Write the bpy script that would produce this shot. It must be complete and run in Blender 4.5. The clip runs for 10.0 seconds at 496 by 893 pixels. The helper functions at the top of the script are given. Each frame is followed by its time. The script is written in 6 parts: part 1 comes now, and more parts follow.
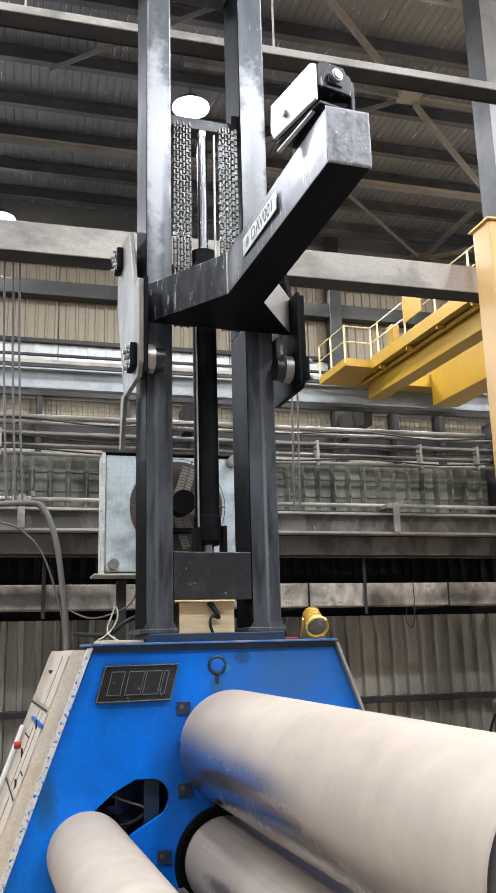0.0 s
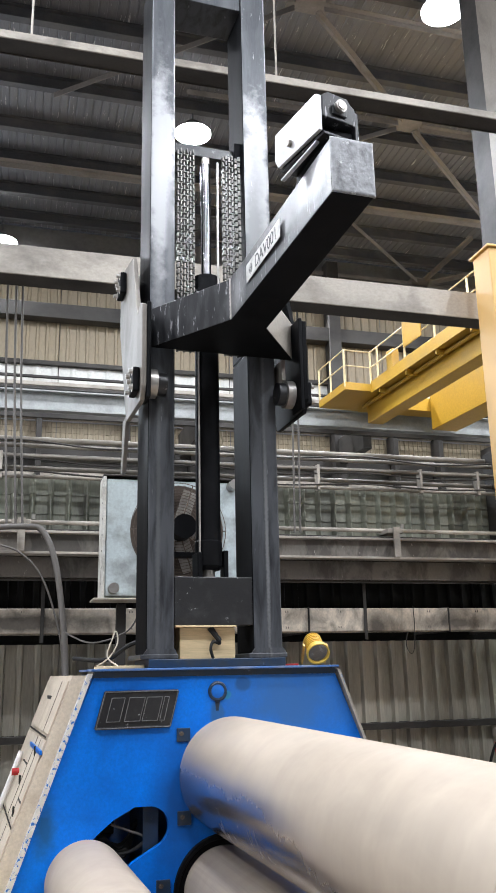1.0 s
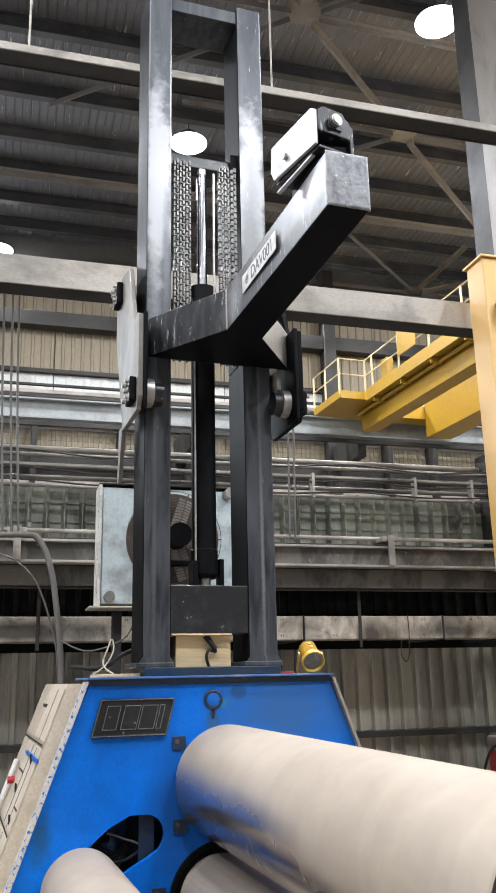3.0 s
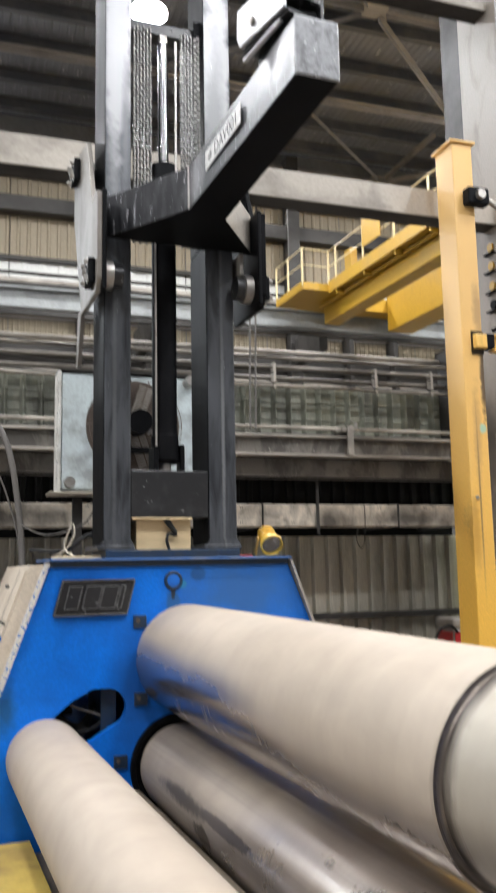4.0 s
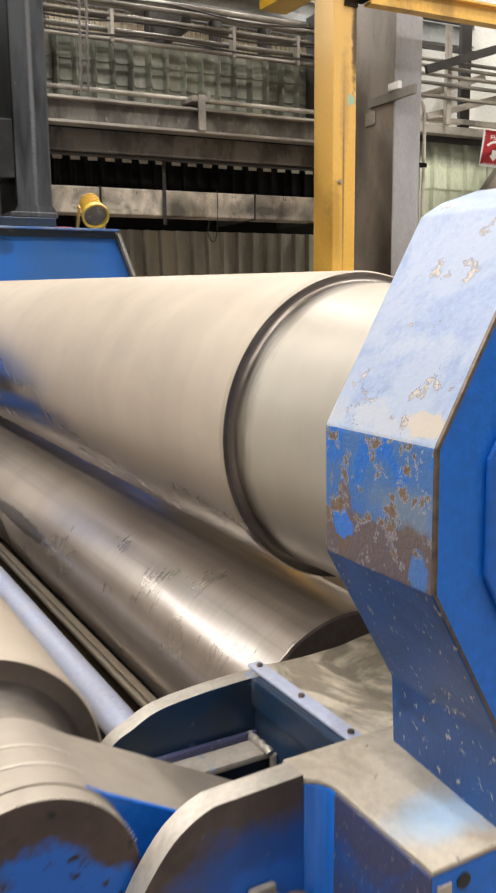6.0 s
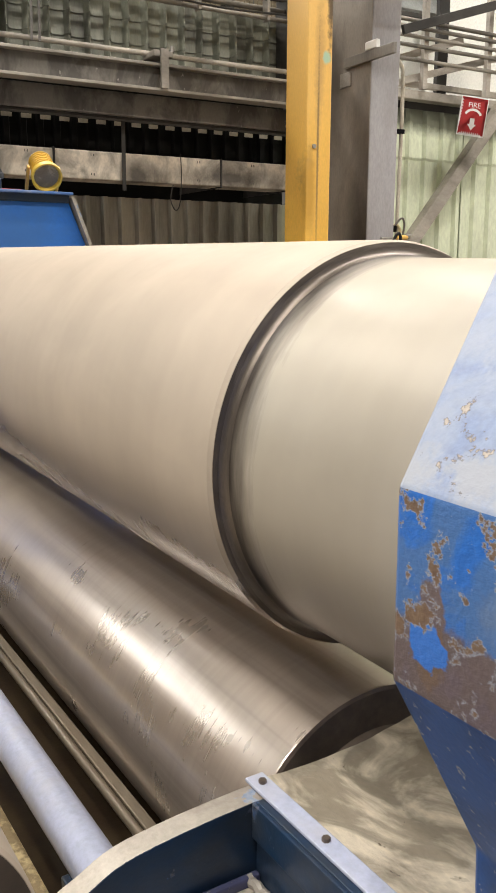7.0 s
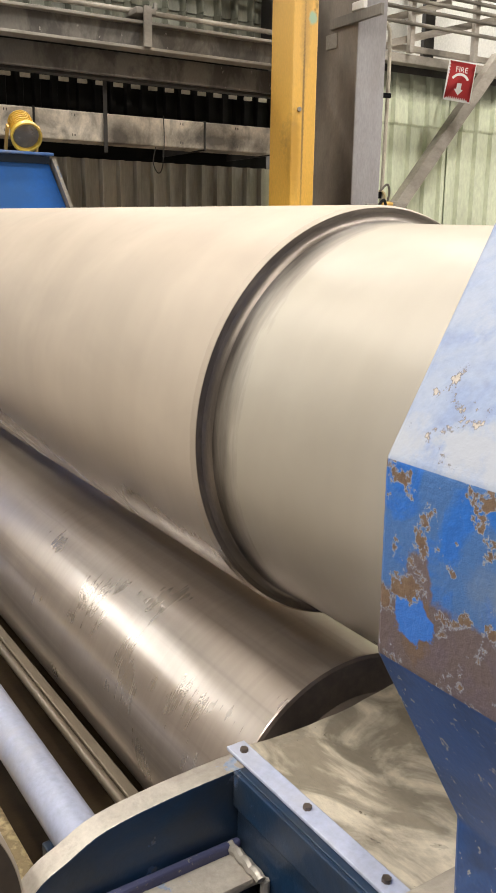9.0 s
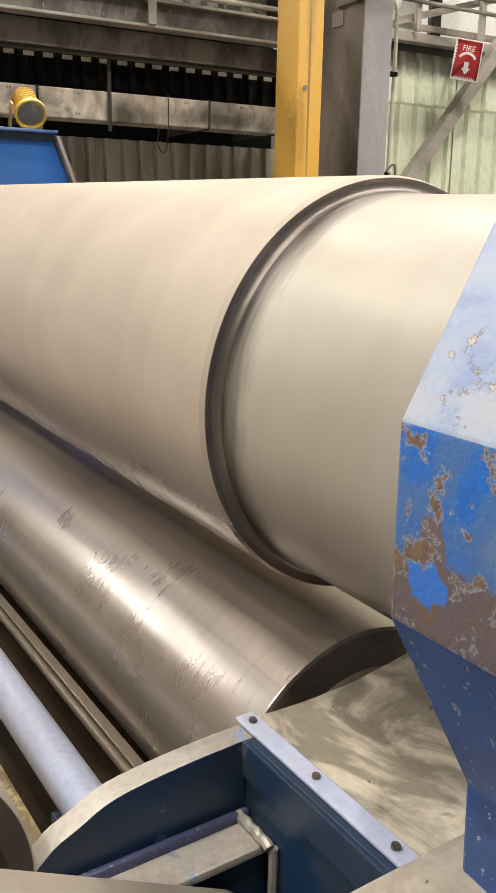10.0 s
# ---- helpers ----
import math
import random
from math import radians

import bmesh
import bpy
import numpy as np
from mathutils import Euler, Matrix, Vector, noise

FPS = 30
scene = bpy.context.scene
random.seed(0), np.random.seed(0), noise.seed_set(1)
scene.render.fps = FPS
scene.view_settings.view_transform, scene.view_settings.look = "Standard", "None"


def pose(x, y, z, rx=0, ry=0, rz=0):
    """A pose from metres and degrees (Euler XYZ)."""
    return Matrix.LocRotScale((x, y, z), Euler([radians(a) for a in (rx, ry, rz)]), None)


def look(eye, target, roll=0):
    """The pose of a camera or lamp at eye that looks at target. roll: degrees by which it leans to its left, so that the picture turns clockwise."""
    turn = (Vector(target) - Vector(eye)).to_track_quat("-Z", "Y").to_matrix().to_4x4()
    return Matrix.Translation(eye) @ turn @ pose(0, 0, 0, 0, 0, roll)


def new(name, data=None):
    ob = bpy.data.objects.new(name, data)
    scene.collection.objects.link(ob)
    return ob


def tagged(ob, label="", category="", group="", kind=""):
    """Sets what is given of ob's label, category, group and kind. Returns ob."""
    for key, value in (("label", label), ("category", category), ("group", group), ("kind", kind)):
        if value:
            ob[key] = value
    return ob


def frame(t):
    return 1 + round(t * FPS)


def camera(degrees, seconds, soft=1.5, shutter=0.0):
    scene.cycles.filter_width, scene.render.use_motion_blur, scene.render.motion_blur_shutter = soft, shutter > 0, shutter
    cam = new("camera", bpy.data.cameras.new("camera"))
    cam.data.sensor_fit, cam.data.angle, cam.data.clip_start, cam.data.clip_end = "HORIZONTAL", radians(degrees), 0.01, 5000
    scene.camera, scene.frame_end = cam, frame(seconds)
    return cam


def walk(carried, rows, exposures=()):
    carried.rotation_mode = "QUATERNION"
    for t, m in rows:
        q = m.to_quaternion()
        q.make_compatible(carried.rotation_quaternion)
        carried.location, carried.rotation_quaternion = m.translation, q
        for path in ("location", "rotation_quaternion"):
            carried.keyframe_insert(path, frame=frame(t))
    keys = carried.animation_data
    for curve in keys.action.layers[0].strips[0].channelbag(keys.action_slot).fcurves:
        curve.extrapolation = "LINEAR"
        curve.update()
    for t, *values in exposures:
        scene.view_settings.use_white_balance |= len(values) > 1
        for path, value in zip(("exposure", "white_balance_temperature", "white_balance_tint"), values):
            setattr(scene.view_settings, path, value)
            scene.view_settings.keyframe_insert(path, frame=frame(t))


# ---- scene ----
cam = camera(32.3, 10.0, shutter=0.5)

PATH = [
    (0, (-1.372, -5.78, 1.757), (-0.852, -3.904, 2.216), -1.5),
    (0.5, (-1.391, -5.798, 1.773), (-0.868, -3.928, 2.252), -1.4),
    (1, (-1.399, -5.784, 1.776), (-0.877, -3.921, 2.285), -1.2),
    (1.5, (-1.41, -5.794, 1.786), (-0.889, -3.938, 2.319), -1.1),
    (2, (-1.409, -5.803, 1.785), (-0.892, -3.952, 2.34), -1.1),
    (3.3, (-1.419, -5.824, 1.771), (-0.87, -3.965, 2.26), -1.3),
    (3.5, (-1.419, -5.803, 1.752), (-0.851, -3.938, 2.199), -1.2),
    (4, (-1.415, -5.791, 1.724), (-0.784, -3.915, 2.007), -1.1),
    (4.5, (-1.34, -5.711, 1.593), (-0.624, -3.844, 1.646), -1.0),
    (5, (-1.226, -5.567, 1.474), (-0.447, -3.729, 1.346), -1.0),
    (5.5, (-1.108, -5.424, 1.422), (-0.272, -3.627, 1.157), -0.7),
    (5.7, (-1.013, -5.336, 1.399), (-0.158, -3.554, 1.095), -0.7),
    (6.8, (-0.736, -4.753, 1.409), (0.226, -3.046, 1.01), 0.2),
    (7, (-0.721, -4.699, 1.407), (0.247, -2.996, 1.0), 0.2),
    (7.5, (-0.714, -4.674, 1.405), (0.273, -2.988, 0.976), 0.4),
    (8, (-0.709, -4.673, 1.404), (0.29, -3.0, 0.955), 0.6),
    (8.5, (-0.712, -4.678, 1.407), (0.289, -3.009, 0.944), 0.8),
    (9, (-0.715, -4.682, 1.405), (0.282, -3.016, 0.924), 0.9),
    (9.5, (-0.721, -4.681, 1.391), (0.271, -3.018, 0.89), 1.0),
    (10, (-0.723, -4.678, 1.386), (0.263, -3.017, 0.868), 1.0),
]
walk(cam, [(t, look(eye, target, roll)) for t, eye, target, roll in PATH], [(0, 0.06, 5950, 10), (2, 0.06, 5950, 10), (4, -0.03, 6200, 10), (5, -0.03, 6450, 10), (7, -0.02, 6950, 10), (10, -0.02, 6950, 10)])

# ---- world and light ----
world = bpy.data.worlds.new("hall_air")
scene.world = world
world.use_nodes = True
world.node_tree.nodes["Background"].inputs[0].default_value = (0.75, 0.85, 1.0, 1)
world.node_tree.nodes["Background"].inputs[1].default_value = 0.03

ROOF_Z = 12.0
LAMP_Z = 11.3
# First four are in view; the rest are unseen, added for even fill.
LAMPS = [(1.44, 7.64), (4.46, 3.76), (4.57, 12.5), (-1.93, 12.6), (-5.0, 8.0), (-6.0, 3.0), (8.6, 8.2), (9.4, 0.6), (-3.2, -1.8), (5.4, -3.0), (-7.4, -4.2), (-2.6, -7.4), (2.6, -7.6), (8.6, -7.0), (-10.5, -0.5), (-10.5, -6.5)]
LAMP_POWER = 440
LAMP_COLOR = (1.0, 0.99, 0.985)
BAND_LIGHT_POWER = 1450   # unseen lamp in the far wall, added for the bright band on the rolls


# ---- materials ----
def node(nt, kind, **values):
    n = nt.nodes.new(kind)
    for key, value in values.items():
        n.inputs[key.replace("_", " ")].default_value = value
    return n


def ramp(nt, source, stops):
    r = nt.nodes.new("ShaderNodeValToRGB")
    els = r.color_ramp.elements
    while len(els) < len(stops):
        els.new(0.5)
    for e, (p, c) in zip(els, stops):
        e.position, e.color = p, (*c, 1) if len(c) == 3 else c
    nt.links.new(source, r.inputs[0])
    return r


def mixed(nt, fac, a, b, blend="MIX"):
    m = nt.nodes.new("ShaderNodeMix")
    m.data_type, m.blend_type = "RGBA", blend
    for sock, v in ((m.inputs[0], fac), (m.inputs[6], a), (m.inputs[7], b)):
        if hasattr(v, "links") or isinstance(v, bpy.types.NodeSocket):
            nt.links.new(v, sock)
        else:
            sock.default_value = v if isinstance(v, (int, float)) else (*v, 1)
    return m.outputs[2]


def shade(v, k):
    return tuple(min(1.0, c * k) for c in v)


def blot(nt, vector, centre, size, amount, soft=0.2):
    """A ragged patch round a centre: 1 inside, 0 outside; size may differ along the three axes."""
    mp = node(nt, "ShaderNodeMapping", Location=tuple(-c / k for c, k in zip(centre, size)), Scale=tuple(1 / k for k in size))
    nt.links.new(vector, mp.inputs[0])
    far = nt.nodes.new("ShaderNodeVectorMath")
    far.operation = "LENGTH"
    nt.links.new(mp.outputs[0], far.inputs[0])
    ns = node(nt, "ShaderNodeTexNoise", Scale=0.8 / min(size), Detail=8.0, Roughness=0.66)
    nt.links.new(vector, ns.inputs["Vector"])
    add = nt.nodes.new("ShaderNodeMath")
    add.operation = "MULTIPLY_ADD"
    nt.links.new(ns.outputs[0], add.inputs[0])
    add.inputs[1].default_value = amount
    nt.links.new(far.outputs["Value"], add.inputs[2])
    return ramp(nt, math_node(nt, "MULTIPLY", add.outputs[0], 0.5), [(0.46 - soft / 2 + amount * 0.25, (1, 1, 1)), (0.46 + soft / 2 + amount * 0.25, (0, 0, 0))]).outputs[0]


def math_node(nt, what, a, b, clamp=False):
    n = nt.nodes.new("ShaderNodeMath")
    n.operation, n.use_clamp = what, clamp
    for sock, v in zip(n.inputs, (a, b)):
        if isinstance(v, bpy.types.NodeSocket):
            nt.links.new(v, sock)
        else:
            sock.default_value = v
    return n.outputs[0]


def steel_roll(name, steel, dust, radius, low, high, rough=0.3, metal=0.75, dust_metal=0.15, dust_rough=0.52, groove=None, far=0.0, fade=0.0, calm=1.0, streaks=0.0, aniso=0.0, film=0.0, wide=0.0, blots=()):
    """Ground steel with turning marks; dust lies on its upper side, and a groove, if named, is darker."""
    m = bpy.data.materials.new(name)
    m.use_nodes = True
    nt = m.node_tree
    bsdf = nt.nodes["Principled BSDF"]
    co = nt.nodes.new("ShaderNodeTexCoord").outputs["Object"]

    def layer(stretch, scale, detail=4.0, warp=0.0):
        mp = node(nt, "ShaderNodeMapping", Scale=stretch)
        nt.links.new(co, mp.inputs[0])
        n = node(nt, "ShaderNodeTexNoise", Scale=scale, Detail=detail, Roughness=0.6, Distortion=warp)
        nt.links.new(mp.outputs[0], n.inputs["Vector"])
        return n.outputs[0]

    band = layer((0.7, 3.2, 0.7), 2.2, 3.0)
    marks = layer((1.2, 26.0, 1.2), 3.0, 5.0)
    smear = layer((2.0, 0.5, 2.0), 2.6, 2.5, 0.6)
    patchy = layer((1.6, 1.1, 1.6), 3.2, 3.0, 0.4)
    xyz = nt.nodes.new("ShaderNodeSeparateXYZ")
    nt.links.new(co, xyz.inputs[0])
    up = math_node(nt, "MULTIPLY", xyz.outputs[2], 1.0 / radius)
    ragged = math_node(nt, "ADD", up, math_node(nt, "MULTIPLY", math_node(nt, "SUBTRACT", math_node(nt, "ADD", math_node(nt, "MULTIPLY", smear, 0.6), math_node(nt, "MULTIPLY", band, 0.7)), 0.65), 0.7 * calm))
    # Dust limits shift along the roll to fit the camera's views.
    if far:
        away = node(nt, "ShaderNodeMapRange", From_Min=-2.5, From_Max=-0.9, To_Min=0.0, To_Max=far)
        nt.links.new(xyz.outputs[1], away.inputs[0])
        ragged = math_node(nt, "ADD", ragged, away.outputs[0])
    if fade:
        away = node(nt, "ShaderNodeMapRange", From_Min=-2.75, From_Max=-1.7, To_Min=0.0, To_Max=fade)
        nt.links.new(xyz.outputs[1], away.inputs[0])
        ragged = math_node(nt, "ADD", ragged, away.outputs[0])
    rng = node(nt, "ShaderNodeMapRange", From_Min=low, From_Max=high)
    rng.interpolation_type = "SMOOTHSTEP"
    nt.links.new(ragged, rng.inputs[0])
    dusty = rng.outputs[0]
    tone_s = ramp(nt, marks, [(0.25, shade(steel, 0.92)), (0.75, shade(steel, 1.06))]).outputs[0]
    tone_d = ramp(nt, patchy, [(0.3, shade(dust, 0.90)), (0.7, shade(dust, 1.04))]).outputs[0]
    tone = mixed(nt, dusty, tone_s, tone_d)
    tone = mixed(nt, 1.0, tone, ramp(nt, band, [(0.30, (0.93, 0.922, 0.915)), (0.62, (1, 1, 1))]).outputs[0], "MULTIPLY")
    if streaks:
        lines = layer((22.0, 0.35, 22.0), 1.6, 4.0)
        tone = mixed(nt, math_node(nt, "MULTIPLY", ramp(nt, lines, [(0.50, (0, 0, 0)), (0.66, (1, 1, 1))]).outputs[0], streaks), tone, shade(steel, 0.45))
    for centre, size, amount, color, soft in blots:
        tone = mixed(nt, blot(nt, co, centre, size, amount, soft), tone, color)
    if groove:
        edge, width = groove
        g = node(nt, "ShaderNodeMapRange", From_Min=edge - width, From_Max=edge)
        wob = math_node(nt, "ADD", xyz.outputs[1], math_node(nt, "MULTIPLY", math_node(nt, "SUBTRACT", layer((5, 30, 5), 2.0, 4.0), 0.5), 0.05))
        nt.links.new(wob, g.inputs[0])
        gm = math_node(nt, "POWER", g.outputs[0], 0.8)
        if wide:
            g.inputs["From Min"].default_value, g.inputs["From Max"].default_value = edge - wide, edge
        tone = mixed(nt, gm, tone, (0.035, 0.026, 0.02))
    nt.links.new(tone, bsdf.inputs["Base Color"])
    ro = node(nt, "ShaderNodeMapRange", To_Min=rough - 0.06, To_Max=rough + 0.14, From_Min=0.3, From_Max=0.7)
    nt.links.new(math_node(nt, "ADD", math_node(nt, "MULTIPLY", marks, 0.25), math_node(nt, "MULTIPLY", patchy, 0.75)), ro.inputs[0])
    mix = nt.nodes.new("ShaderNodeMix")
    nt.links.new(dusty, mix.inputs[0])
    nt.links.new(ro.outputs[0], mix.inputs[2])
    mix.inputs[3].default_value = dust_rough
    nt.links.new(mix.outputs[0], bsdf.inputs["Roughness"])
    if film:
        nt.links.new(math_node(nt, "MULTIPLY", math_node(nt, "SUBTRACT", 1.0, dusty, True), film), bsdf.inputs["Coat Weight"])
        speck = math_node(nt, "ADD", math_node(nt, "MULTIPLY", layer((9.0, 2.2, 9.0), 4.0, 6.0), 0.55), math_node(nt, "MULTIPLY", layer((1, 1, 1), 90.0, 3.0), 0.45))
        nt.links.new(ramp(nt, speck, [(0.40, (0.07, 0.07, 0.07)), (0.60, (0.20, 0.20, 0.20))]).outputs[0], bsdf.inputs["Coat Roughness"])
    if aniso:
        bsdf.inputs["Anisotropic"].default_value = aniso
        tang = nt.nodes.new("ShaderNodeTangent")
        tang.direction_type, tang.axis = "RADIAL", "Y"
        nt.links.new(tang.outputs[0], bsdf.inputs["Tangent"])
    me_ = nt.nodes.new("ShaderNodeMix")
    nt.links.new(dusty, me_.inputs[0])
    me_.inputs[2].default_value, me_.inputs[3].default_value = metal, dust_metal
    nt.links.new(me_.outputs[0], bsdf.inputs["Metallic"])
    return m


def mat(name, base, rough=0.5, metal=0.0, dirt=None, dirt_amount=0.3, scale=3.0, grain=40.0, stretch=(1, 1, 1), bump=0.15,
        chips=None, chip_amount=0.0, chip_scale=9.0, spread=0.12, rough_var=0.15, random_tone=0.0,
        chip_rim=None, blots=(), warp=0.0, mask_soft=0.22, gloss=0.5):
    """Paint or metal with a fine grain, large stains and, if asked, chips that show another layer."""
    m = bpy.data.materials.new(name)
    m.use_nodes = True
    nt = m.node_tree
    bsdf = nt.nodes["Principled BSDF"]
    co = nt.nodes.new("ShaderNodeTexCoord")
    mp = node(nt, "ShaderNodeMapping", Scale=stretch)
    nt.links.new(co.outputs["Object"], mp.inputs[0])
    big = node(nt, "ShaderNodeTexNoise", Scale=scale, Detail=6.0, Roughness=0.6, Distortion=warp)
    fine = node(nt, "ShaderNodeTexNoise", Scale=grain, Detail=4.0, Roughness=0.65)
    for n in (big, fine):
        nt.links.new(mp.outputs[0], n.inputs["Vector"])
    tone = ramp(nt, fine.outputs[0], [(0.3, shade(base, 1 - spread)), (0.7, shade(base, 1 + spread))]).outputs[0]
    if random_tone:
        info = nt.nodes.new("ShaderNodeObjectInfo")
        lo = 1 - random_tone
        tone = mixed(nt, 1.0, tone, ramp(nt, info.outputs["Random"], [(0.0, (lo, lo, lo)), (1.0, (1, 1, 1))]).outputs[0], "MULTIPLY")
    if dirt:
        a = 0.62 - dirt_amount * 0.35
        mask = ramp(nt, big.outputs[0], [(a, (0, 0, 0)), (min(a + mask_soft, 0.99), (1, 1, 1))]).outputs[0]
        tone = mixed(nt, mask, tone, mixed(nt, 0.35, dirt, tone))
    for centre, size, amount, color, *soft in blots:
        tone = mixed(nt, blot(nt, co.outputs["Object"], centre, size, amount, *soft), tone, mixed(nt, 0.12, color, tone))
    height = fine.outputs[0]
    rr = node(nt, "ShaderNodeMapRange", To_Min=max(0.03, rough - rough_var), To_Max=min(1.0, rough + rough_var))
    nt.links.new(big.outputs[0], rr.inputs[0])
    if chips:
        cn = node(nt, "ShaderNodeTexNoise", Scale=chip_scale, Detail=9.0, Roughness=0.68)
        nt.links.new(mp.outputs[0], cn.inputs["Vector"])
        c0 = 0.66 - chip_amount * 0.3
        cm = ramp(nt, cn.outputs[0], [(c0, (0, 0, 0)), (c0 + 0.015, (1, 1, 1))]).outputs[0]
        layer = ramp(nt, fine.outputs[0], [(0.35, chips[0]), (0.65, chips[1])]).outputs[0]
        if chip_rim:
            tone = mixed(nt, ramp(nt, cn.outputs[0], [(c0 - 0.014, (0, 0, 0)), (c0 - 0.004, (1, 1, 1))]).outputs[0], tone, chip_rim)
        tone = mixed(nt, cm, tone, layer)
        sub = nt.nodes.new("ShaderNodeMath")
        sub.operation = "SUBTRACT"
        nt.links.new(fine.outputs[0], sub.inputs[0])
        nt.links.new(cm, sub.inputs[1])
        height = sub.outputs[0]
    nt.links.new(tone, bsdf.inputs["Base Color"])
    nt.links.new(rr.outputs[0], bsdf.inputs["Roughness"])
    bsdf.inputs["Metallic"].default_value = metal
    bsdf.inputs["Specular IOR Level"].default_value = gloss
    if bump:
        b = node(nt, "ShaderNodeBump", Strength=bump, Distance=0.004)
        nt.links.new(height, b.inputs["Height"])
        nt.links.new(b.outputs[0], bsdf.inputs["Normal"])
    return m


def glow(name, color, strength):
    m = bpy.data.materials.new(name)
    m.use_nodes = True
    nt = m.node_tree
    nt.nodes.clear()
    e, o = nt.nodes.new("ShaderNodeEmission"), nt.nodes.new("ShaderNodeOutputMaterial")
    e.inputs[0].default_value, e.inputs[1].default_value = (*color, 1), strength
    nt.links.new(e.outputs[0], o.inputs[0])
    return m


RUST, DUST = (0.16, 0.09, 0.06), (0.42, 0.36, 0.29)
BLUE = mat("blue_paint", (0.005, 0.125, 0.54), 0.38, dirt=(0.02, 0.10, 0.30), dirt_amount=0.35, scale=4, grain=60, bump=0.05)
BLUE_FRAME = mat("blue_frame_paint", (0.005, 0.155, 0.68), 0.42, gloss=0.28, dirt=(0.005, 0.105, 0.47), dirt_amount=0.5, scale=2.5, grain=60, bump=0.06, warp=0.3,
                 blots=(((0.16, 0.02, 1.70), (0.06, 0.2, 0.05), 0.6, (0.004, 0.05, 0.17)), ((0.045, 0.02, 1.63), (0.035, 0.2, 0.03), 0.7, (0.03, 0.30, 0.42)),
                        ((-1.12, 0.02, 0.88), (0.06, 0.2, 0.16), 1.2, (0.012, 0.085, 0.22), 0.6), ((-0.28, 0.02, 1.0), (0.16, 0.2, 0.32), 1.0, (0.010, 0.08, 0.32), 0.6),
                        ((-0.02, 0.02, 1.5), (0.05, 0.2, 0.10), 0.8, (0.02, 0.10, 0.28)), ((0.50, 0.02, 1.58), (0.5, 0.2, 0.3), 1.3, (0.045, 0.135, 0.35), 0.6)))
CAP_PAINT = mat("blue_paint_worn_to_dark_primer", (0.075, 0.052, 0.045), 0.36, dirt=(0.035, 0.028, 0.028), dirt_amount=0.5, scale=9, grain=70, bump=0.15,
                blots=(((-0.83, -4.06, 0.50), (0.148, 0.4, 0.165), 1.7, (0.006, 0.14, 0.60), 0.08), ((-0.86, -4.06, 0.26), (0.16, 0.4, 0.22), 1.7, (0.006, 0.12, 0.50), 0.08)),
                chips=((0.02, 0.016, 0.015), (0.05, 0.035, 0.03)), chip_amount=0.14, chip_scale=26)
HOUSING_PAINT = mat("blue_paint_rubbed_to_brown", (0.085, 0.062, 0.053), 0.36, dirt=(0.040, 0.033, 0.033), dirt_amount=0.55, scale=9, grain=70, bump=0.2, warp=0.6,
                    blots=(((-0.53, -4.11, 0.54), (0.15, 0.4, 0.085), 1.7, (0.008, 0.085, 0.36), 0.3), ((-0.52, -4.11, 0.50), (0.085, 0.4, 0.06), 1.8, (0.008, 0.125, 0.55), 0.2), ((-0.60, -4.11, 0.36), (0.13, 0.4, 0.09), 1.6, (0.11, 0.06, 0.04), 0.3), ((-0.46, -4.11, 0.3), (0.03, 0.4, 0.25), 1.5, (0.008, 0.11, 0.48), 0.2)),
                    chips=((0.14, 0.12, 0.11), (0.22, 0.18, 0.15)), chip_amount=0.02, chip_scale=34)
BLUE_WORN = mat("worn_blue_paint", (0.006, 0.15, 0.62), 0.34, dirt=(0.010, 0.10, 0.40), dirt_amount=0.4, scale=7, grain=70, bump=0.2, warp=0.5,
                chips=((0.11, 0.08, 0.06), (0.2, 0.15, 0.11)), chip_amount=0.05, chip_scale=13)
BLUE_DARK = mat("dark_blue_paint_and_shade", (0.007, 0.028, 0.068), 0.36, dirt=(0.030, 0.034, 0.038), dirt_amount=0.62, scale=7, grain=50, bump=0.2, warp=0.7, chips=((0.10, 0.085, 0.065), (0.02, 0.09, 0.24)), chip_amount=0.06, chip_scale=12)
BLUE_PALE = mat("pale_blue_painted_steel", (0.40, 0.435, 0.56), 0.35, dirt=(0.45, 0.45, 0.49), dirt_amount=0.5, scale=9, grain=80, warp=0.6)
SCUFF_BLUE = mat("scuffed_pale_blue_steel", (0.36, 0.385, 0.48), 0.45, dirt=(0.37, 0.325, 0.265), dirt_amount=0.6, scale=14, grain=80, warp=0.6)
EDGE = mat("flame_cut_steel_edge", (0.43, 0.39, 0.335), 0.5, 0.35, dirt=(0.24, 0.19, 0.15), dirt_amount=0.4, scale=9, grain=90, bump=0.4, chips=((0.22, 0.29, 0.42), (0.35, 0.38, 0.45)), chip_amount=0.12, chip_scale=12)
ROLL = steel_roll("ground_steel_roll", (0.43, 0.375, 0.325), (0.40, 0.336, 0.264), 0.354, -0.72, 0.05, 0.18, 0.9, 0.06, 0.56, fade=-0.62, calm=0.25)
ROLL_OILY = steel_roll("oily_steel_roll", (0.44, 0.375, 0.32), (0.36, 0.302, 0.24), 0.275, 0.75, 1.7, 0.27, 0.70, 0.12, 0.50, far=1.75, streaks=0.3, calm=0.3, film=0.62,
                       blots=(((-0.265, -1.62, 0.062), (0.05, 0.42, 0.035), 1.0, (0.12, 0.10, 0.085), 0.12), ((-0.268, -0.95, 0.05), (0.05, 0.45, 0.045), 1.3, (0.10, 0.085, 0.07), 0.3), ((-0.265, -1.3, -0.05), (0.05, 0.14, 0.05), 1.8, (0.08, 0.068, 0.056), 0.15)))
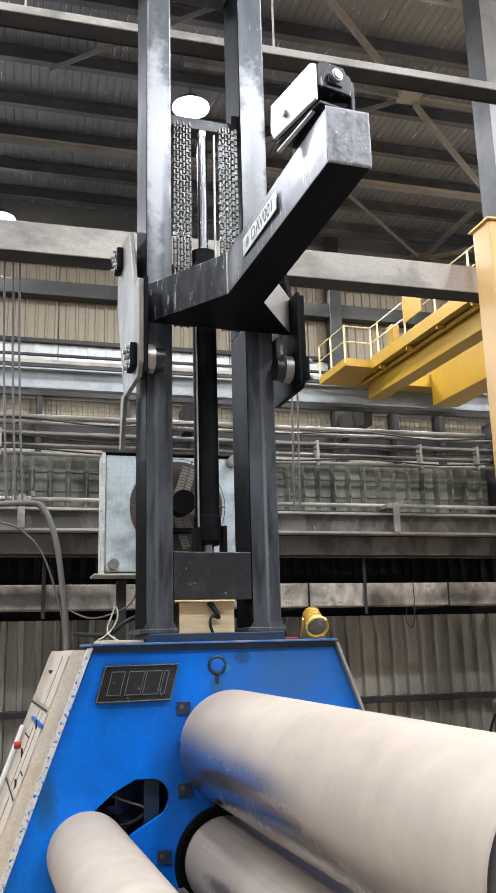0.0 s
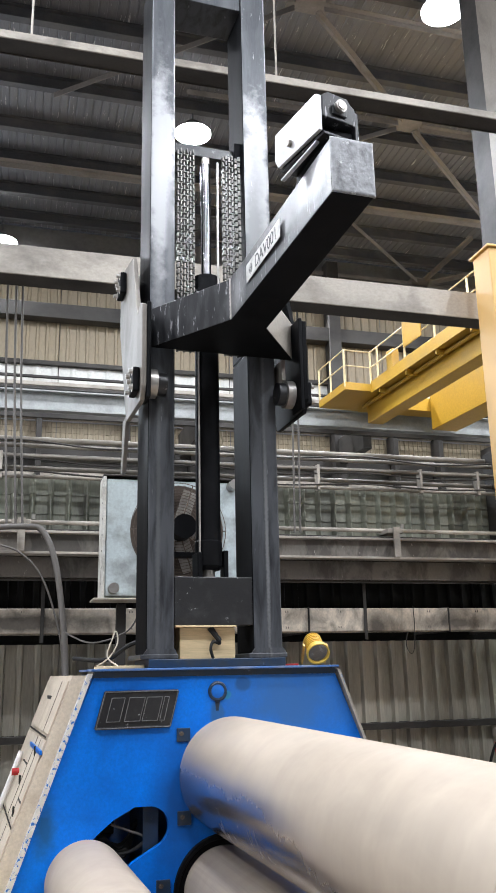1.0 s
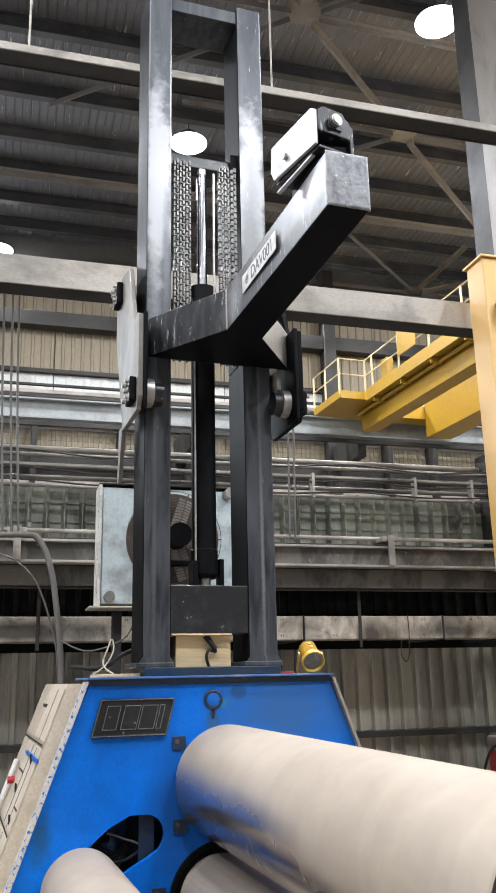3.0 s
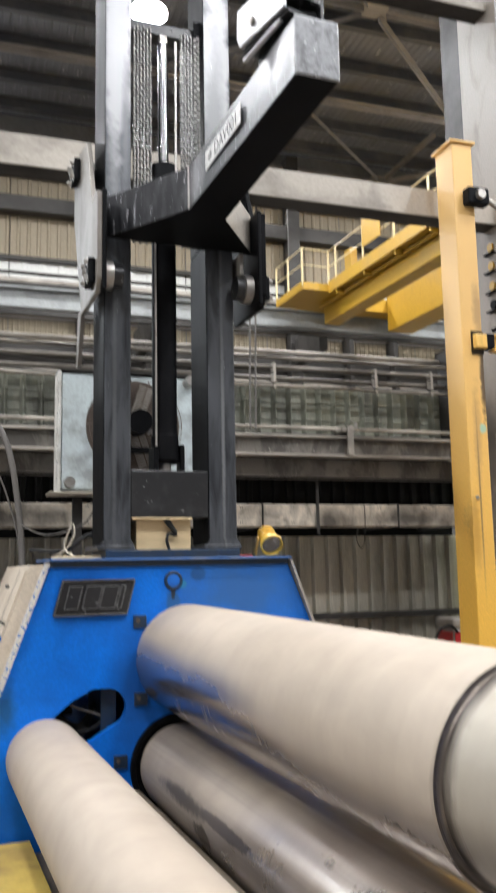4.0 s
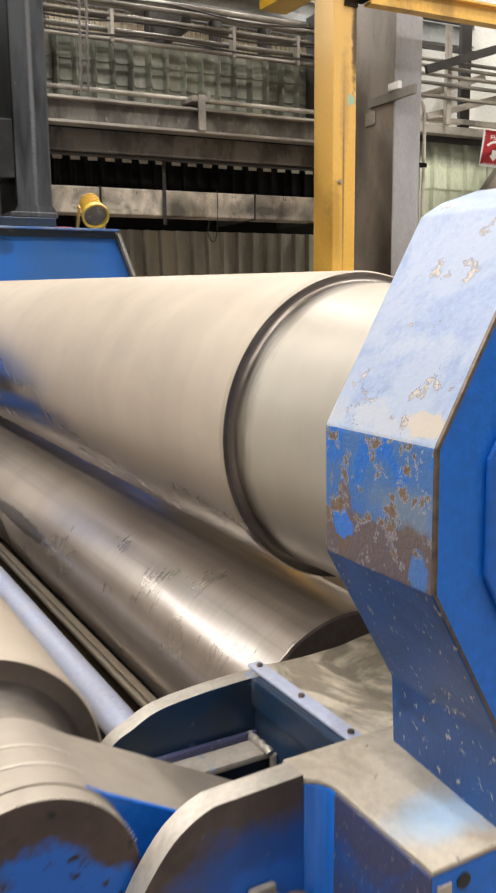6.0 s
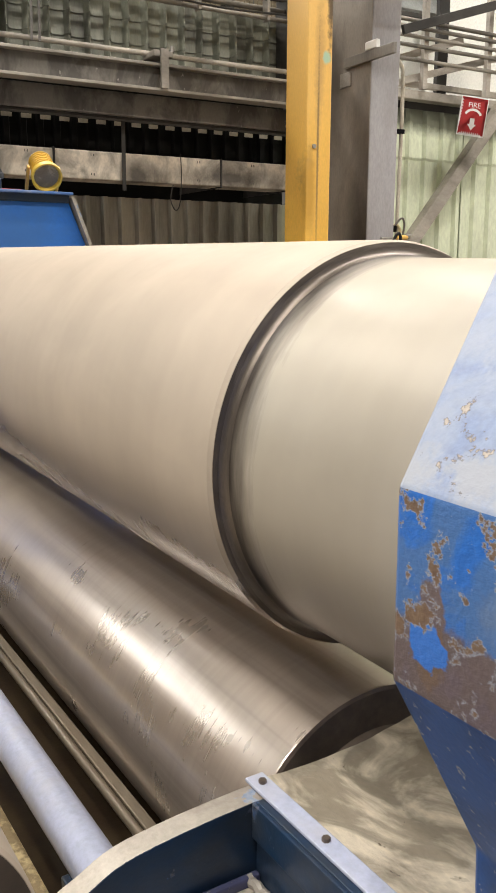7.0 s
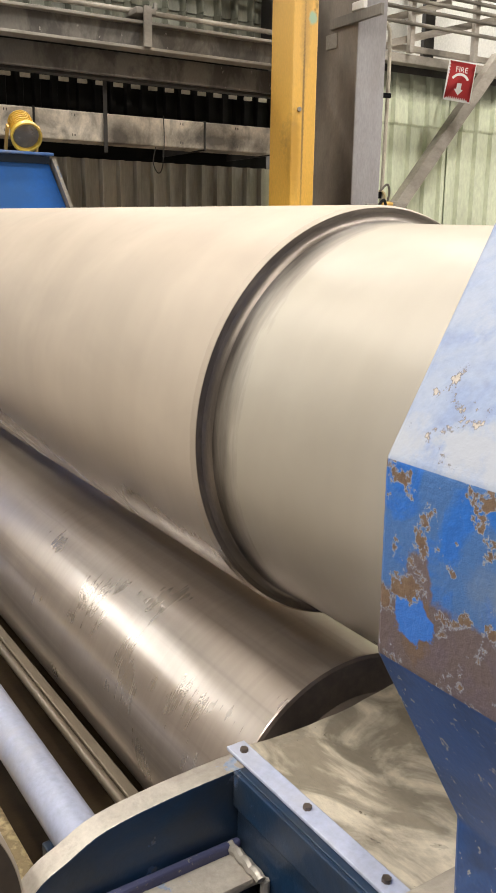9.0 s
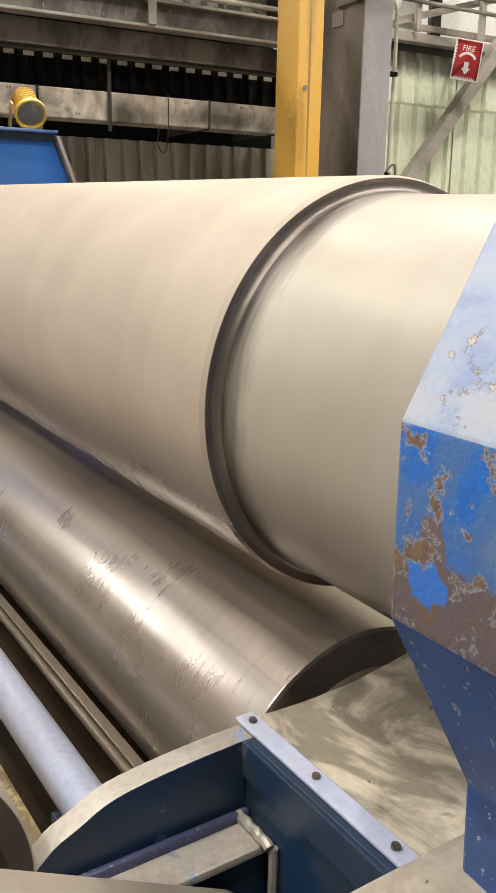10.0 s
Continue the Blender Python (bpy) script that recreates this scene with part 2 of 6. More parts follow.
ROLL_DUSTY = steel_roll("dusty_steel_roll", (0.40, 0.335, 0.275), (0.385, 0.322, 0.254), 0.24, -0.80, -0.3, 0.30, 0.6, 0.05, 0.56, calm=0.4)
NECK = mat("neck_of_bare_steel", (0.335, 0.29, 0.238), 0.46, 0.25, dirt=(0.26, 0.22, 0.175), dirt_amount=0.4, scale=7, grain=50, bump=0.03, spread=0.05)
ROLL_NECK = steel_roll("roll_neck_with_dark_fillet", (0.34, 0.30, 0.25), (0.375, 0.335, 0.27), 0.325, -0.80, -0.02, 0.28, 0.75, 0.12, 0.44, calm=0.3, groove=(-3.578, 0.06))
SIDE_NECK = steel_roll("turned_side_neck", (0.34, 0.295, 0.245), (0.33, 0.285, 0.235), 0.18, -1.2, -0.3, 0.4, 0.4, 0.1, 0.5, groove=(-3.735, 0.0), wide=0.085)
GROOVE = mat("dark_groove_steel", (0.085, 0.068, 0.055), 0.36, 0.6, dirt=(0.22, 0.185, 0.15), dirt_amount=0.45, scale=6, grain=60, stretch=(1, 20, 1), bump=0.1)
FILLET = mat("dull_turned_fillet", (0.15, 0.125, 0.103), 0.34, 0.6, dirt=(0.07, 0.056, 0.045), dirt_amount=0.5, scale=5, grain=90, stretch=(1, 14, 1), bump=0.12)
FACE_BROWN = mat("brown_stained_end_face", (0.17, 0.132, 0.105), 0.55, 0.15, dirt=(0.08, 0.06, 0.05), dirt_amount=0.45, scale=5, grain=60)
FACE_DARK = mat("dark_turned_steel", (0.085, 0.066, 0.053), 0.5, 0.3, scale=6, grain=60, bump=0.05)
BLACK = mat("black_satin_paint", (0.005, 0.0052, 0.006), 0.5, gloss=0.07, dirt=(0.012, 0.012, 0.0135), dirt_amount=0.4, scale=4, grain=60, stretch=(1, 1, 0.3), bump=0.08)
# The pale blot at the arm tip is painted lamp glare; chips are wear.
BLACK_WORN_GLARE = mat("scuffed_black_paint_with_glare", (0.010, 0.0105, 0.012), 0.36, gloss=0.4, dirt=(0.045, 0.045, 0.048), dirt_amount=0.45, scale=6, grain=50, stretch=(3.0, 3.0, 0.6), bump=0.15, warp=0.5,
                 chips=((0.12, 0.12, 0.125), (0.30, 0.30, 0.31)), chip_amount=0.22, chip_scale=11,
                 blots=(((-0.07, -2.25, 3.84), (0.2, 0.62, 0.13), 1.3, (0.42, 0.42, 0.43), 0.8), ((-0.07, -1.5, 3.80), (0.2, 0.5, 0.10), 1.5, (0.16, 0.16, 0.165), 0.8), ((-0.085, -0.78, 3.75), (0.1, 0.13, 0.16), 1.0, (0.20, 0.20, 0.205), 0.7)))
# Pale blots are rubbing and lamp reflection, both put into the colour.
COLUMN_STEEL = mat("rubbed_dark_steel_with_sheen", (0.078, 0.083, 0.093), 0.34, 0.2, dirt=(0.145, 0.15, 0.16), dirt_amount=0.42, mask_soft=0.2, scale=5, grain=50, stretch=(2, 1, 0.35), bump=0.06, warp=0.4,
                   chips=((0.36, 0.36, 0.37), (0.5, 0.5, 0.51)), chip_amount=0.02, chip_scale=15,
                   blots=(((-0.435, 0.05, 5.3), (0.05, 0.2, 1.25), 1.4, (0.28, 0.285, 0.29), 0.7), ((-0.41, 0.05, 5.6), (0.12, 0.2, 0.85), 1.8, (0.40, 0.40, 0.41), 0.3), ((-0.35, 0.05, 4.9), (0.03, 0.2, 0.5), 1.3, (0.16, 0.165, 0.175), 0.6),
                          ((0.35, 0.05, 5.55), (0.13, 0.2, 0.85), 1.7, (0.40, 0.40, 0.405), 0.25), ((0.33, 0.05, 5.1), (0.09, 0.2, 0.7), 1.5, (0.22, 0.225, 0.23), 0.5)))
# Grey plate with stains, darkened to carry the carriage plate's shade.
PLATE_SHADED = mat("shaded_stained_plate", (0.215, 0.195, 0.17), 0.5, 0.2, dirt=(0.12, 0.105, 0.09), dirt_amount=0.5, scale=3.5, grain=60, stretch=(1, 1, 0.4), warp=0.5, bump=0.08)
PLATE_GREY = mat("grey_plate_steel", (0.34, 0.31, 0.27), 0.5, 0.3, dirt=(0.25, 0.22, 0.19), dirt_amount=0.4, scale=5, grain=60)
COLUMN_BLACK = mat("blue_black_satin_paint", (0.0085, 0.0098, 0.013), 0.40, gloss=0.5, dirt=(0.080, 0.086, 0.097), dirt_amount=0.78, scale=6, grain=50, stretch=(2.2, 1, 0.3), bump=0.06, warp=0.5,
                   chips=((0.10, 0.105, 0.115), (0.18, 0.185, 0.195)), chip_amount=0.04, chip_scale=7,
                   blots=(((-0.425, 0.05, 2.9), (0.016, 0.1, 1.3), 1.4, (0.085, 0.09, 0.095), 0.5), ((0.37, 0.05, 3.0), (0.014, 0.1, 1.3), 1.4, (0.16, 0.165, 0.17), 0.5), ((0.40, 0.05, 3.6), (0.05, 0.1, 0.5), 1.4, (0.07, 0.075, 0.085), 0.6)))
# Pale tone stands for light reflected off the upper faces; chips are wear.
BLUE_SHEEN = mat("scuffed_blue_paint_with_sheen", (0.235, 0.30, 0.455), 0.42, dirt=(0.37, 0.41, 0.485), dirt_amount=0.6, scale=9, grain=110, bump=0.12, warp=0.9, mask_soft=0.16,
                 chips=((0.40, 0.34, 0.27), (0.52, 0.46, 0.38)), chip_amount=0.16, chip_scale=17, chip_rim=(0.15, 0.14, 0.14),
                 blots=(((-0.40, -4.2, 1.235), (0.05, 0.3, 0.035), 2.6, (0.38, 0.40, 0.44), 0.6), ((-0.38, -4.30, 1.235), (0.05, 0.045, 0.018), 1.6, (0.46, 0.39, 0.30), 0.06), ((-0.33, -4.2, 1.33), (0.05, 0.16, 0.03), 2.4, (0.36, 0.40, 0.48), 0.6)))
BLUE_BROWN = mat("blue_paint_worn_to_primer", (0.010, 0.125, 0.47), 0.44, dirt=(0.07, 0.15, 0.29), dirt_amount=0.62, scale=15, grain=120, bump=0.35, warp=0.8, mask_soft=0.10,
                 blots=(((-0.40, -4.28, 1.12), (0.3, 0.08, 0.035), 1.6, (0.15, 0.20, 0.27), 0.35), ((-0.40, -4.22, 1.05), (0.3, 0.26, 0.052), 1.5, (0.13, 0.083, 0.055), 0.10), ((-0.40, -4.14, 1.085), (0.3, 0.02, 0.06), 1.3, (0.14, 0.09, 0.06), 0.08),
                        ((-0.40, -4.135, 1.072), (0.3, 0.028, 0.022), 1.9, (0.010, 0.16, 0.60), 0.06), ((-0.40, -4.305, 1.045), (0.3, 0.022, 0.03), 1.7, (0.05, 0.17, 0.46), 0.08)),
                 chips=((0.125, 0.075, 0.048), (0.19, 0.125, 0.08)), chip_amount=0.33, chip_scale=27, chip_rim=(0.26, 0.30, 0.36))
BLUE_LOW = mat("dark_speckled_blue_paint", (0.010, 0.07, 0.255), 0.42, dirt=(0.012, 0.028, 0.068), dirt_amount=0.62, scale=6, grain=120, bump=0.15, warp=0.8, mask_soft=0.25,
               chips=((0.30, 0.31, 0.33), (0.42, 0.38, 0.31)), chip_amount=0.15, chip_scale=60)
SCRATCHED = mat("scratched_blue_and_primer", (0.014, 0.075, 0.28), 0.42, dirt=(0.075, 0.050, 0.038), dirt_amount=0.72, scale=6, grain=90, bump=0.2, warp=1.2, mask_soft=0.16,
                chips=((0.17, 0.17, 0.18), (0.26, 0.23, 0.19)), chip_amount=0.16, chip_scale=110)
STRIPE_BLUE = mat("brushed_blue_stripe", (0.012, 0.15, 0.60), 0.36, dirt=(0.16, 0.24, 0.45), dirt_amount=0.4, scale=10, grain=80, stretch=(1, 1, 0.12), bump=0.08)
TOP_DUST = mat("dusty_plate_with_blue_traces", (0.47, 0.415, 0.335), 0.42, 0.15, dirt=(0.25, 0.20, 0.145), dirt_amount=0.5, scale=9, grain=70, bump=0.25, warp=0.8,
               blots=(((-0.30, -4.27, 0.67), (0.10, 0.05, 0.1), 1.4, (0.36, 0.50, 0.66), 0.5),), chips=((0.10, 0.075, 0.05), (0.2, 0.15, 0.1)), chip_amount=0.0, chip_scale=40)
PIN_BROWN = mat("oily_brown_steel", (0.26, 0.205, 0.165), 0.42, 0.3, dirt=(0.10, 0.078, 0.062), dirt_amount=0.45, scale=18, grain=80, bump=0.15)
BOLT_BROWN = mat("rusty_bolt_head", (0.16, 0.125, 0.10), 0.45, 0.5, dirt=(0.05, 0.04, 0.03), dirt_amount=0.5, scale=60, grain=120)
CHROME = mat("chromed_rod", (0.75, 0.75, 0.78), 0.12, 1.0, bump=0.0, rough_var=0.04)
STEEL = mat("bare_steel", (0.42, 0.40, 0.37), 0.4, 0.8, dirt=(0.2, 0.17, 0.14), dirt_amount=0.4, scale=10, grain=80)
CHAIN = mat("oiled_chain_steel", (0.16, 0.155, 0.145), 0.38, 0.85, dirt=(0.03, 0.028, 0.025), dirt_amount=0.4, scale=30, grain=90)
RUBBER = mat("black_rubber", (0.014, 0.014, 0.014), 0.6, gloss=0.25, grain=80)
YELLOW = mat("yellow_paint", (0.74, 0.45, 0.11), 0.42, dirt=(0.30, 0.17, 0.05), dirt_amount=0.42, scale=2.2, grain=50, stretch=(2, 2, 0.4), bump=0.08)
# First blot pales the upper post for lamp light; the others are stains.
YELLOW_POST = mat("stained_yellow_paint_lit_above", (0.80, 0.45, 0.065), 0.42, dirt=(0.66, 0.42, 0.15), dirt_amount=0.25, scale=1.6, grain=50, stretch=(2, 2, 0.5), bump=0.08, warp=0.5,
                  blots=(((3.3, 1.3, 4.75), (0.9, 0.9, 2.2), 0.5, (0.66, 0.42, 0.165), 0.7), ((3.43, 1.26, 3.62), (0.06, 0.2, 0.35), 1.3, (0.14, 0.085, 0.04), 0.4), ((3.30, 1.26, 3.0), (0.05, 0.2, 0.5), 1.6, (0.52, 0.31, 0.10), 0.5), ((3.22, 1.26, 2.15), (0.04, 0.2, 0.2), 1.6, (0.40, 0.24, 0.07), 0.5), ((3.38, 1.26, 4.2), (0.06, 0.2, 0.3), 1.5, (0.38, 0.24, 0.10), 0.5),
                         ((3.365, 1.255, 3.03), (0.04, 0.1, 0.05), 1.0, (0.30, 0.50, 0.38)), ((3.40, 1.25, 3.50), (0.035, 0.1, 0.42), 1.7, (0.07, 0.045, 0.025), 0.4), ((3.23, 1.25, 2.0), (0.05, 0.1, 0.3), 1.2, (0.55, 0.30, 0.05), 0.4), ((3.295, 1.25, 2.35), (0.012, 0.1, 0.9), 1.7, (0.22, 0.14, 0.06), 0.5)))
CRANE = mat("crane_yellow_paint", (0.44, 0.255, 0.018), 0.42, dirt=(0.36, 0.23, 0.05), dirt_amount=0.3, scale=1.5, grain=30, bump=0.03)
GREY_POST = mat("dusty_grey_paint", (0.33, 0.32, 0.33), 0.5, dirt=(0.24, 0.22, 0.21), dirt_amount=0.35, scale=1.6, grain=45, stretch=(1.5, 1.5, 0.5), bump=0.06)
# Side paint darkened for its shade; lower blot is the post's shadow and soot.
GREY_SIDE_SHADED = mat("shaded_stained_grey_paint", (0.25, 0.215, 0.18), 0.5, blots=(((4.07, 1.70, 1.3), (0.3, 0.22, 1.1), 0.8, (0.035, 0.028, 0.023), 0.5), ((4.07, 2.15, 3.0), (0.3, 0.12, 0.5), 1.2, (0.10, 0.085, 0.07), 0.6)), dirt=(0.12, 0.10, 0.082), dirt_amount=0.4, scale=2.0, grain=45, stretch=(1.5, 1.5, 0.6), bump=0.08, warp=0.7)
CREAM = mat("faded_cream_yellow_paint", (0.62, 0.52, 0.30), 0.45, dirt=(0.4, 0.3, 0.15), dirt_amount=0.3, scale=2, grain=40)
# Also gives the tie beam undersides their shade.
BEAM = mat("sooty_shaded_steel", (0.045, 0.041, 0.037), 0.55, gloss=0.3, dirt=(0.011, 0.010, 0.009), dirt_amount=0.5, scale=2, grain=40, stretch=(0.6, 1, 1), bump=0.08)
BEAM_PALE = mat("pale_dusty_steel_beam", (0.42, 0.38, 0.325), 0.6, dirt=(0.07, 0.06, 0.05), dirt_amount=0.45, scale=1.8, grain=40, stretch=(0.6, 1, 1), bump=0.06, warp=0.4)
BEAM_MID = mat("streaked_steel_beam", (0.18, 0.162, 0.14), 0.5, dirt=(0.028, 0.024, 0.02), dirt_amount=0.55, scale=2.6, grain=40, stretch=(1.6, 1, 0.8), mask_soft=0.12, bump=0.06, warp=0.5, chips=((0.4, 0.37, 0.33), (0.3, 0.28, 0.25)), chip_amount=0.04, chip_scale=9)
PIPE = mat("dusty_old_pipe", (0.42, 0.38, 0.32), 0.45, 0.15, dirt=(0.05, 0.042, 0.034), dirt_amount=0.62, scale=2.2, grain=60, stretch=(0.8, 1, 1), random_tone=0.65)
DUCT = mat("sooty_sheet_duct", (0.70, 0.62, 0.51), 0.5, 0.2, dirt=(0.018, 0.0145, 0.012), dirt_amount=0.52, mask_soft=0.22, scale=3.2, grain=40, bump=0.1, warp=0.8, stretch=(1.2, 1, 0.9),
           blots=(((-1.25, 2.72, 2.26), (0.85, 0.3, 0.13), 1.3, (0.02, 0.016, 0.013), 0.5), ((2.35, 2.72, 2.20), (0.16, 0.3, 0.16), 1.2, (0.03, 0.024, 0.02), 0.6), ((3.3, 2.72, 2.24), (0.6, 0.3, 0.10), 1.4, (0.05, 0.042, 0.035), 0.7), ((1.05, 2.72, 2.2), (0.14, 0.3, 0.14), 1.2, (0.04, 0.032, 0.026), 0.6)))
SIDING = mat("sooty_corrugated_sheet", (0.50, 0.47, 0.39), 0.42, 0.25, dirt=(0.024, 0.0215, 0.018), dirt_amount=0.78, scale=1.6, grain=40, stretch=(1.6, 1, 0.22), bump=0.08, warp=0.3, mask_soft=0.34)
# Near black to stand for recess shade under beam and duct, with soot.
SIDING_BLACK = mat("shade_and_soot_black_sheet", (0.006, 0.0055, 0.005), 0.7, gloss=0.15, dirt=(0.018, 0.016, 0.013), dirt_amount=0.3, scale=3, grain=40)
TILE_SHEET = mat("grey_green_sheet", (0.26, 0.265, 0.21), 0.42, 0.1, dirt=(0.016, 0.0145, 0.011), dirt_amount=0.66, scale=2.3, grain=40, stretch=(2.0, 1, 0.6), bump=0.08, warp=0.3, mask_soft=0.3)
TAN = mat("tan_wall_sheet", (0.27, 0.222, 0.15), 0.6, dirt=(0.3, 0.25, 0.18), dirt_amount=0.35, scale=1.2, grain=20, stretch=(1, 1, 0.4), bump=0.03)
WHITE_SHEET = mat("white_wall_sheet", (0.62, 0.62, 0.585), 0.5, dirt=(0.4, 0.38, 0.34), dirt_amount=0.35, scale=1.5, grain=20, bump=0.03)
WHITE_WALL = mat("cream_white_wall_sheet", (0.74, 0.73, 0.68), 0.5, dirt=(0.7, 0.68, 0.62), dirt_amount=0.35, scale=1.5, grain=20, bump=0.03)
# Dark band under the rail: soot and rail shadow mixed in the colour.
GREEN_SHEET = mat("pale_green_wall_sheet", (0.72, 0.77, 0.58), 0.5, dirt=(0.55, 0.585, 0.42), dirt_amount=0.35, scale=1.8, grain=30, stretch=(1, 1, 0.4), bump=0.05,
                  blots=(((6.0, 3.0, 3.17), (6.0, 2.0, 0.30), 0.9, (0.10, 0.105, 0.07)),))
# Lightened for lamp haze; the pale streaks stand for lamp reflections on ribs.
ROOF = mat("dark_roof_deck", (0.185, 0.185, 0.20), 0.42, 0.25, dirt=(0.13, 0.128, 0.128), dirt_amount=0.3, scale=1.4, grain=20, stretch=(5, 0.35, 1), bump=0.03,
           chips=((0.5, 0.49, 0.48), (0.72, 0.70, 0.66)), chip_amount=0.13, chip_scale=4.5)
ROOF_STEEL = mat("roof_steel", (0.065, 0.066, 0.072), 0.55, dirt=(0.15, 0.137, 0.128), dirt_amount=0.45, scale=1.5, grain=30)
ROOF_BRACE = mat("dusty_roof_brace", (0.26, 0.235, 0.215), 0.55, dirt=(0.12, 0.105, 0.095), dirt_amount=0.4, scale=1.5, grain=30)
BEIGE = mat("beige_painted_cover", (0.56, 0.485, 0.385), 0.5, dirt=(0.40, 0.325, 0.24), dirt_amount=0.35, scale=6, grain=60, bump=0.08)
WOOD = mat("light_plywood", (0.68, 0.53, 0.31), 0.6, dirt=(0.3, 0.2, 0.1), dirt_amount=0.3, scale=6, grain=30, stretch=(0.3, 1, 4), bump=0.06)
FLOOR = mat("oily_concrete_floor", (0.17, 0.148, 0.127), 0.55, dirt=(0.07, 0.042, 0.035), dirt_amount=0.45, scale=1.2, grain=30, bump=0.15)
WALL_GREY = mat("grey_wall_sheet", (0.17, 0.165, 0.16), 0.6, dirt=(0.07, 0.064, 0.058), dirt_amount=0.4, scale=0.8, grain=12)
HEATER_EDGE = mat("worn_white_enamel", (0.62, 0.61, 0.56), 0.5, dirt=(0.2, 0.17, 0.13), dirt_amount=0.4, scale=7, grain=50)
HEATER = mat("pale_blue_grey_enamel", (0.55, 0.62, 0.625), 0.45, dirt=(0.16, 0.155, 0.15), dirt_amount=0.42, scale=4, grain=40, bump=0.06)
DUSTY_TRAY = mat("dusty_bare_sheet", (0.66, 0.585, 0.46), 0.32, 0.2, dirt=(0.11, 0.084, 0.055), dirt_amount=0.60, mask_soft=0.15, scale=6.5, grain=60, bump=0.3, warp=1.6, stretch=(1.4, 0.8, 1), chips=((0.10, 0.075, 0.05), (0.16, 0.12, 0.08)), chip_amount=0.0, chip_scale=40)
RUNWAY = mat("blue_grey_beam_paint", (0.28, 0.29, 0.285), 0.5, dirt=(0.12, 0.12, 0.12), dirt_amount=0.4, scale=2, grain=30)
OIL_BROWN = mat("oil_soaked_brown_steel", (0.022, 0.013, 0.006), 0.4, gloss=0.25, dirt=(0.05, 0.034, 0.015), dirt_amount=0.5, scale=8, grain=50)
OIL_STEEL = mat("oily_beige_steel", (0.20, 0.165, 0.12), 0.34, 0.5, dirt=(0.14, 0.10, 0.06), dirt_amount=0.4, scale=5, grain=60, stretch=(1, 0.3, 1))
GRIT = mat("gritty_oily_dust", (0.50, 0.39, 0.21), 0.7, dirt=(0.10, 0.065, 0.03), dirt_amount=0.58, mask_soft=0.12, scale=32, grain=90, bump=0.6)
GUARD = mat("steel_blue_paint", (0.045, 0.08, 0.14), 0.4, dirt=(0.12, 0.13, 0.145), dirt_amount=0.45, scale=9, grain=80)
GUARD_TOP = mat("bare_worn_bar_top", (0.37, 0.345, 0.31), 0.45, 0.2, dirt=(0.3, 0.27, 0.24), dirt_amount=0.4, scale=9, grain=80)
BEAD = mat("bright_weld_bead", (0.47, 0.42, 0.355), 0.4, 0.3, dirt=(0.4, 0.35, 0.28), dirt_amount=0.4, scale=20, grain=90)
RAIL_TAN = mat("dusty_tan_rail", (0.52, 0.47, 0.38), 0.5, dirt=(0.22, 0.18, 0.13), dirt_amount=0.45, scale=5, grain=50)
TOP_BLUE = mat("dusty_blue_paint", (0.05, 0.13, 0.34), 0.45, dirt=(0.26, 0.28, 0.33), dirt_amount=0.45, scale=9, grain=80)
RED = mat("red_paint", (0.42, 0.02, 0.022), 0.4, grain=60)
WHITE = mat("white_label", (0.78, 0.77, 0.74), 0.5, grain=60, spread=0.04)
INK = mat("black_print", (0.02, 0.02, 0.02), 0.5, grain=60)
CABLE = mat("grey_cable", (0.115, 0.105, 0.095), 0.55, grain=80)
LAMP_GLOW = glow("lamp_light", (1.0, 0.97, 0.92), 60.0)


# ---- mesh helpers ----
def B():
    return bmesh.new()


def box(bm, x0, x1, y0, y1, z0, z1, bevel=0.0, m=None):
    mm = Matrix.Translation(((x0 + x1) / 2, (y0 + y1) / 2, (z0 + z1) / 2)) @ Matrix.Diagonal((x1 - x0, y1 - y0, z1 - z0, 1))
    r = bmesh.ops.create_cube(bm, size=1, matrix=(m @ mm) if m else mm)
    if bevel:
        edges = list({e for v in r["verts"] for e in v.link_edges})
        bmesh.ops.bevel(bm, geom=edges, offset=bevel, segments=2, affect="EDGES", profile=0.5)
    return bm


def rod(bm, p, q, r, seg=16, r2=None, cap=True):
    p, q = Vector(p), Vector(q)
    d = q - p
    m = Matrix.Translation((p + q) / 2) @ d.to_track_quat("Z", "Y").to_matrix().to_4x4()
    bmesh.ops.create_cone(bm, cap_ends=cap, segments=seg, radius1=r, radius2=r if r2 is None else r2, depth=d.length, matrix=m)
    return bm


def lathe(bm, profile, seg=64, x=0.0, z=0.0):
    """Turns (y, radius) pairs round the line through x, z that runs along y."""
    rings = []
    for y, r in profile:
        rings.append([bm.verts.new((x + r * math.cos(2 * math.pi * i / seg), y, z + r * math.sin(2 * math.pi * i / seg))) for i in range(seg)])
    for a, b in zip(rings, rings[1:]):
        for i in range(seg):
            j = (i + 1) % seg
            bm.faces.new((a[i], a[j], b[j], b[i]))
    bm.faces.new(rings[0][::-1])
    bm.faces.new(rings[-1])
    return bm


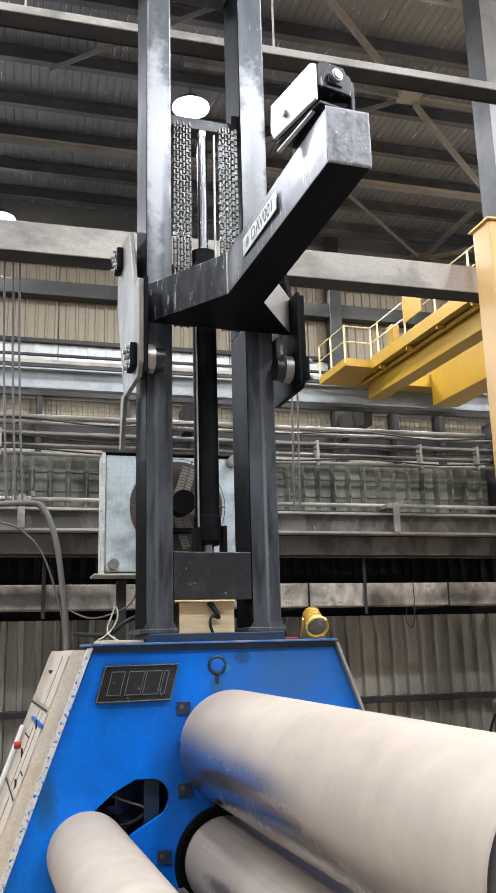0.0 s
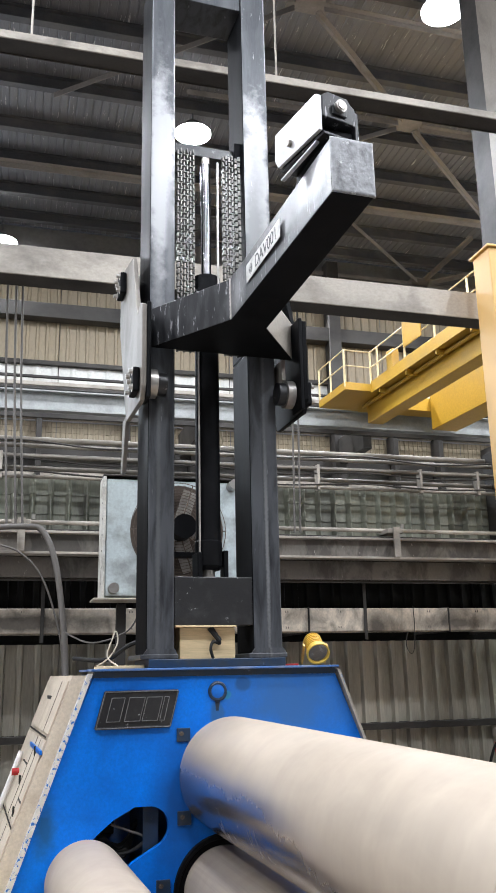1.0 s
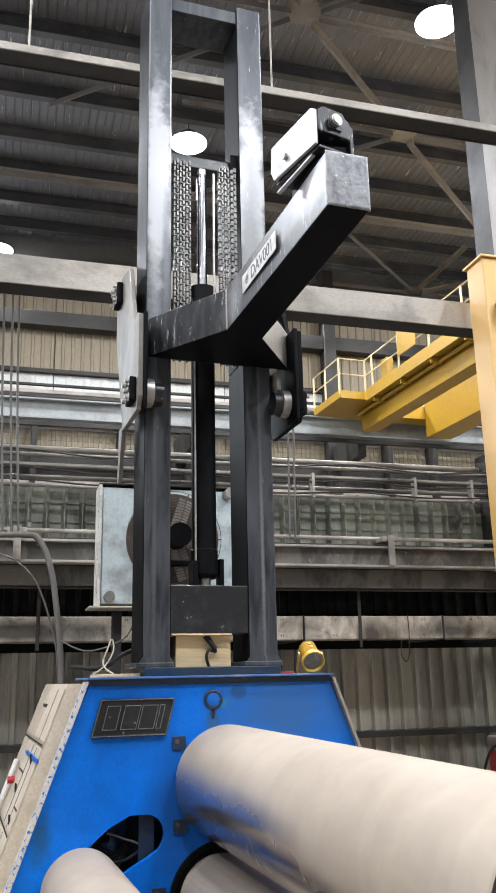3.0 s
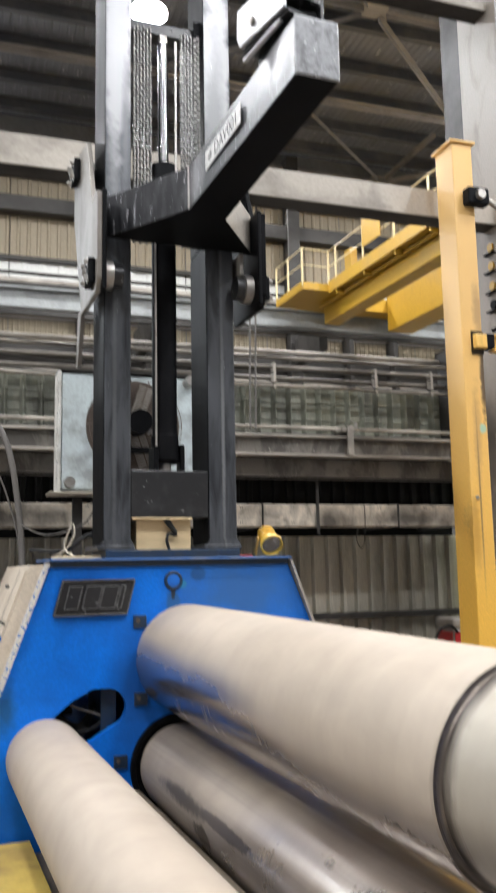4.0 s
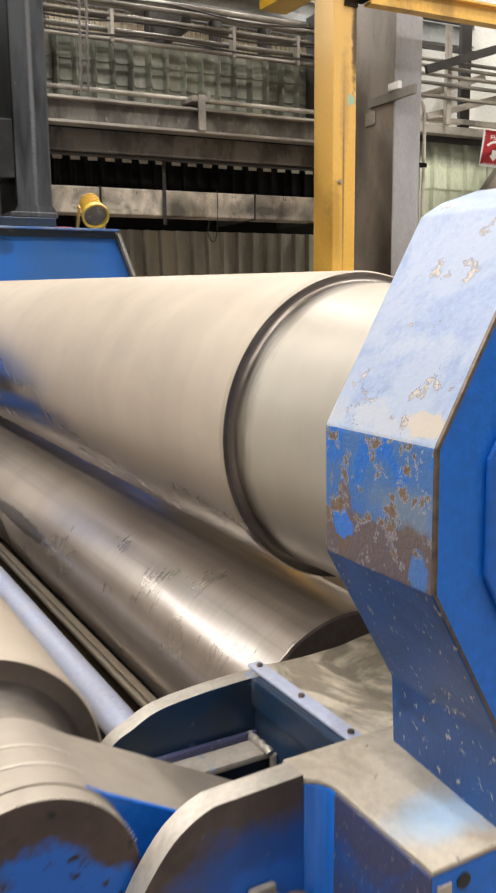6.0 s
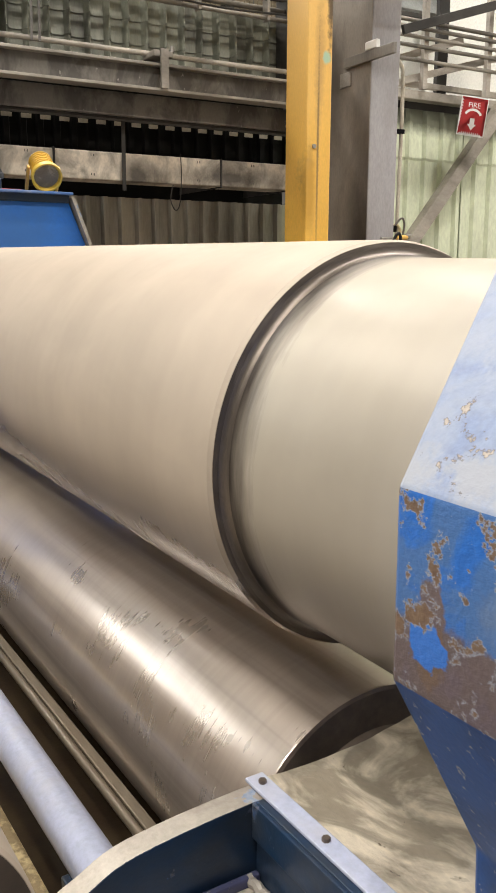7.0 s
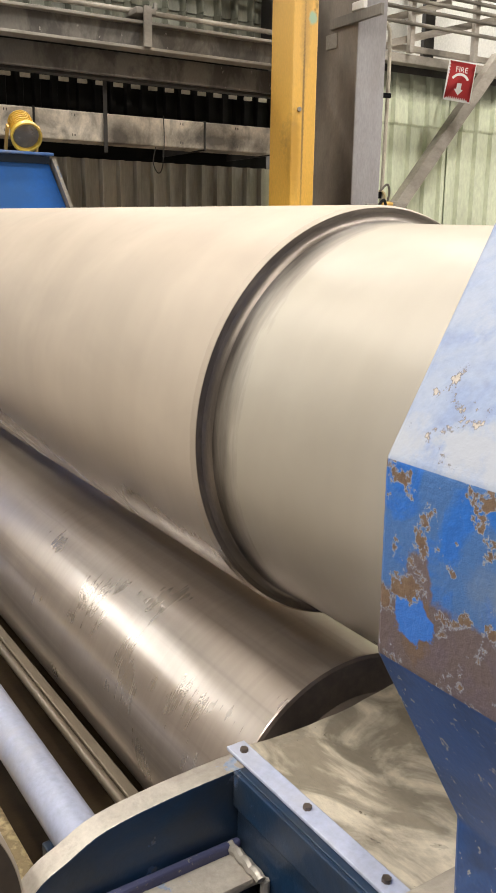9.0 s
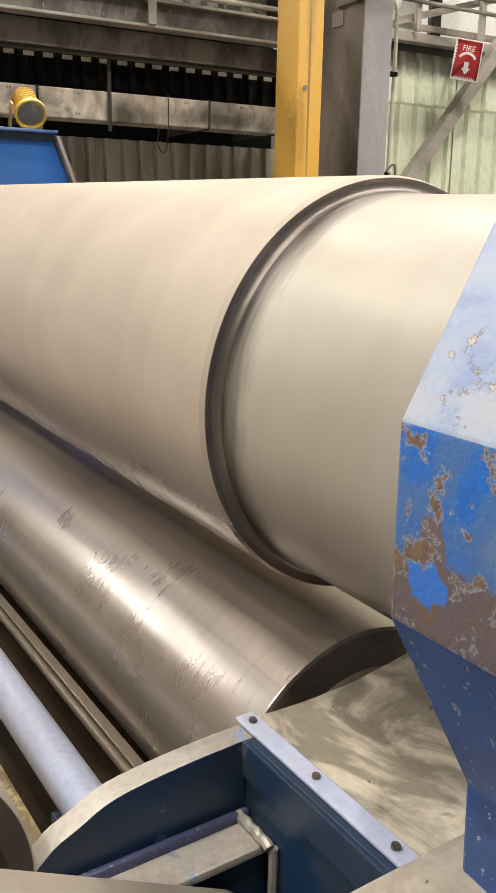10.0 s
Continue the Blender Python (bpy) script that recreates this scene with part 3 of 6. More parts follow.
def prism(bm, pts, lo, hi, axis="y", bevel=0.0):
    """A flat outline, pushed from lo to hi along an axis; pts are (x, z), (y, z) or (x, y)."""
    def at(p, v):
        return {"y": (p[0], v, p[1]), "x": (v, p[0], p[1]), "z": (p[0], p[1], v)}[axis]
    a = [bm.verts.new(at(p, lo)) for p in pts]
    b = [bm.verts.new(at(p, hi)) for p in pts]
    n = len(pts)
    faces = [bm.faces.new(a), bm.faces.new(b[::-1])]
    for i in range(n):
        j = (i + 1) % n
        faces.append(bm.faces.new((a[j], a[i], b[i], b[j])))
    bmesh.ops.recalc_face_normals(bm, faces=faces)
    if bevel:
        bmesh.ops.bevel(bm, geom=list({e for f in faces for e in f.edges}), offset=bevel, segments=2, affect="EDGES", profile=0.5)
    return bm


def arc(cx, cz, r, a0, a1, n):
    return [(cx + r * math.cos(math.radians(a0 + (a1 - a0) * i / n)), cz + r * math.sin(math.radians(a0 + (a1 - a0) * i / n))) for i in range(n + 1)]


def hose(bm, pts, r, seg=8, steps=6):
    """A round hose on a smooth line through the points."""
    pts = [Vector(p) for p in pts]
    line = []
    for i in range(len(pts) - 1):
        p0, p1, p2, p3 = pts[max(i - 1, 0)], pts[i], pts[i + 1], pts[min(i + 2, len(pts) - 1)]
        for k in range(steps):
            t = k / steps
            line.append(0.5 * ((2 * p1) + (p2 - p0) * t + (2 * p0 - 5 * p1 + 4 * p2 - p3) * t * t + (3 * p1 - p0 - 3 * p2 + p3) * t ** 3))
    line.append(pts[-1])
    rings = []
    for i, p in enumerate(line):
        d = (line[min(i + 1, len(line) - 1)] - line[max(i - 1, 0)]).normalized()
        u = d.orthogonal().normalized() if i == 0 else (u - d * u.dot(d)).normalized()
        v = d.cross(u)
        rings.append([bm.verts.new(p + r * (u * math.cos(2 * math.pi * k / seg) + v * math.sin(2 * math.pi * k / seg))) for k in range(seg)])
    for a, b in zip(rings, rings[1:]):
        for k in range(seg):
            bm.faces.new((a[k], a[(k + 1) % seg], b[(k + 1) % seg], b[k]))
    bm.faces.new(rings[0][::-1])
    bm.faces.new(rings[-1])
    return bm


def corrugated(bm, x0, x1, z0, z1, y, pitch=0.2, depth=0.04, flat=0.6, thick=0.004, rows=1, wave=0.0):
    """A ribbed sheet that stands along x; with wave, each row of it swells out like a pressed tile."""
    prof = []
    x = x0
    while x < x1:
        w = pitch
        prof += [(x, 0), (x + w * flat, 0), (x + w * (flat + 0.1), depth), (x + w * 0.9, depth)]
        x += w
    prof.append((x1, 0))
    prof = [p for p in prof if p[0] <= x1 + 1e-6]
    cols = []
    levels = [(z0, 0.0)]
    for i in range(rows):
        a, b = z0 + (z1 - z0) * i / rows, z0 + (z1 - z0) * (i + 1) / rows
        if wave:
            levels += [(a + (b - a) * 0.04, wave), (a + (b - a) * 0.5, wave * 0.5), (b - 0.003, 0.0)]
        else:
            levels += [(b, 0.0)]
    for z, o in levels:
        cols.append([bm.verts.new((px, y - d - o, z)) for px, d in prof])
    for a, b in zip(cols, cols[1:]):
        for i in range(len(a) - 1):
            bm.faces.new((a[i], a[i + 1], b[i + 1], b[i]))
    return bm


def to_mesh(name, bm, material, smooth=35):
    me = bpy.data.meshes.new(name)
    bmesh.ops.recalc_face_normals(bm, faces=bm.faces[:])
    for f in bm.faces:
        f.smooth = True
    for e in bm.edges:
        if len(e.link_faces) == 2:
            turn = math.degrees(e.calc_face_angle(0.0))
            a, b = sorted(f.calc_area() for f in e.link_faces)
            e.smooth = not (turn > smooth or (turn > 12 and b > 4 * a))
    bm.to_mesh(me)
    bm.free()
    me.materials.append(material)
    return me


def part(name, bm, material, parent, label="", m=None):
    ob = new(name, to_mesh(name, bm, material))
    ob.parent = parent
    if m is not None:
        ob.matrix_basis = m
    return tagged(ob, label)


def thing(name, label, category, group="", m=None, kind=""):
    ob = new(name)
    ob.empty_display_size = 0.1
    if m is not None:
        ob.matrix_basis = m
    return tagged(ob, label, category, group, kind)


def tone_faces(ob, material, test):
    """Paints the faces that pass the test with another material."""
    me = ob.data
    me.materials.append(material)
    k = len(me.materials) - 1
    for p in me.polygons:
        if test(p):
            p.material_index = k
    return ob


def solo(name, bm, material, label="", category="", group="", kind="", m=None):
    ob = new(name, to_mesh(name, bm, material))
    if m is not None:
        ob.matrix_basis = m
    return tagged(ob, label, category, group, kind)


MACH = pose(0, 0, 0, 0, 0, 2.5)   # the machine stands slightly askew to the hall


def bolt(bm, p, way, r=0.012, h=0.012, washer=True):
    p, way = Vector(p), Vector(way).normalized()
    if washer:
        rod(bm, p, p + way * 0.003, r * 1.7, 16)
    rod(bm, p, p + way * (h + 0.003), r, 6)
    return bm


def i_beam(bm, x0, x1, y, z, h, w, web=0.02, fl=0.025):
    box(bm, x0, x1, y - w / 2, y + w / 2, z + h - fl, z + h)
    box(bm, x0, x1, y - w / 2, y + w / 2, z, z + fl)
    box(bm, x0, x1, y - web / 2, y + web / 2, z + fl, z + h - fl)
    return bm


# ---- the hall ----
X0, X1, Y0, Y1 = -18.0, 13.0, -9.5, 13.0
WIN = (-14.6, -4.6, 4.9, 10.4)   # assumed opening in the far wall, out of view: from, to, sill, head
LX = -3.2   # the low wall ends here
solo("floor", box(B(), X0, X1, Y0, Y1, -0.2, 0.0), FLOOR, "oil-stained bare concrete workshop floor", "floor", kind="structure")
solo("wall_south", box(B(), X0, X1, Y0 - 0.2, Y0, 0, ROOF_Z), WALL_GREY, "grey sheet-clad end wall of the hall", "wall", kind="structure")
solo("wall_west", box(B(), X0 - 0.2, X0, Y0, Y1, 0, ROOF_Z), WALL_GREY, "grey sheet-clad side wall of the hall", "wall", kind="structure")
solo("wall_east", box(B(), X1, X1 + 0.2, Y0, Y1, 0, ROOF_Z), WHITE_WALL, "pale sheet-clad side wall of the hall", "wall", kind="structure")
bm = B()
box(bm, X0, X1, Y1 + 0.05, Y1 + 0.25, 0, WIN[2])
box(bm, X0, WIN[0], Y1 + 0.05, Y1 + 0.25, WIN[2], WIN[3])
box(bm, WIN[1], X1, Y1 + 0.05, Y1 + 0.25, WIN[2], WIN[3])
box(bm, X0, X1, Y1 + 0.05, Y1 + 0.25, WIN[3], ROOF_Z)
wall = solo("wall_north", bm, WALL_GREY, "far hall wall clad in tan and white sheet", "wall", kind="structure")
# Assumed from the band on the rolls; bars split the helper lamp's reflection.
win = thing("window_1", "assumed window bank out of view, added round a helper lamp", "window", kind="structure")
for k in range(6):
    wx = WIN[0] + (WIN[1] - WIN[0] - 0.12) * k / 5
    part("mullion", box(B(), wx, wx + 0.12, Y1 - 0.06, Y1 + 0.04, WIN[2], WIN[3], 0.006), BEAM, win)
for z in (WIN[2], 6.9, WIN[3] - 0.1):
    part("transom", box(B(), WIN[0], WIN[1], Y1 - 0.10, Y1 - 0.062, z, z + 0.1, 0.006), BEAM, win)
x = WIN[1] + 0.05
while x < X1:
    part("panel", corrugated(B(), x, x + 1.98, 8.65, 10.5, Y1, 0.22, 0.03), TAN, wall, "tan ribbed sheet")
    part("panel", corrugated(B(), x, x + 1.98, 8.15, 8.55, Y1, 0.4, 0.02), WHITE_SHEET, wall, "white sheet")
    part("panel", corrugated(B(), x, x + 1.98, 6.75, 7.25, Y1, 0.12, 0.02, rows=4, wave=0.01), TAN, wall, "tan ribbed sheet")
    x += 2.0
for z, h, d, m_, lab in ((10.5, 0.7, 0.35, BEAM, "dark eaves beam"), (9.6, 0.35, 0.35, BEAM, "dark steel girt under the eaves"), (8.55, 0.1, 0.12, BEAM, "dark steel girt"), (8.05, 0.09, 0.14, BEAM_PALE, "dusty steel girt"), (7.27, 0.07, 0.2, BEAM_PALE, "dusty steel girt"), (6.4, 0.3, 0.2, BEAM, "dark steel girt"), (5.9, 0.2, 0.25, BEAM_PALE, "dusty steel girt"), (5.0, 0.6, 0.1, WHITE_SHEET, "white sheet band"), (4.0, 0.9, 0.1, TAN, "tan sheet band")):
    solo("trim", box(B(), X0 if z > WIN[3] else WIN[1] + 0.02, X1, Y1 - d, Y1 - 0.03, z, z + h, 0.01), m_, lab, "girt", kind="structure")

solo("crane_runway", i_beam(B(), X0, X1, 11.0, 6.86, 0.42, 0.3, 0.03, 0.03), RUNWAY, "pale blue-grey crane runway beam along the far wall", "runway beam", kind="structure")
for z0, z1, yy in ((7.30, 7.36, 10.86), (6.70, 6.79, 10.82), (7.9, 7.95, 11.9)):
    solo("trim", box(B(), X0, X1, yy, yy + 0.08, z0, z1, 0.004), BEAM, "dark conductor rail along the runway", "rail", kind="structure")
for bx in (-6.0, -2.6, 2.2, 6.0, 10.0):
    solo("runway_bracket", box(B(), bx, bx + 0.2, 11.16, Y1, 6.5, 7.1, 0.01), BEAM, "dark steel bracket carrying the runway", "bracket", "runway brackets", kind="structure")

# unseen area lamp, added for the bright band reflected in the rolls
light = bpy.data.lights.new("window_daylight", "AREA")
light.shape, light.size, light.size_y, light.energy, light.color = "RECTANGLE", WIN[1] - WIN[0] - 0.1, WIN[3] - WIN[2] - 0.1, BAND_LIGHT_POWER, (0.93, 0.97, 1.0)
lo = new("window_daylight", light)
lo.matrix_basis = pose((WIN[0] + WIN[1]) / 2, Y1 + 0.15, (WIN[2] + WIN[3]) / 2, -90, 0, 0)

# roof deck with its ribs, purlins and bracing
bm = B()
prof, x = [], X0
while x < X1:
    prof += [(x, 0), (x + 0.11, 0), (x + 0.12, 0.014), (x + 0.14, 0.014), (x + 0.15, 0.0)]
    x += 0.15
a = [bm.verts.new((px, Y0, ROOF_Z + d)) for px, d in prof]
b = [bm.verts.new((px, Y1, ROOF_Z + d)) for px, d in prof]
for i in range(len(a) - 1):
    if prof[i] != prof[i + 1]:
        bm.faces.new((a[i], a[i + 1], b[i + 1], b[i]))
solo("ceiling", bm, ROOF, "dark ribbed steel roof deck with pale streaks", "roof", kind="structure")
solo("ceiling", box(B(), X0, X1, Y0, Y1, ROOF_Z + 0.15, ROOF_Z + 0.3), ROOF_STEEL, "upper skin of the hall roof", "roof", kind="structure")


for y in (-7.5, -5.5, -3.5, -1.5, 0.6, 2.4, 4.2, 6.0, 7.6, 8.9, 10.0, 11.2, 12.3):
    solo("roof_purlin", i_beam(B(), X0, X1, y, ROOF_Z - 0.26, 0.25, 0.14), ROOF_STEEL, "dark steel roof purlin under the deck", "purlin", "roof purlins", kind="structure")


def member(p, q, w=0.09, lab="steel angle brace under the roof"):
    bm = B()
    p, q = Vector(p), Vector(q)
    d = q - p
    mm = Matrix.Translation((p + q) / 2) @ d.to_track_quat("X", "Z").to_matrix().to_4x4()
    box(bm, -d.length / 2, d.length / 2, -w / 2, w / 2, 0.0, 0.012, m=mm)
    box(bm, -d.length / 2, d.length / 2, w / 2 - 0.012, w / 2, -w, 0.0, m=mm)
    return solo("roof_brace", bm, ROOF_BRACE, lab, "brace", "roof braces", kind="structure")


ZB = ROOF_Z - 0.45
NODES = (((8.6, 12.9), ((3.6, -3.1), (-3.6, -3.1), (4.2, -0.03), (-4.2, -0.03), (0.05, -2.6))),
         ((2.56, 4.34), ((2.6, 2.24), (-3.6, 3.1), (3.6, -3.1), (-3.6, -3.1), (4.2, 0.06), (-4.2, 0.06), (0.05, -2.6))),
         ((5.35, 6.74), ((3.2, 2.75), (-3.6, 3.1), (3.6, -3.1), (4.2, 0.06), (-4.2, 0.06))))
for (cx, cy), ways in NODES:
    for dx, dy in ways:
        k = 0.24 / math.hypot(dx, dy)
        member((cx + k * dx, cy + k * dy, ZB), (cx + dx, cy + dy, ZB))
    solo("gusset_plate", box(B(), cx - 0.33, cx + 0.33, cy - 0.25, cy + 0.25, ZB + 0.013, ZB + 0.03), ROOF_BRACE, "steel gusset plate joining roof braces", "gusset", kind="structure")
for y, z in ((9.5, ZB - 0.1), (2.2, ZB - 0.1)):
    member((X0, y, z), (X1, y, z), 0.12, "steel tie under the roof")

# beams between the hall and the machine
hb_ = thing("tie_beam", "pale dusty steel tie beam high under the roof", "beam", kind="structure")
part("web", box(B(), X0, 4.08, 1.76, 1.778, 7.925, 8.015, 0.004), BEAM_PALE, hb_)
# Flange darker than the web: shade of the underside given as paint.
part("flange", box(B(), X0, 4.08, 1.779, 1.99, 7.925, 7.94, 0.003), BEAM, hb_, "flange painted dark for its shaded underside")
part("lip", box(B(), X0, 4.08, 1.991, 2.005, 7.915, 8.015, 0.003), BEAM, hb_)
tb = thing("tie_beam", "pale dusty steel channel beam behind the column", "beam", kind="structure")
part("web", box(B(), X0, 4.08, 1.8, 1.82, 5.40, 5.70, 0.004), BEAM_PALE, tb)
# Channel flanges likewise carry their shade in the paint.
for z in (5.40, 5.685):
    part("flange", box(B(), X0, 4.08, 1.823, 2.06, z, z + 0.015, 0.003), BEAM, tb, "flange painted dark for its shaded underside")

for px in (-1.45, 1.15):
    solo("hanger_rod", rod(B(), (px, 1.85, 7.935), (px, 1.85, ROOF_Z + 0.02), 0.012, 8), BEAM_PALE, "thin steel rod holding the tie beam", "hanger", "hanger rods", kind="structure")

# lamps under the roof
for i, (lx, ly) in enumerate(LAMPS):
    lamp = thing("high_bay_lamp", "bright white high-bay lamp hanging under the roof", "lamp", "high-bay lamps", pose(lx, ly, LAMP_Z))
    part("shade", rod(B(), (0, 0, 0.02), (0, 0, 0.22), 0.34, 24, 0.14), ROOF_STEEL, lamp)
    # Lens oversized to stand in for the lamp's bloom.
    part("lens", rod(B(), (0, 0, 0.0), (0, 0, 0.018), 0.33, 24), LAMP_GLOW, lamp, "glowing white lens")
    part("rod", rod(B(), (0, 0, 0.22), (0, 0, ROOF_Z - LAMP_Z + 0.05), 0.012, 8), ROOF_STEEL, lamp)
    light = bpy.data.lights.new("high_bay_light", "AREA")
    light.shape, light.size, light.energy, light.color = "DISK", 0.5, LAMP_POWER, LAMP_COLOR
    lo = new("high_bay_light", light)
    lo.matrix_basis = pose(lx, ly, LAMP_Z - 0.03)

# ---- low wall behind the machine ----
LW = 3.55


def pantile(bm, x0, x1, z0, z1, y, pitch=0.178, depth=0.075, rows=3, step=0.015):
    """A pressed tile sheet: narrow upright rolls with shallow pans between, each row lapping over the one below with a scalloped edge."""
    n = max(2, round((x1 - x0) / pitch * 20))
    shape = []
    for i in range(n + 1):
        x = x0 + (x1 - x0) * i / n
        u = (x / pitch) % 1.0
        shape.append((x, depth * math.sin(math.pi * u / 0.32) ** 0.8 if u < 0.32 else 0.0, 0.0 if u < 0.32 else math.sin(math.pi * (u - 0.32) / 0.68)))
    for r in range(rows):
        a, b = z0 + (z1 - z0) * r / rows, z0 + (z1 - z0) * (r + 1) / rows
        lines = [[bm.verts.new((x, y - d - o, z - (0.006 * sag if low_ else 0.0))) for x, d, sag in shape] for z, o, low_ in ((a + 0.012, -0.002, 1), (a + 0.012, step, 1), (a + (b - a) * 0.45, step * 0.55, 0), (b + 0.018, 0.0, 0))]
        for p, q in zip(lines, lines[1:]):
            for i in range(n):
                bm.faces.new((p[i], p[i + 1], q[i + 1], q[i]))
    return bm


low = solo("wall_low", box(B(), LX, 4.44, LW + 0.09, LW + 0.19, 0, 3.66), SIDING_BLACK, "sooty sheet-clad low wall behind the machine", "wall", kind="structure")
x = LX
while x < 4.44:
    e = min(x + 0.898, 4.44)
    part("panel", corrugated(B(), x, e, 1.2, 2.09, LW + 0.02, 0.18, 0.06, 0.58), SIDING, low, "sooty ribbed sheet")
    part("panel", corrugated(B(), x, e, 0.0, 1.17, LW + 0.04, 0.18, 0.06, 0.58), SIDING, low, "sooty ribbed sheet")
    part("panel", corrugated(B(), x, e, 2.36, 2.86, LW + 0.03, 0.16, 0.045, 0.5), SIDING_BLACK, low, "near-black ribbed sheet, recess shade in its colour")
    part("panel", pantile(B(), x, e, 3.14, 3.72, 2.90), TILE_SHEET, low, "grey-green pressed sheet")
    x += 0.9
# Pale boxes added for rib ends that catch the light.
for k in range(27):
    part("tab", box(B(), -0.43 + 0.18 * k, -0.335 + 0.18 * k, LW - 0.05, LW - 0.035, 2.752, 2.79, 0.003), RAIL_TAN, low, "pale tab for a lit rib end")
solo("trim", box(B(), LX, 4.44, LW - 0.14, LW - 0.05, 1.13, 1.20, 0.005), BEAM, "dark steel rail on the low wall", "rail", kind="structure")
# Flanges paler than the web: steep light from above painted in.
solo("trim", box(B(), LX, 4.44, 2.41, 2.43, 2.895, 3.065, 0.0), BEAM_MID, "streaked steel web of the wall beam", "beam", kind="structure")
solo("trim", box(B(), LX, 4.44, 2.34, 2.50, 3.066, 3.09, 0.004), BEAM_PALE, "dusty top flange of the wall beam, painted pale as lit", "beam", kind="structure")
solo("trim", box(B(), LX, 4.44, 2.34, 2.50, 2.87, 2.894, 0.004), BEAM_PALE, "dusty lower flange of the wall beam, painted pale as lit", "beam", kind="structure")
solo("trim", box(B(), LX, 4.44, 2.50, 2.86, 3.075, 3.13, 0.004), BEAM, "dark ledge under the pressed sheet", "ledge", kind="structure")
solo("trim", box(B(), LX, 4.44, 2.55, 2.6, 2.68, 2.869, 0.004), BEAM_MID, "streaked dark steel channel under the beam", "channel", kind="structure")
solo("trim", box(B(), LX, 4.44, 2.601, 2.72, 2.66, 2.69, 0.004), BEAM, "dark lower flange of the channel", "channel", kind="structure")
solo("pipe", rod(B(), (LX, 2.5, 3.19), (4.0, 2.5, 3.19), 0.022), PIPE, "dusty steel pipe along the beam", "pipe", "wall pipes")
for y, z, r in ((2.62, 3.66, 0.02), (2.7, 3.76, 0.025), (2.6, 3.86, 0.018), (2.78, 3.9, 0.03), (2.66, 3.98, 0.022), (2.8, 4.08, 0.03)):
    solo("pipe", rod(B(), (LX, y, z), (4.0, y, z), r), PIPE, "dusty steel pipe above the low wall", "pipe", "wall pipes")
for z, y, dip in ((3.83, 2.58, 0.05), (3.70, 2.56, 0.04), (4.02, 2.6, 0.06)):
    pts = [(LX + 0.9 * k, y, z - dip * (k % 2) + 0.02 * noise.noise((k * 1.7, z, 0))) for k in range(9)]
    solo("cable", hose(B(), pts, 0.009, 6), BEAM, "dark cable sagging between the wall pipes", "cable", "wall cables")
for bx in (-2.4, -1.55, 0.6, 1.7, 2.9, 3.6):
    solo("pipe_clip", box(B(), bx, bx + 0.03, 2.57, 2.66, 3.63, 3.90, 0.003), BEAM_PALE, "dusty clip over the wall pipes", "clip", "pipe clips")
for bx in (-3.1, 0.95, 3.85):
    solo("pipe_hanger", box(B(), bx, bx + 0.05, 2.585, 2.83, 3.131, 4.16, 0.004), BEAM, "dark steel upright carrying the wall pipes", "hanger", "wall pipe hangers", kind="structure")
for bx in (-1.35, 2.42):
    br = thing("pipe_bracket", "dusty steel pipe bracket on the beam", "bracket", "pipe brackets")
    part("stem", box(B(), bx, bx + 0.07, 2.31, 2.335, 2.89, 3.2, 0.003), BEAM_PALE, br)
    part("clamp", box(B(), bx - 0.06, bx + 0.12, 2.33, 2.56, 3.14, 3.19, 0.008), BEAM_PALE, br)
    part("bolt", rod(B(), (bx + 0.14, 2.4, 3.2), (bx + 0.14, 2.4, 3.25), 0.02, 8), STEEL, br)
for bx in (2.2, -1.1):
    st_ = thing("hanger_strap", "dark steel strap hanging from the channel past the duct", "strap", "duct straps")
    part("band", box(B(), bx, bx + 0.035, 2.694, 2.700, 2.08, 2.80, 0.001), BEAM, st_)
    part("hook", hose(B(), [(bx + 0.017, 2.69, 2.80), (bx + 0.03, 2.66, 2.86), (bx + 0.017, 2.62, 2.90), (bx, 2.60, 2.86)], 0.009), BEAM, st_)
solo("wire", hose(B(), [(2.77, 2.70, 2.42), (2.77, 2.69, 2.2), (2.75, 2.69, 1.98), (2.71, 2.70, 1.93), (2.67, 2.71, 2.02), (2.7, 2.72, 2.15)], 0.005), BEAM, "thin dark wire looped under the duct", "wire")
duct = thing("duct", "soot-stained sheet-metal duct on the low wall", "duct")
x = LX
while x < 3.9:
    e = min(x + 1.6, 3.95)
    part("section", box(B(), x, e - 0.006, 2.72, 3.0, 2.16, 2.40, 0.012), DUCT, duct)
    for k in (0.20, 0.215, 0.84, 0.855):
        for zz in (2.195, 2.355):
            part("rivet", box(B(), x + 1.6 * k, x + 1.6 * k + 0.008, 2.7165, 2.7195, zz, zz + 0.02), BEAM_MID, duct)
    part("strap", box(B(), e - 0.012, e + 0.006, 2.712, LW + 0.08, 2.15, 2.41, 0.004), BEAM, duct, "dark steel strap")
    x += 1.6

# ---- posts by the machine ----
post = thing("jib_crane", "stained yellow steel post with a swivelling jib arm", "jib crane")
part("post", box(B(), 3.19, 3.42, 1.26, 1.58, 0.0, 5.96, 0.012), YELLOW_POST, post)
part("cap", box(B(), 3.16, 3.45, 1.23, 1.61, 5.961, 5.985, 0.004), YELLOW_POST, post)
part("foot_plate", box(B(), 3.0, 3.62, 1.06, 1.78, 0.0, 0.03, 0.004), YELLOW_POST, post)
arm_ = part("jib_arm", i_beam(B(), 3.52, 6.6, 1.26, 3.80, 0.17, 0.11, 0.014, 0.02), YELLOW, post, "yellow jib arm")
part("hinge", box(B(), 3.421, 3.52, 1.20, 1.33, 3.82, 3.97, 0.01), BLACK, post, "greasy hinge")
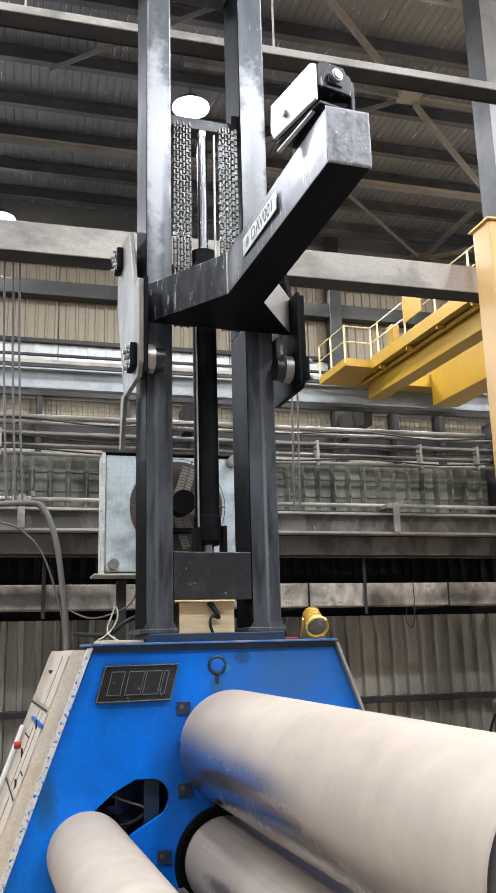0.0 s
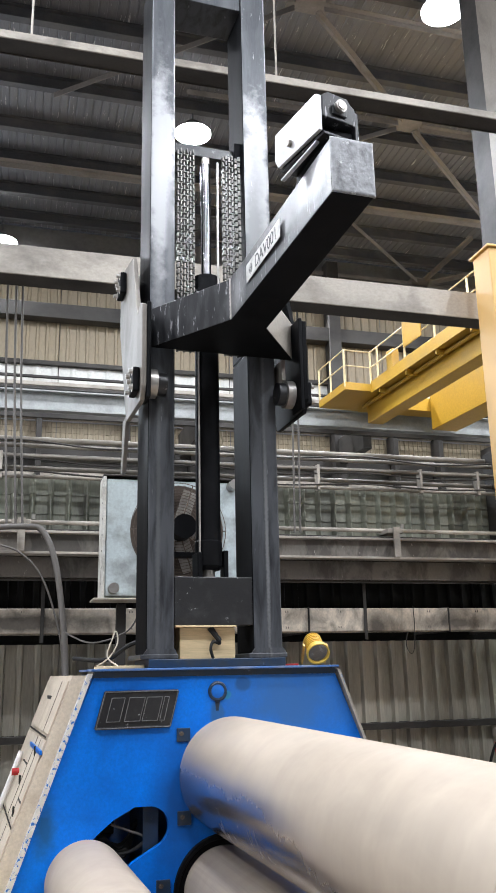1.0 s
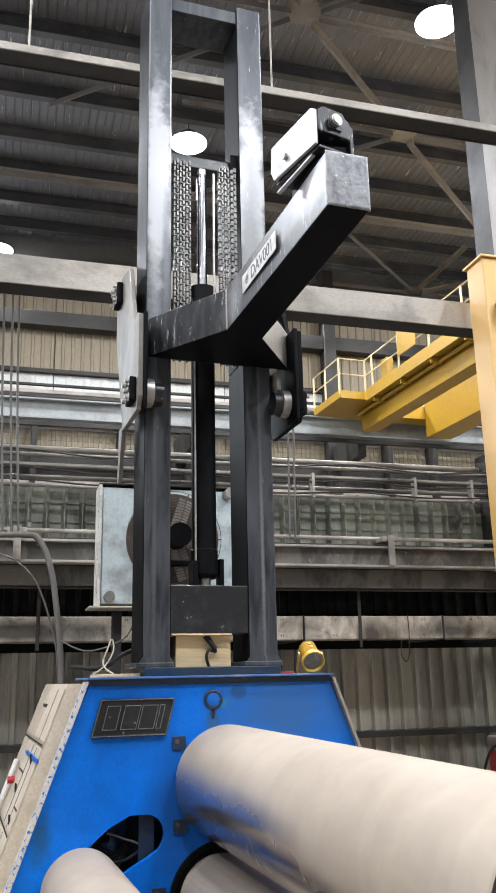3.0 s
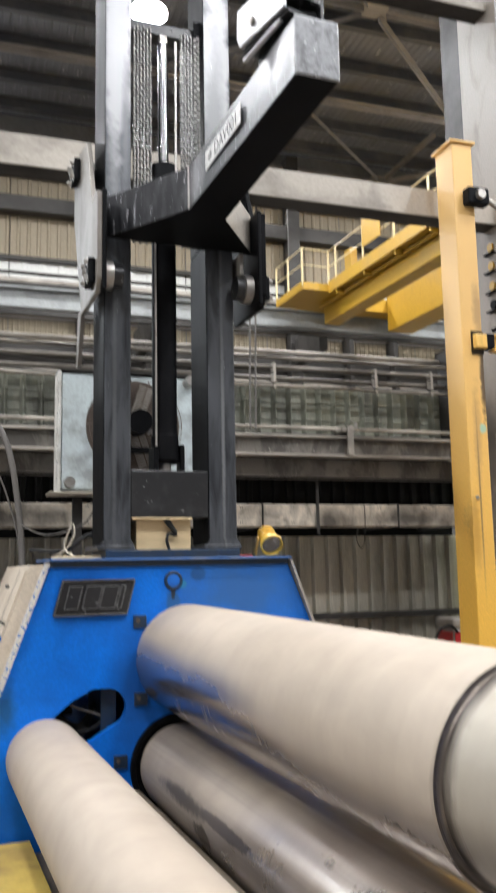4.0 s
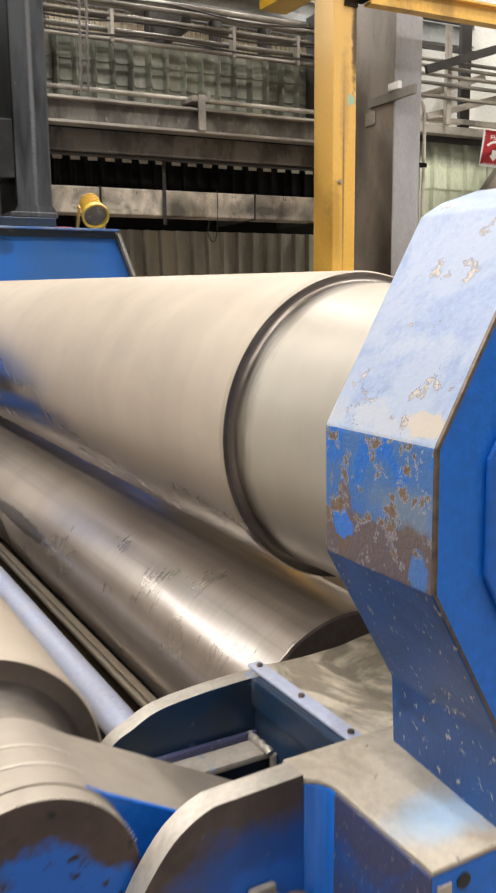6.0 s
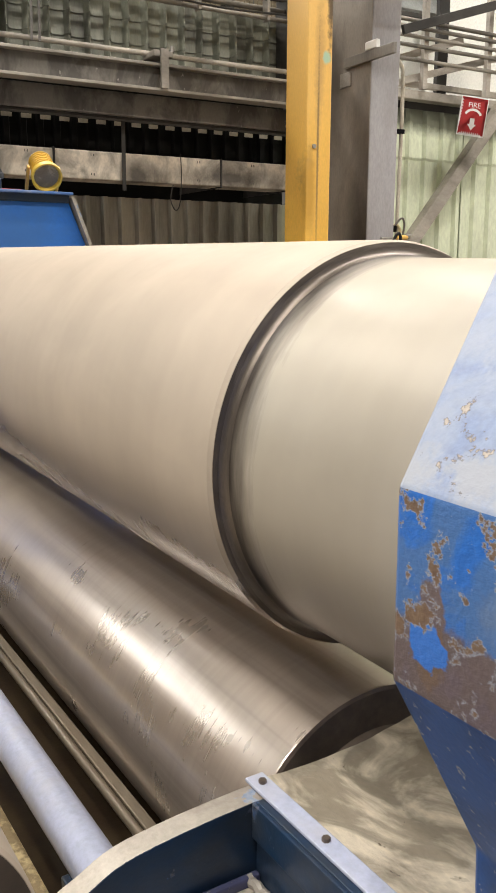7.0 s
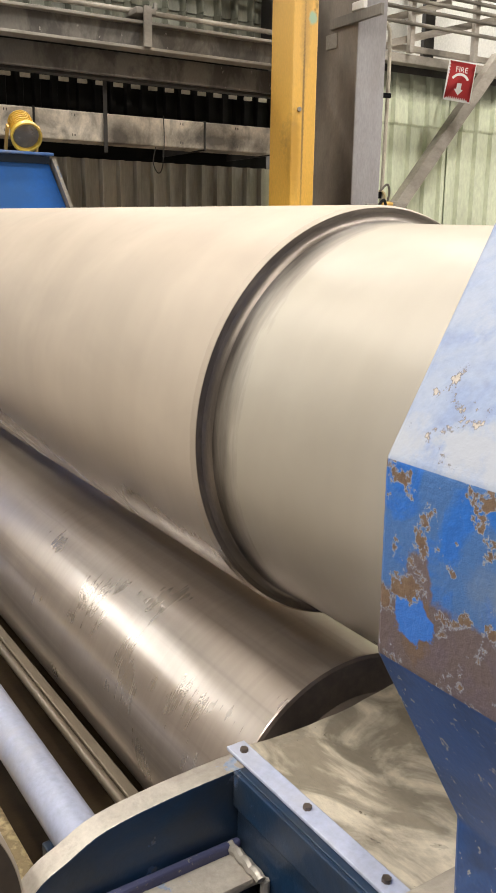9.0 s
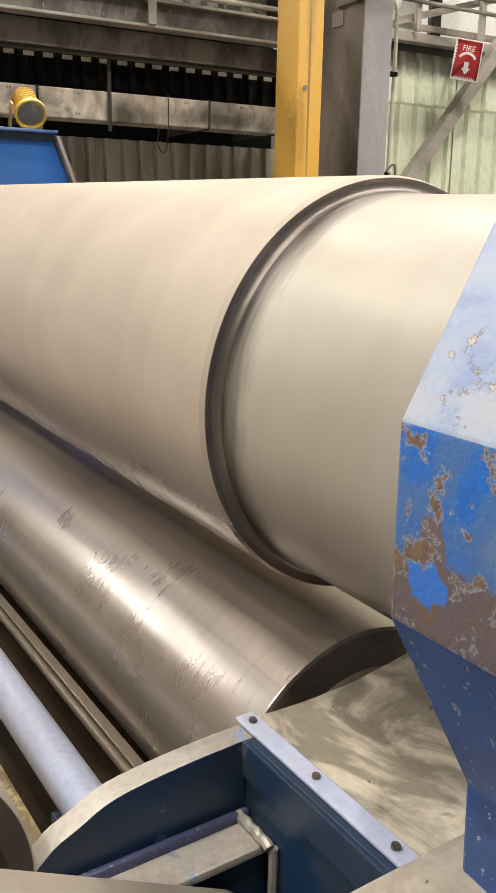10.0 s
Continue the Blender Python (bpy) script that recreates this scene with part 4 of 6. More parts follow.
part("hinge_block", box(B(), 3.30, 3.43, 1.19, 1.259, 3.82, 3.96, 0.012), YELLOW, post)
part("hinge_plate", box(B(), 3.285, 3.4195, 1.246, 1.2585, 3.765, 4.0, 0.004), OIL_BROWN, post, "greasy hinge plate")
part("handle", rod(B(), (3.5, 1.2, 4.0), (3.95, 1.12, 4.17), 0.022, 10), BLACK, post, "dark bar on the hinge")
part("clamp", box(B(), 3.28, 3.52, 1.14, 1.259, 5.28, 5.46, 0.02), BLACK, post, "greasy upper hinge clamp")
part("clamp_bolt", rod(B(), (3.40, 1.09, 5.37), (3.40, 1.14, 5.37), 0.05, 8), STEEL, post)
part("tie_rod", rod(B(), (3.52, 1.2, 5.36), (6.4, 1.26, 4.0), 0.028, 10), STEEL, post, "dark steel tie rod")
part("eyelet", rod(B(), (3.255, 1.245, 2.36), (3.255, 1.2585, 2.36), 0.018, 10), STEEL, post)

gp = thing("building_column", "dusty grey steel building column with a darkened side", "column")
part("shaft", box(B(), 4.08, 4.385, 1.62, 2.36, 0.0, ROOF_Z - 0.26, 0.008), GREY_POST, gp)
# Thin sheet that gives the left side its shaded tone.
part("side_face", box(B(), 4.074, 4.079, 1.625, 2.355, 0.0, ROOF_Z - 0.28), GREY_SIDE_SHADED, gp, "stained side face darkened for shade")
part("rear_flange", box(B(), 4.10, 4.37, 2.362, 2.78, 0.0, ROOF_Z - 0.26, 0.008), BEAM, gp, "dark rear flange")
for z in (5.197, 4.983, 4.756, 4.546):
    o = part("lens", rod(B(), (4.055, 1.955, z), (4.073, 1.955, z), 0.05, 20), CRANE if z > 4.6 else BLACK, gp, "round yellow lens" if z > 4.6 else "dark round lens")
    part("ledge", box(B(), 4.02, 4.073, 1.87, 2.04, z - 0.085, z - 0.07), BLACK, gp)
part("angle_bracket", box(B(), 4.04, 4.073, 1.28, 1.98, 3.15, 3.235, 0.004), PLATE_SHADED, gp, "dusty steel angle bracket")
part("junction_box", box(B(), 4.03, 4.073, 1.50, 1.66, 3.236, 3.305, 0.008), WHITE, gp, "small white junction box")
part("plate", box(B(), 4.06, 4.073, 1.9, 2.06, 3.0, 3.12, 0.003), PLATE_GREY, gp)
ext = thing("fire_extinguisher", "red fire extinguisher hung on the grey column", "fire extinguisher")
part("bottle", lathe(B(), [(0.0, 0.05), (0.02, 0.07), (0.4, 0.07), (0.45, 0.03), (0.47, 0.03)], 24), RED, ext, m=pose(4.25, 1.53, 1.59, -90, 0, 0))
part("label", lathe(B(), [(0.12, 0.0702), (0.12, 0.0715), (0.30, 0.0715), (0.30, 0.0702)], 24), WHITE, ext, "white label round the bottle", m=pose(4.25, 1.53, 1.59, -90, 0, 0) @ Matrix.Diagonal((1, 1, 1, 1)))
part("valve", box(B(), 4.21, 4.29, 1.50, 1.56, 1.591, 1.66, 0.012), STEEL, ext, "pale metal valve")
part("lever", box(B(), 4.17, 4.31, 1.515, 1.545, 1.665, 1.685, 0.006), STEEL, ext, "bare metal lever")
part("gauge", rod(B(), (4.25, 1.485, 1.62), (4.25, 1.4995, 1.62), 0.022, 16), CREAM, ext, "small round gauge")
part("hose", hose(B(), [(4.29, 1.53, 1.63), (4.35, 1.5, 1.72), (4.38, 1.5, 1.58), (4.36, 1.5, 1.35)], 0.014), RUBBER, ext)
part("strap", box(B(), 4.165, 4.335, 1.455, 1.618, 1.40, 1.43), STEEL, ext)

# ---- wall beyond the column ----
GY = 3.0
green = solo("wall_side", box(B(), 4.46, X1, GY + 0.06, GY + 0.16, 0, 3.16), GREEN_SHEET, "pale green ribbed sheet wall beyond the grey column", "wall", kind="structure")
x = 4.46
while x < X1 - 0.5:
    for z0, z1, n in ((0.0, 2.58, 2), (2.581, 3.16, 1)):
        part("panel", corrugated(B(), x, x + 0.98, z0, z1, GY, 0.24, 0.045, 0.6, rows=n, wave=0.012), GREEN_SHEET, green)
    x += 1.0
solo("trim", box(B(), 4.44, X1, GY - 0.2, GY - 0.06, 3.17, 3.26, 0.006), BEAM_PALE, "dusty steel rail over the green wall", "rail", kind="structure")
# Thin dark sheet standing for the shadow under the rail.
solo("trim", box(B(), 4.44, X1, GY - 0.059, GY - 0.05, 3.10, 3.25), BEAM, "dark shadow strip under the rail", "trim", kind="structure")
bm = B()
d = Vector((6.9, GY - 0.25, 3.35)) - Vector((5.2, GY - 0.25, 1.3))
box(bm, -d.length / 2, d.length / 2, -0.06, 0.06, -0.07, 0.07, 0.006, m=Matrix.Translation((6.05, GY - 0.25, 2.325)) @ d.to_track_quat("X", "Z").to_matrix().to_4x4())
solo("wall_brace", bm, BEAM_PALE, "dusty diagonal steel brace before the green wall", "brace", kind="structure")
for z, y in ((3.665, 2.7), (3.755, 2.7), (3.84, 2.7), (3.905, 2.7), (3.53, 2.7)):
    solo("pipe", rod(B(), (4.45, y, z), (X1, y + 0.05, z - 0.01), 0.021, 12), PIPE, "thin pale pipe above the green wall", "pipe", "side wall pipes")
for xx in (5.6, 6.5, 7.8):
    solo("pipe_hanger", box(B(), xx, xx + 0.06, 2.73, 2.79, 3.26, 4.3, 0.004), BEAM_PALE, "dusty steel upright carrying the pipes", "hanger", "pipe hangers")
solo("pipe_rail", box(B(), 4.45, X1, 2.85, 2.9, 3.30, 3.36, 0.004), BEAM_PALE, "dusty steel rail under the pipes", "rail", kind="structure")
for xa, xb, z in ((4.5, 6.2, 3.28), (5.4, 7.4, 3.34)):
    bm = B()
    d = Vector((xb, 2.82, z + 0.55)) - Vector((xa, 2.82, z))
    box(bm, -d.length / 2, d.length / 2, -0.02, 0.02, -0.035, 0.035, m=Matrix.Translation(((xa + xb) / 2, 2.82, z + 0.275)) @ d.to_track_quat("X", "Z").to_matrix().to_4x4())
    solo("wall_brace", bm, BEAM_PALE, "slanting steel brace among the pipes", "brace", kind="structure")
solo("conduit", hose(B(), [(4.375, 1.70, 3.22), (4.42, 1.70, 3.22), (4.47, 1.70, 3.17), (4.487, 1.70, 3.08), (4.495, 1.70, 2.62), (4.47, 1.70, 1.0), (4.46, 1.70, 0.0)], 0.017), RAIL_TAN, "cream conduit running down beside the grey column", "conduit")
solo("pipe_clip", box(B(), 4.386, 4.52, 1.68, 1.72, 2.60, 2.64, 0.004), BLACK, "dark clip holding the conduit", "clip")
solo("steel_post", box(B(), 5.92, 6.06, 2.88, 2.94, 3.262, 5.6, 0.006), BEAM, "dark steel upright behind the wall pipes", "post", kind="structure")
bm = B()
d = Vector((7.0, 2.6, 4.34)) - Vector((5.2, 2.6, 3.76))
box(bm, -d.length / 2, d.length / 2, -0.02, 0.02, -0.045, 0.045, 0.004, m=Matrix.Translation((6.1, 2.6, 4.05)) @ d.to_track_quat("X", "Z").to_matrix().to_4x4())
solo("wall_brace", bm, BEAM, "dark slanting steel beam above the wall pipes", "brace", kind="structure")
tap = thing("hose_tap", "pale hose bundle with a brass tap hung on the grey column", "hose tap", m=pose(-0.056, -0.06, 0.0))
part("hook", box(B(), 4.441, 4.52, 1.73, 1.77, 1.74, 1.80, 0.005), BLACK, tap, "black hook")
part("hose", hose(B(), [(4.50 + 0.055 * math.cos(a_ * 0.7) + 0.004 * a_, 1.72 + 0.008 * a_, 1.73 + 0.075 * math.sin(a_ * 0.7)) for a_ in range(22)], 0.012), CREAM, tap, "coiled pale hose")
part("hose", hose(B(), [(4.47, 1.70, 1.80), (4.53, 1.68, 1.86), (4.57, 1.69, 1.80), (4.55, 1.70, 1.66), (4.50, 1.71, 1.40)], 0.010), PIPE, tap, "grey hose tail")
part("tap", rod(B(), (4.46, 1.66, 1.69), (4.58, 1.66, 1.69), 0.022, 14), YELLOW, tap, "brass tap body")
part("lever", box(B(), 4.56, 4.63, 1.645, 1.675, 1.70, 1.72, 0.004), STEEL, tap, "bare lever")


def text_mesh(word, size, depth=0.001):
    cu = bpy.data.curves.new("writing", "FONT")
    cu.body, cu.size, cu.extrude, cu.align_x, cu.align_y = word, size, depth, "CENTER", "CENTER"
    ob = bpy.data.objects.new("writing", cu)
    scene.collection.objects.link(ob)
    me = bpy.data.meshes.new_from_object(ob.evaluated_get(bpy.context.evaluated_depsgraph_get()))
    bpy.data.objects.remove(ob)
    return me


def writing(name, word, size, material, parent, m):
    me = text_mesh(word, size)
    me.materials.clear()
    me.materials.append(material)
    o = new(name, me)
    o.parent, o.matrix_basis = parent, m
    return o


sign = thing("fire_sign", "red and white fire extinguisher sign with an arrow", "sign", m=pose(6.105, 2.5, 2.998, 0, 7, -24))
part("board", box(B(), -0.15, 0.15, -0.002, 0.002, -0.2, 0.2), WHITE, sign)
bm = B()
n = 26
edge = []
for i in range(n * 4):
    s_, k = divmod(i, n)
    t_ = (k + 0.5) / n * 2 - 1
    r_ = 0.96 if i % 2 else 0.80
    px, pz = [(t_, -1), (1, t_), (-t_, 1), (-1, -t_)][s_]
    edge.append((px * 0.15 * (r_ if s_ in (1, 3) else 1) * 0.97, pz * 0.2 * (r_ if s_ in (0, 2) else 1) * 0.97))
prism(bm, edge, -0.0035, -0.0025)
part("field", bm, RED, sign, "red field with a saw-toothed edge")
writing("word", "FIRE", 0.075, WHITE, sign, pose(0, -0.0045, 0.11, 90, 0, 0))
part("arc_bar", prism(B(), arc(0, -0.03, 0.11, 30, 150, 12) + arc(0, -0.03, 0.085, 150, 30, 12), -0.0055, -0.0036), WHITE, sign, "white curved bar of small writing")
part("arrow", prism(B(), [(-0.025, -0.02), (0.025, -0.02), (0.025, -0.08), (0.05, -0.08), (0.0, -0.14), (-0.05, -0.08), (-0.025, -0.08)], -0.0055, -0.0036), WHITE, sign, "white arrow")
part("bracket", box(B(), -0.02, 0.02, 0.0025, 0.36, 0.13, 0.19, 0.003), STEEL, sign)

# ---- bridge crane in the far bay ----
crane = thing("bridge_crane", "yellow overhead bridge crane with a railed walkway", "bridge crane", m=pose(5.5, 9.4, 0, 0, 0, 3) @ pose(-5.5, -9.4, 0))
part("girder", box(B(), 5.76, 6.1, 1.0, 10.2, 6.78, 7.19, 0.01), CRANE, crane)
part("girder", box(B(), 7.35, 7.95, 1.0, 10.3, 6.78, 7.55, 0.01), CRANE, crane)
part("end_carriage", box(B(), 5.6, 8.6, 10.75, 11.1, 7.282, 7.6, 0.01), CRANE, crane)
part("end_beam", box(B(), 5.8, 8.2, 10.31, 10.74, 7.2, 7.5, 0.01), CRANE, crane)
part("walkway", box(B(), 5.5, 6.1, 1.0, 9.4, 7.2, 7.25, 0.005), CRANE, crane, "yellow walkway plate")
part("toe_board", box(B(), 5.47, 5.495, 1.0, 9.4, 7.18, 7.42, 0.003), CRANE, crane)
part("platform", box(B(), 4.9, 5.9, 9.41, 10.7, 7.2, 7.27, 0.005), CRANE, crane, "yellow end platform")
part("toe_board", box(B(), 4.88, 4.898, 9.41, 10.7, 7.2, 7.36, 0.003), CRANE, crane)
part("toe_board", box(B(), 4.9, 5.5, 9.39, 9.409, 7.2, 7.36, 0.003), CRANE, crane)
part("conduit", rod(B(), (5.68, 1.0, 7.14), (5.68, 10.2, 7.14), 0.04, 10), CRANE, crane)
y = 1.4
while y < 9.3:
    part("walkway_rib", box(B(), 5.5, 5.755, y, y + 0.05, 7.1, 7.199), CRANE, crane)
    part("rail_post", rod(B(), (5.485, y, 7.4), (5.485, y, 8.05), 0.022, 8), CREAM, crane)
    y += 1.1
for z in (7.72, 8.05):
    part("handrail", rod(B(), (5.485, 1.4, z), (5.485, 9.4, z), 0.014, 8), CREAM, crane)
    part("handrail", rod(B(), (4.9, 9.42, z), (5.485, 9.42, z), 0.014, 8), CREAM, crane)
    part("handrail", rod(B(), (4.9, 9.42, z), (4.9, 10.7, z), 0.014, 8), CREAM, crane)
for px, py in ((4.9, 9.42), (5.485, 9.42), (4.9, 10.1), (4.9, 10.7)):
    part("rail_post", rod(B(), (px, py, 7.27), (px, py, 8.05), 0.022, 8), CREAM, crane)
part("name_board", box(B(), 5.44, 5.46, 7.3, 7.95, 7.6, 8.3, 0.003), CRANE, crane, "plain yellow board on the railing")
part("cabinet", box(B(), 5.55, 5.7, 8.6, 8.85, 7.25, 7.85, 0.01), CRANE, crane, "yellow electric box")
solo("roof_post", box(B(), 5.9, 6.2, 12.6, 12.95, 5.5, ROOF_Z - 0.26, 0.01), BEAM, "dark steel post on the far wall", "post", kind="structure")
for bx in (-1.0, 0.9, 2.4, 3.6, 7.4, 8.6):
    solo("wall_post", box(B(), bx, bx + 0.12, 12.55, 12.97, 5.6, 7.3, 0.01), BEAM, "dark steel post behind the pipes", "post", "far wall posts", kind="structure")

# ---- clutter by the low wall ----
for px in (-1.55, -1.47, -1.41, 1.30, 1.36):
    solo("rope", hose(B(), [(px, 2.05, 5.405), (px + 0.03, 2.22, 4.4), (px + (0.10 if px < 0 else 0.0), 2.2, 3.1)], 0.011), CABLE, "thin rope hanging from the beam", "rope", "hanging ropes")
solo("hose_line", hose(B(), [(-1.9, 2.15, 3.05), (-1.3, 2.15, 3.09), (-1.13, 2.15, 3.05), (-1.02, 2.1, 2.8), (-0.95, 2.05, 2.4), (-0.9, 2.0, 1.9), (-0.9, 1.9, 1.2), (-0.9, 1.9, 0.0)], 0.028, 12), CABLE, "thick grey hose hanging off the wall pipe", "hose")
solo("cable", hose(B(), [(-2.0, 2.2, 2.99), (-1.48, 2.2, 2.92), (-1.27, 2.2, 2.82), (-1.12, 2.2, 2.64), (-1.0, 2.2, 2.33), (-0.92, 2.2, 1.98), (-0.9, 2.2, 1.4), (-0.9, 2.2, 0.0)], 0.009), CABLE, "thin grey cable sagging down", "cable")
solo("cable", hose(B(), [(-0.95, 1.5, 2.12), (-0.75, 1.2, 2.02), (-0.5, 1.0, 2.1), (-0.42, 0.9, 2.25)], 0.007), CABLE, "thin cable looping to the heater", "cable")
solo("cable", hose(B(), [(-0.9, 1.0, 1.9), (-0.7, 0.6, 1.88), (-0.55, 0.45, 1.98), (-0.3, 0.7, 2.05)], 0.016), RUBBER, "black cable behind the frame", "cable")

fan = thing("unit_heater", "pale blue-grey unit heater with a round fan guard", "unit heater", m=pose(0, 0, 0))
part("casing", box(B(), -0.62, 0.56, 1.6, 1.86, 2.42, 3.44, 0.012), HEATER, fan)
part("side_rail", box(B(), -0.650, -0.621, 1.585, 1.86, 2.40, 3.46, 0.004), HEATER_EDGE, fan, "pale worn edge rail")
part("side_rail", box(B(), 0.561, 0.59, 1.585, 1.86, 2.40, 3.46, 0.004), HEATER_EDGE, fan)
part("top_rail", box(B(), -0.65, 0.59, 1.58, 1.86, 3.461, 3.475, 0.003), BEAM, fan, "sooty top edge")
part("drip_edge", box(B(), -0.72, 0.2, 1.5, 1.84, 2.382, 2.398, 0.004), RAIL_TAN, fan, "thin tan drip board")
for k in range(7):
    part("screw", rod(B(), (-0.652, 1.60, 2.52 + 0.14 * k), (-0.6495, 1.60, 2.52 + 0.14 * k), 0.009, 8), BEAM, fan)
bm = B()
for r in [0.10 + 0.0267 * k for k in range(13)]:
    a = [(r * math.cos(2 * math.pi * i / 40), r * math.sin(2 * math.pi * i / 40)) for i in range(41)]
    hose(bm, [(0.0 + p[0], 1.50, 2.98 + p[1]) for p in a], 0.0035, 4, 1)
for i in range(10):
    t_ = 2 * math.pi * i / 10
    rod(bm, (0.1 * math.cos(t_), 1.495, 2.98 + 0.1 * math.sin(t_)), (0.42 * math.cos(t_), 1.505, 2.98 + 0.42 * math.sin(t_)), 0.006, 6)
part("fan_guard", bm, BOLT_BROWN, fan, "round wire fan guard")
part("fan_opening", rod(B(), (0, 1.57, 2.98), (0, 1.599, 2.98), 0.41, 40), FACE_DARK, fan, "dark fan opening")
for i in range(5):
    part("fan_blade", box(B(), 0.06, 0.37, -0.07, 0.07, -0.004, 0.004, m=pose(0, 1.54, 2.98, 0, 72 * i, 0) @ pose(0, 0, 0, 110, 0, 0)), STEEL, fan)
part("motor", rod(B(), (0.02, 1.33, 2.99), (0.02, 1.56, 2.99), 0.105, 28), BLACK, fan, "black round motor")
part("motor_bracket", box(B(), -0.2, 0.2, 1.42, 1.55, 2.74, 2.78, 0.004), BLACK, fan)
part("pipe_stub", rod(B(), (-0.55, 1.5, 2.48), (-0.55, 1.6, 2.48), 0.045, 20), STEEL, fan)
part("pipe_stub", rod(B(), (0.50, 1.45, 3.40), (0.50, 1.6, 3.40), 0.045, 20), STEEL, fan)
for px in (-0.5, 0.45):
    part("leg", box(B(), px, px + 0.08, 1.7, 1.78, 0.0, 2.36, 0.005), BEAM, fan, "dark steel leg")

# ---- the plate rolling machine: rolls ----
roll = thing("top_roll", "large ground steel top roll of the plate bender", "roll", m=MACH @ pose(0.05, 0, 1.144, 0.7, 0, 0))
part("barrel", lathe(B(), [(0.1, 0.30), (0.0, 0.31), (-0.03, 0.338), (-0.07, 0.352), (-0.12, 0.354), (-3.555, 0.354), (-3.565, 0.350)], 128), ROLL, roll)
part("shoulder", lathe(B(), [(-3.566, 0.3495), (-3.568, 0.345), (-3.569, 0.3415)], 128), GROOVE, roll, "dark groove at the shoulder")
part("fillet", lathe(B(), [(-3.5692, 0.3415), (-3.5705, 0.336), (-3.574, 0.3315), (-3.580, 0.3295)], 128), FILLET, roll, "dull turned fillet beside the groove")
part("neck", lathe(B(), [(-3.5802, 0.3295), (-3.590, 0.3278), (-3.605, 0.3265), (-3.63, 0.3256), (-3.66, 0.325), (-4.089, 0.324), (-4.2, 0.30)], 128), ROLL_NECK, roll, "bare steel neck with a darker fillet")
roll = thing("bottom_roll", "oily dark steel bottom roll of the plate bender", "roll", m=MACH @ pose(0.015, 0, 0.438, 0.6, 0, 0))
part("barrel", lathe(B(), [(0.1, 0.26), (-0.03, 0.272), (-0.05, 0.275), (-3.587, 0.275), (-3.59, 0.2742)], 128), ROLL_OILY, roll)
part("end_face", lathe(B(), [(-3.5902, 0.2742), (-3.593, 0.268), (-3.596, 0.2), (-3.66, 0.17)], 64), FACE_BROWN, roll, "dark turned end face")
roll = thing("side_roll", "dusty steel side roll of the plate bender", "roll", m=MACH @ pose(-0.88, 0, 0.575, 0.1, 0, 0))
part("barrel", lathe(B(), [(0.1, 0.2), (0.0, 0.21), (-0.03, 0.228), (-0.06, 0.238), (-0.10, 0.24), (-3.715, 0.24), (-3.725, 0.236)], 128), ROLL_DUSTY, roll)
part("end_face", lathe(B(), [(-3.726, 0.235), (-3.729, 0.215), (-3.733, 0.203)], 96), FACE_DARK, roll, "dark turned end face")
part("neck", lathe(B(), [(-3.7332, 0.203), (-3.737, 0.192), (-3.745, 0.182), (-3.758, 0.174), (-3.775, 0.169), (-3.80, 0.166), (-3.84, 0.160)], 96), SIDE_NECK, roll, "bare steel neck with a wide fillet")
roll = thing("side_roll", "dusty steel side roll beyond the top roll", "roll", m=MACH @ pose(0.98, 0, 0.40, 0.1, 0, 0))
part("barrel", lathe(B(), [(0.0, 0.238), (-3.715, 0.24), (-3.725, 0.236)], 64), ROLL_DUSTY, roll)

# ---- end frame ----
fr = thing("roll_stand", "bright blue steel end frame of the plate bender", "machine frame", m=MACH)
hole = [(-0.60, 0.63), (-0.53, 0.67)] + arc(-0.475, 0.84, 0.125, -50, 95, 12) + [(-0.57, 0.965), (-0.70, 0.90), (-0.80, 0.82), (-0.88, 0.74), (-0.94, 0.62), (-0.95, 0.50), (-0.88, 0.45), (-0.72, 0.5)]
outer = [(-0.85, 1.785), (-1.06, 1.24), (-1.31, 0.525), (-1.50, 0.0), (1.5, 0.0), (1.01, 1.33), (0.84, 1.785)]


def plate_with_hole(bm, out, inn, y0, y1):
    loops = []
    for y in (y0, y1):
        for pts in (out, inn):
            vs = [bm.verts.new((p[0], y, p[1])) for p in pts]
            es = [bm.edges.new((vs[i], vs[(i + 1) % len(vs)])) for i in range(len(vs))]
            loops.append((vs, es))
        bmesh.ops.triangle_fill(bm, use_beauty=True, use_dissolve=False, edges=loops[-1][1] + loops[-2][1])
    for a, b in ((loops[0][0], loops[2][0]), (loops[1][0], loops[3][0])):
        for i in range(len(a)):
            j = (i + 1) % len(a)
            bm.faces.new((a[i], a[j], b[j], b[i]))
    return bm


part("front_plate", plate_with_hole(B(), [(p[0], min(p[1], 1.756)) for p in outer], hole, 0.022, 0.07), BLUE_FRAME, fr)
part("rear_plate", prism(B(), [(-0.85, 1.78), (-1.5, 0.0), (1.5, 0.0), (0.84, 1.78)], 0.56, 0.63), TOP_BLUE, fr)
part("top_plate", box(B(), -0.865, 0.85, -0.03, 0.63, 1.797, 1.812, 0.003), TOP_BLUE, fr, "dusty steel-blue top plate")
# Solid strip painted dark for the shadow under the top plate.
part("top_recess", box(B(), -0.845, 0.838, 0.004, 0.06, 1.757, 1.796), BLUE_DARK, fr, "dark strip painted as the top plate's shadow")
part("right_edge", prism(B(), [(0.842, 1.784), (0.862, 1.784), (1.525, 0.0), (1.503, 0.0)], -0.02, 0.63), EDGE, fr, "worn bare edge of the frame")
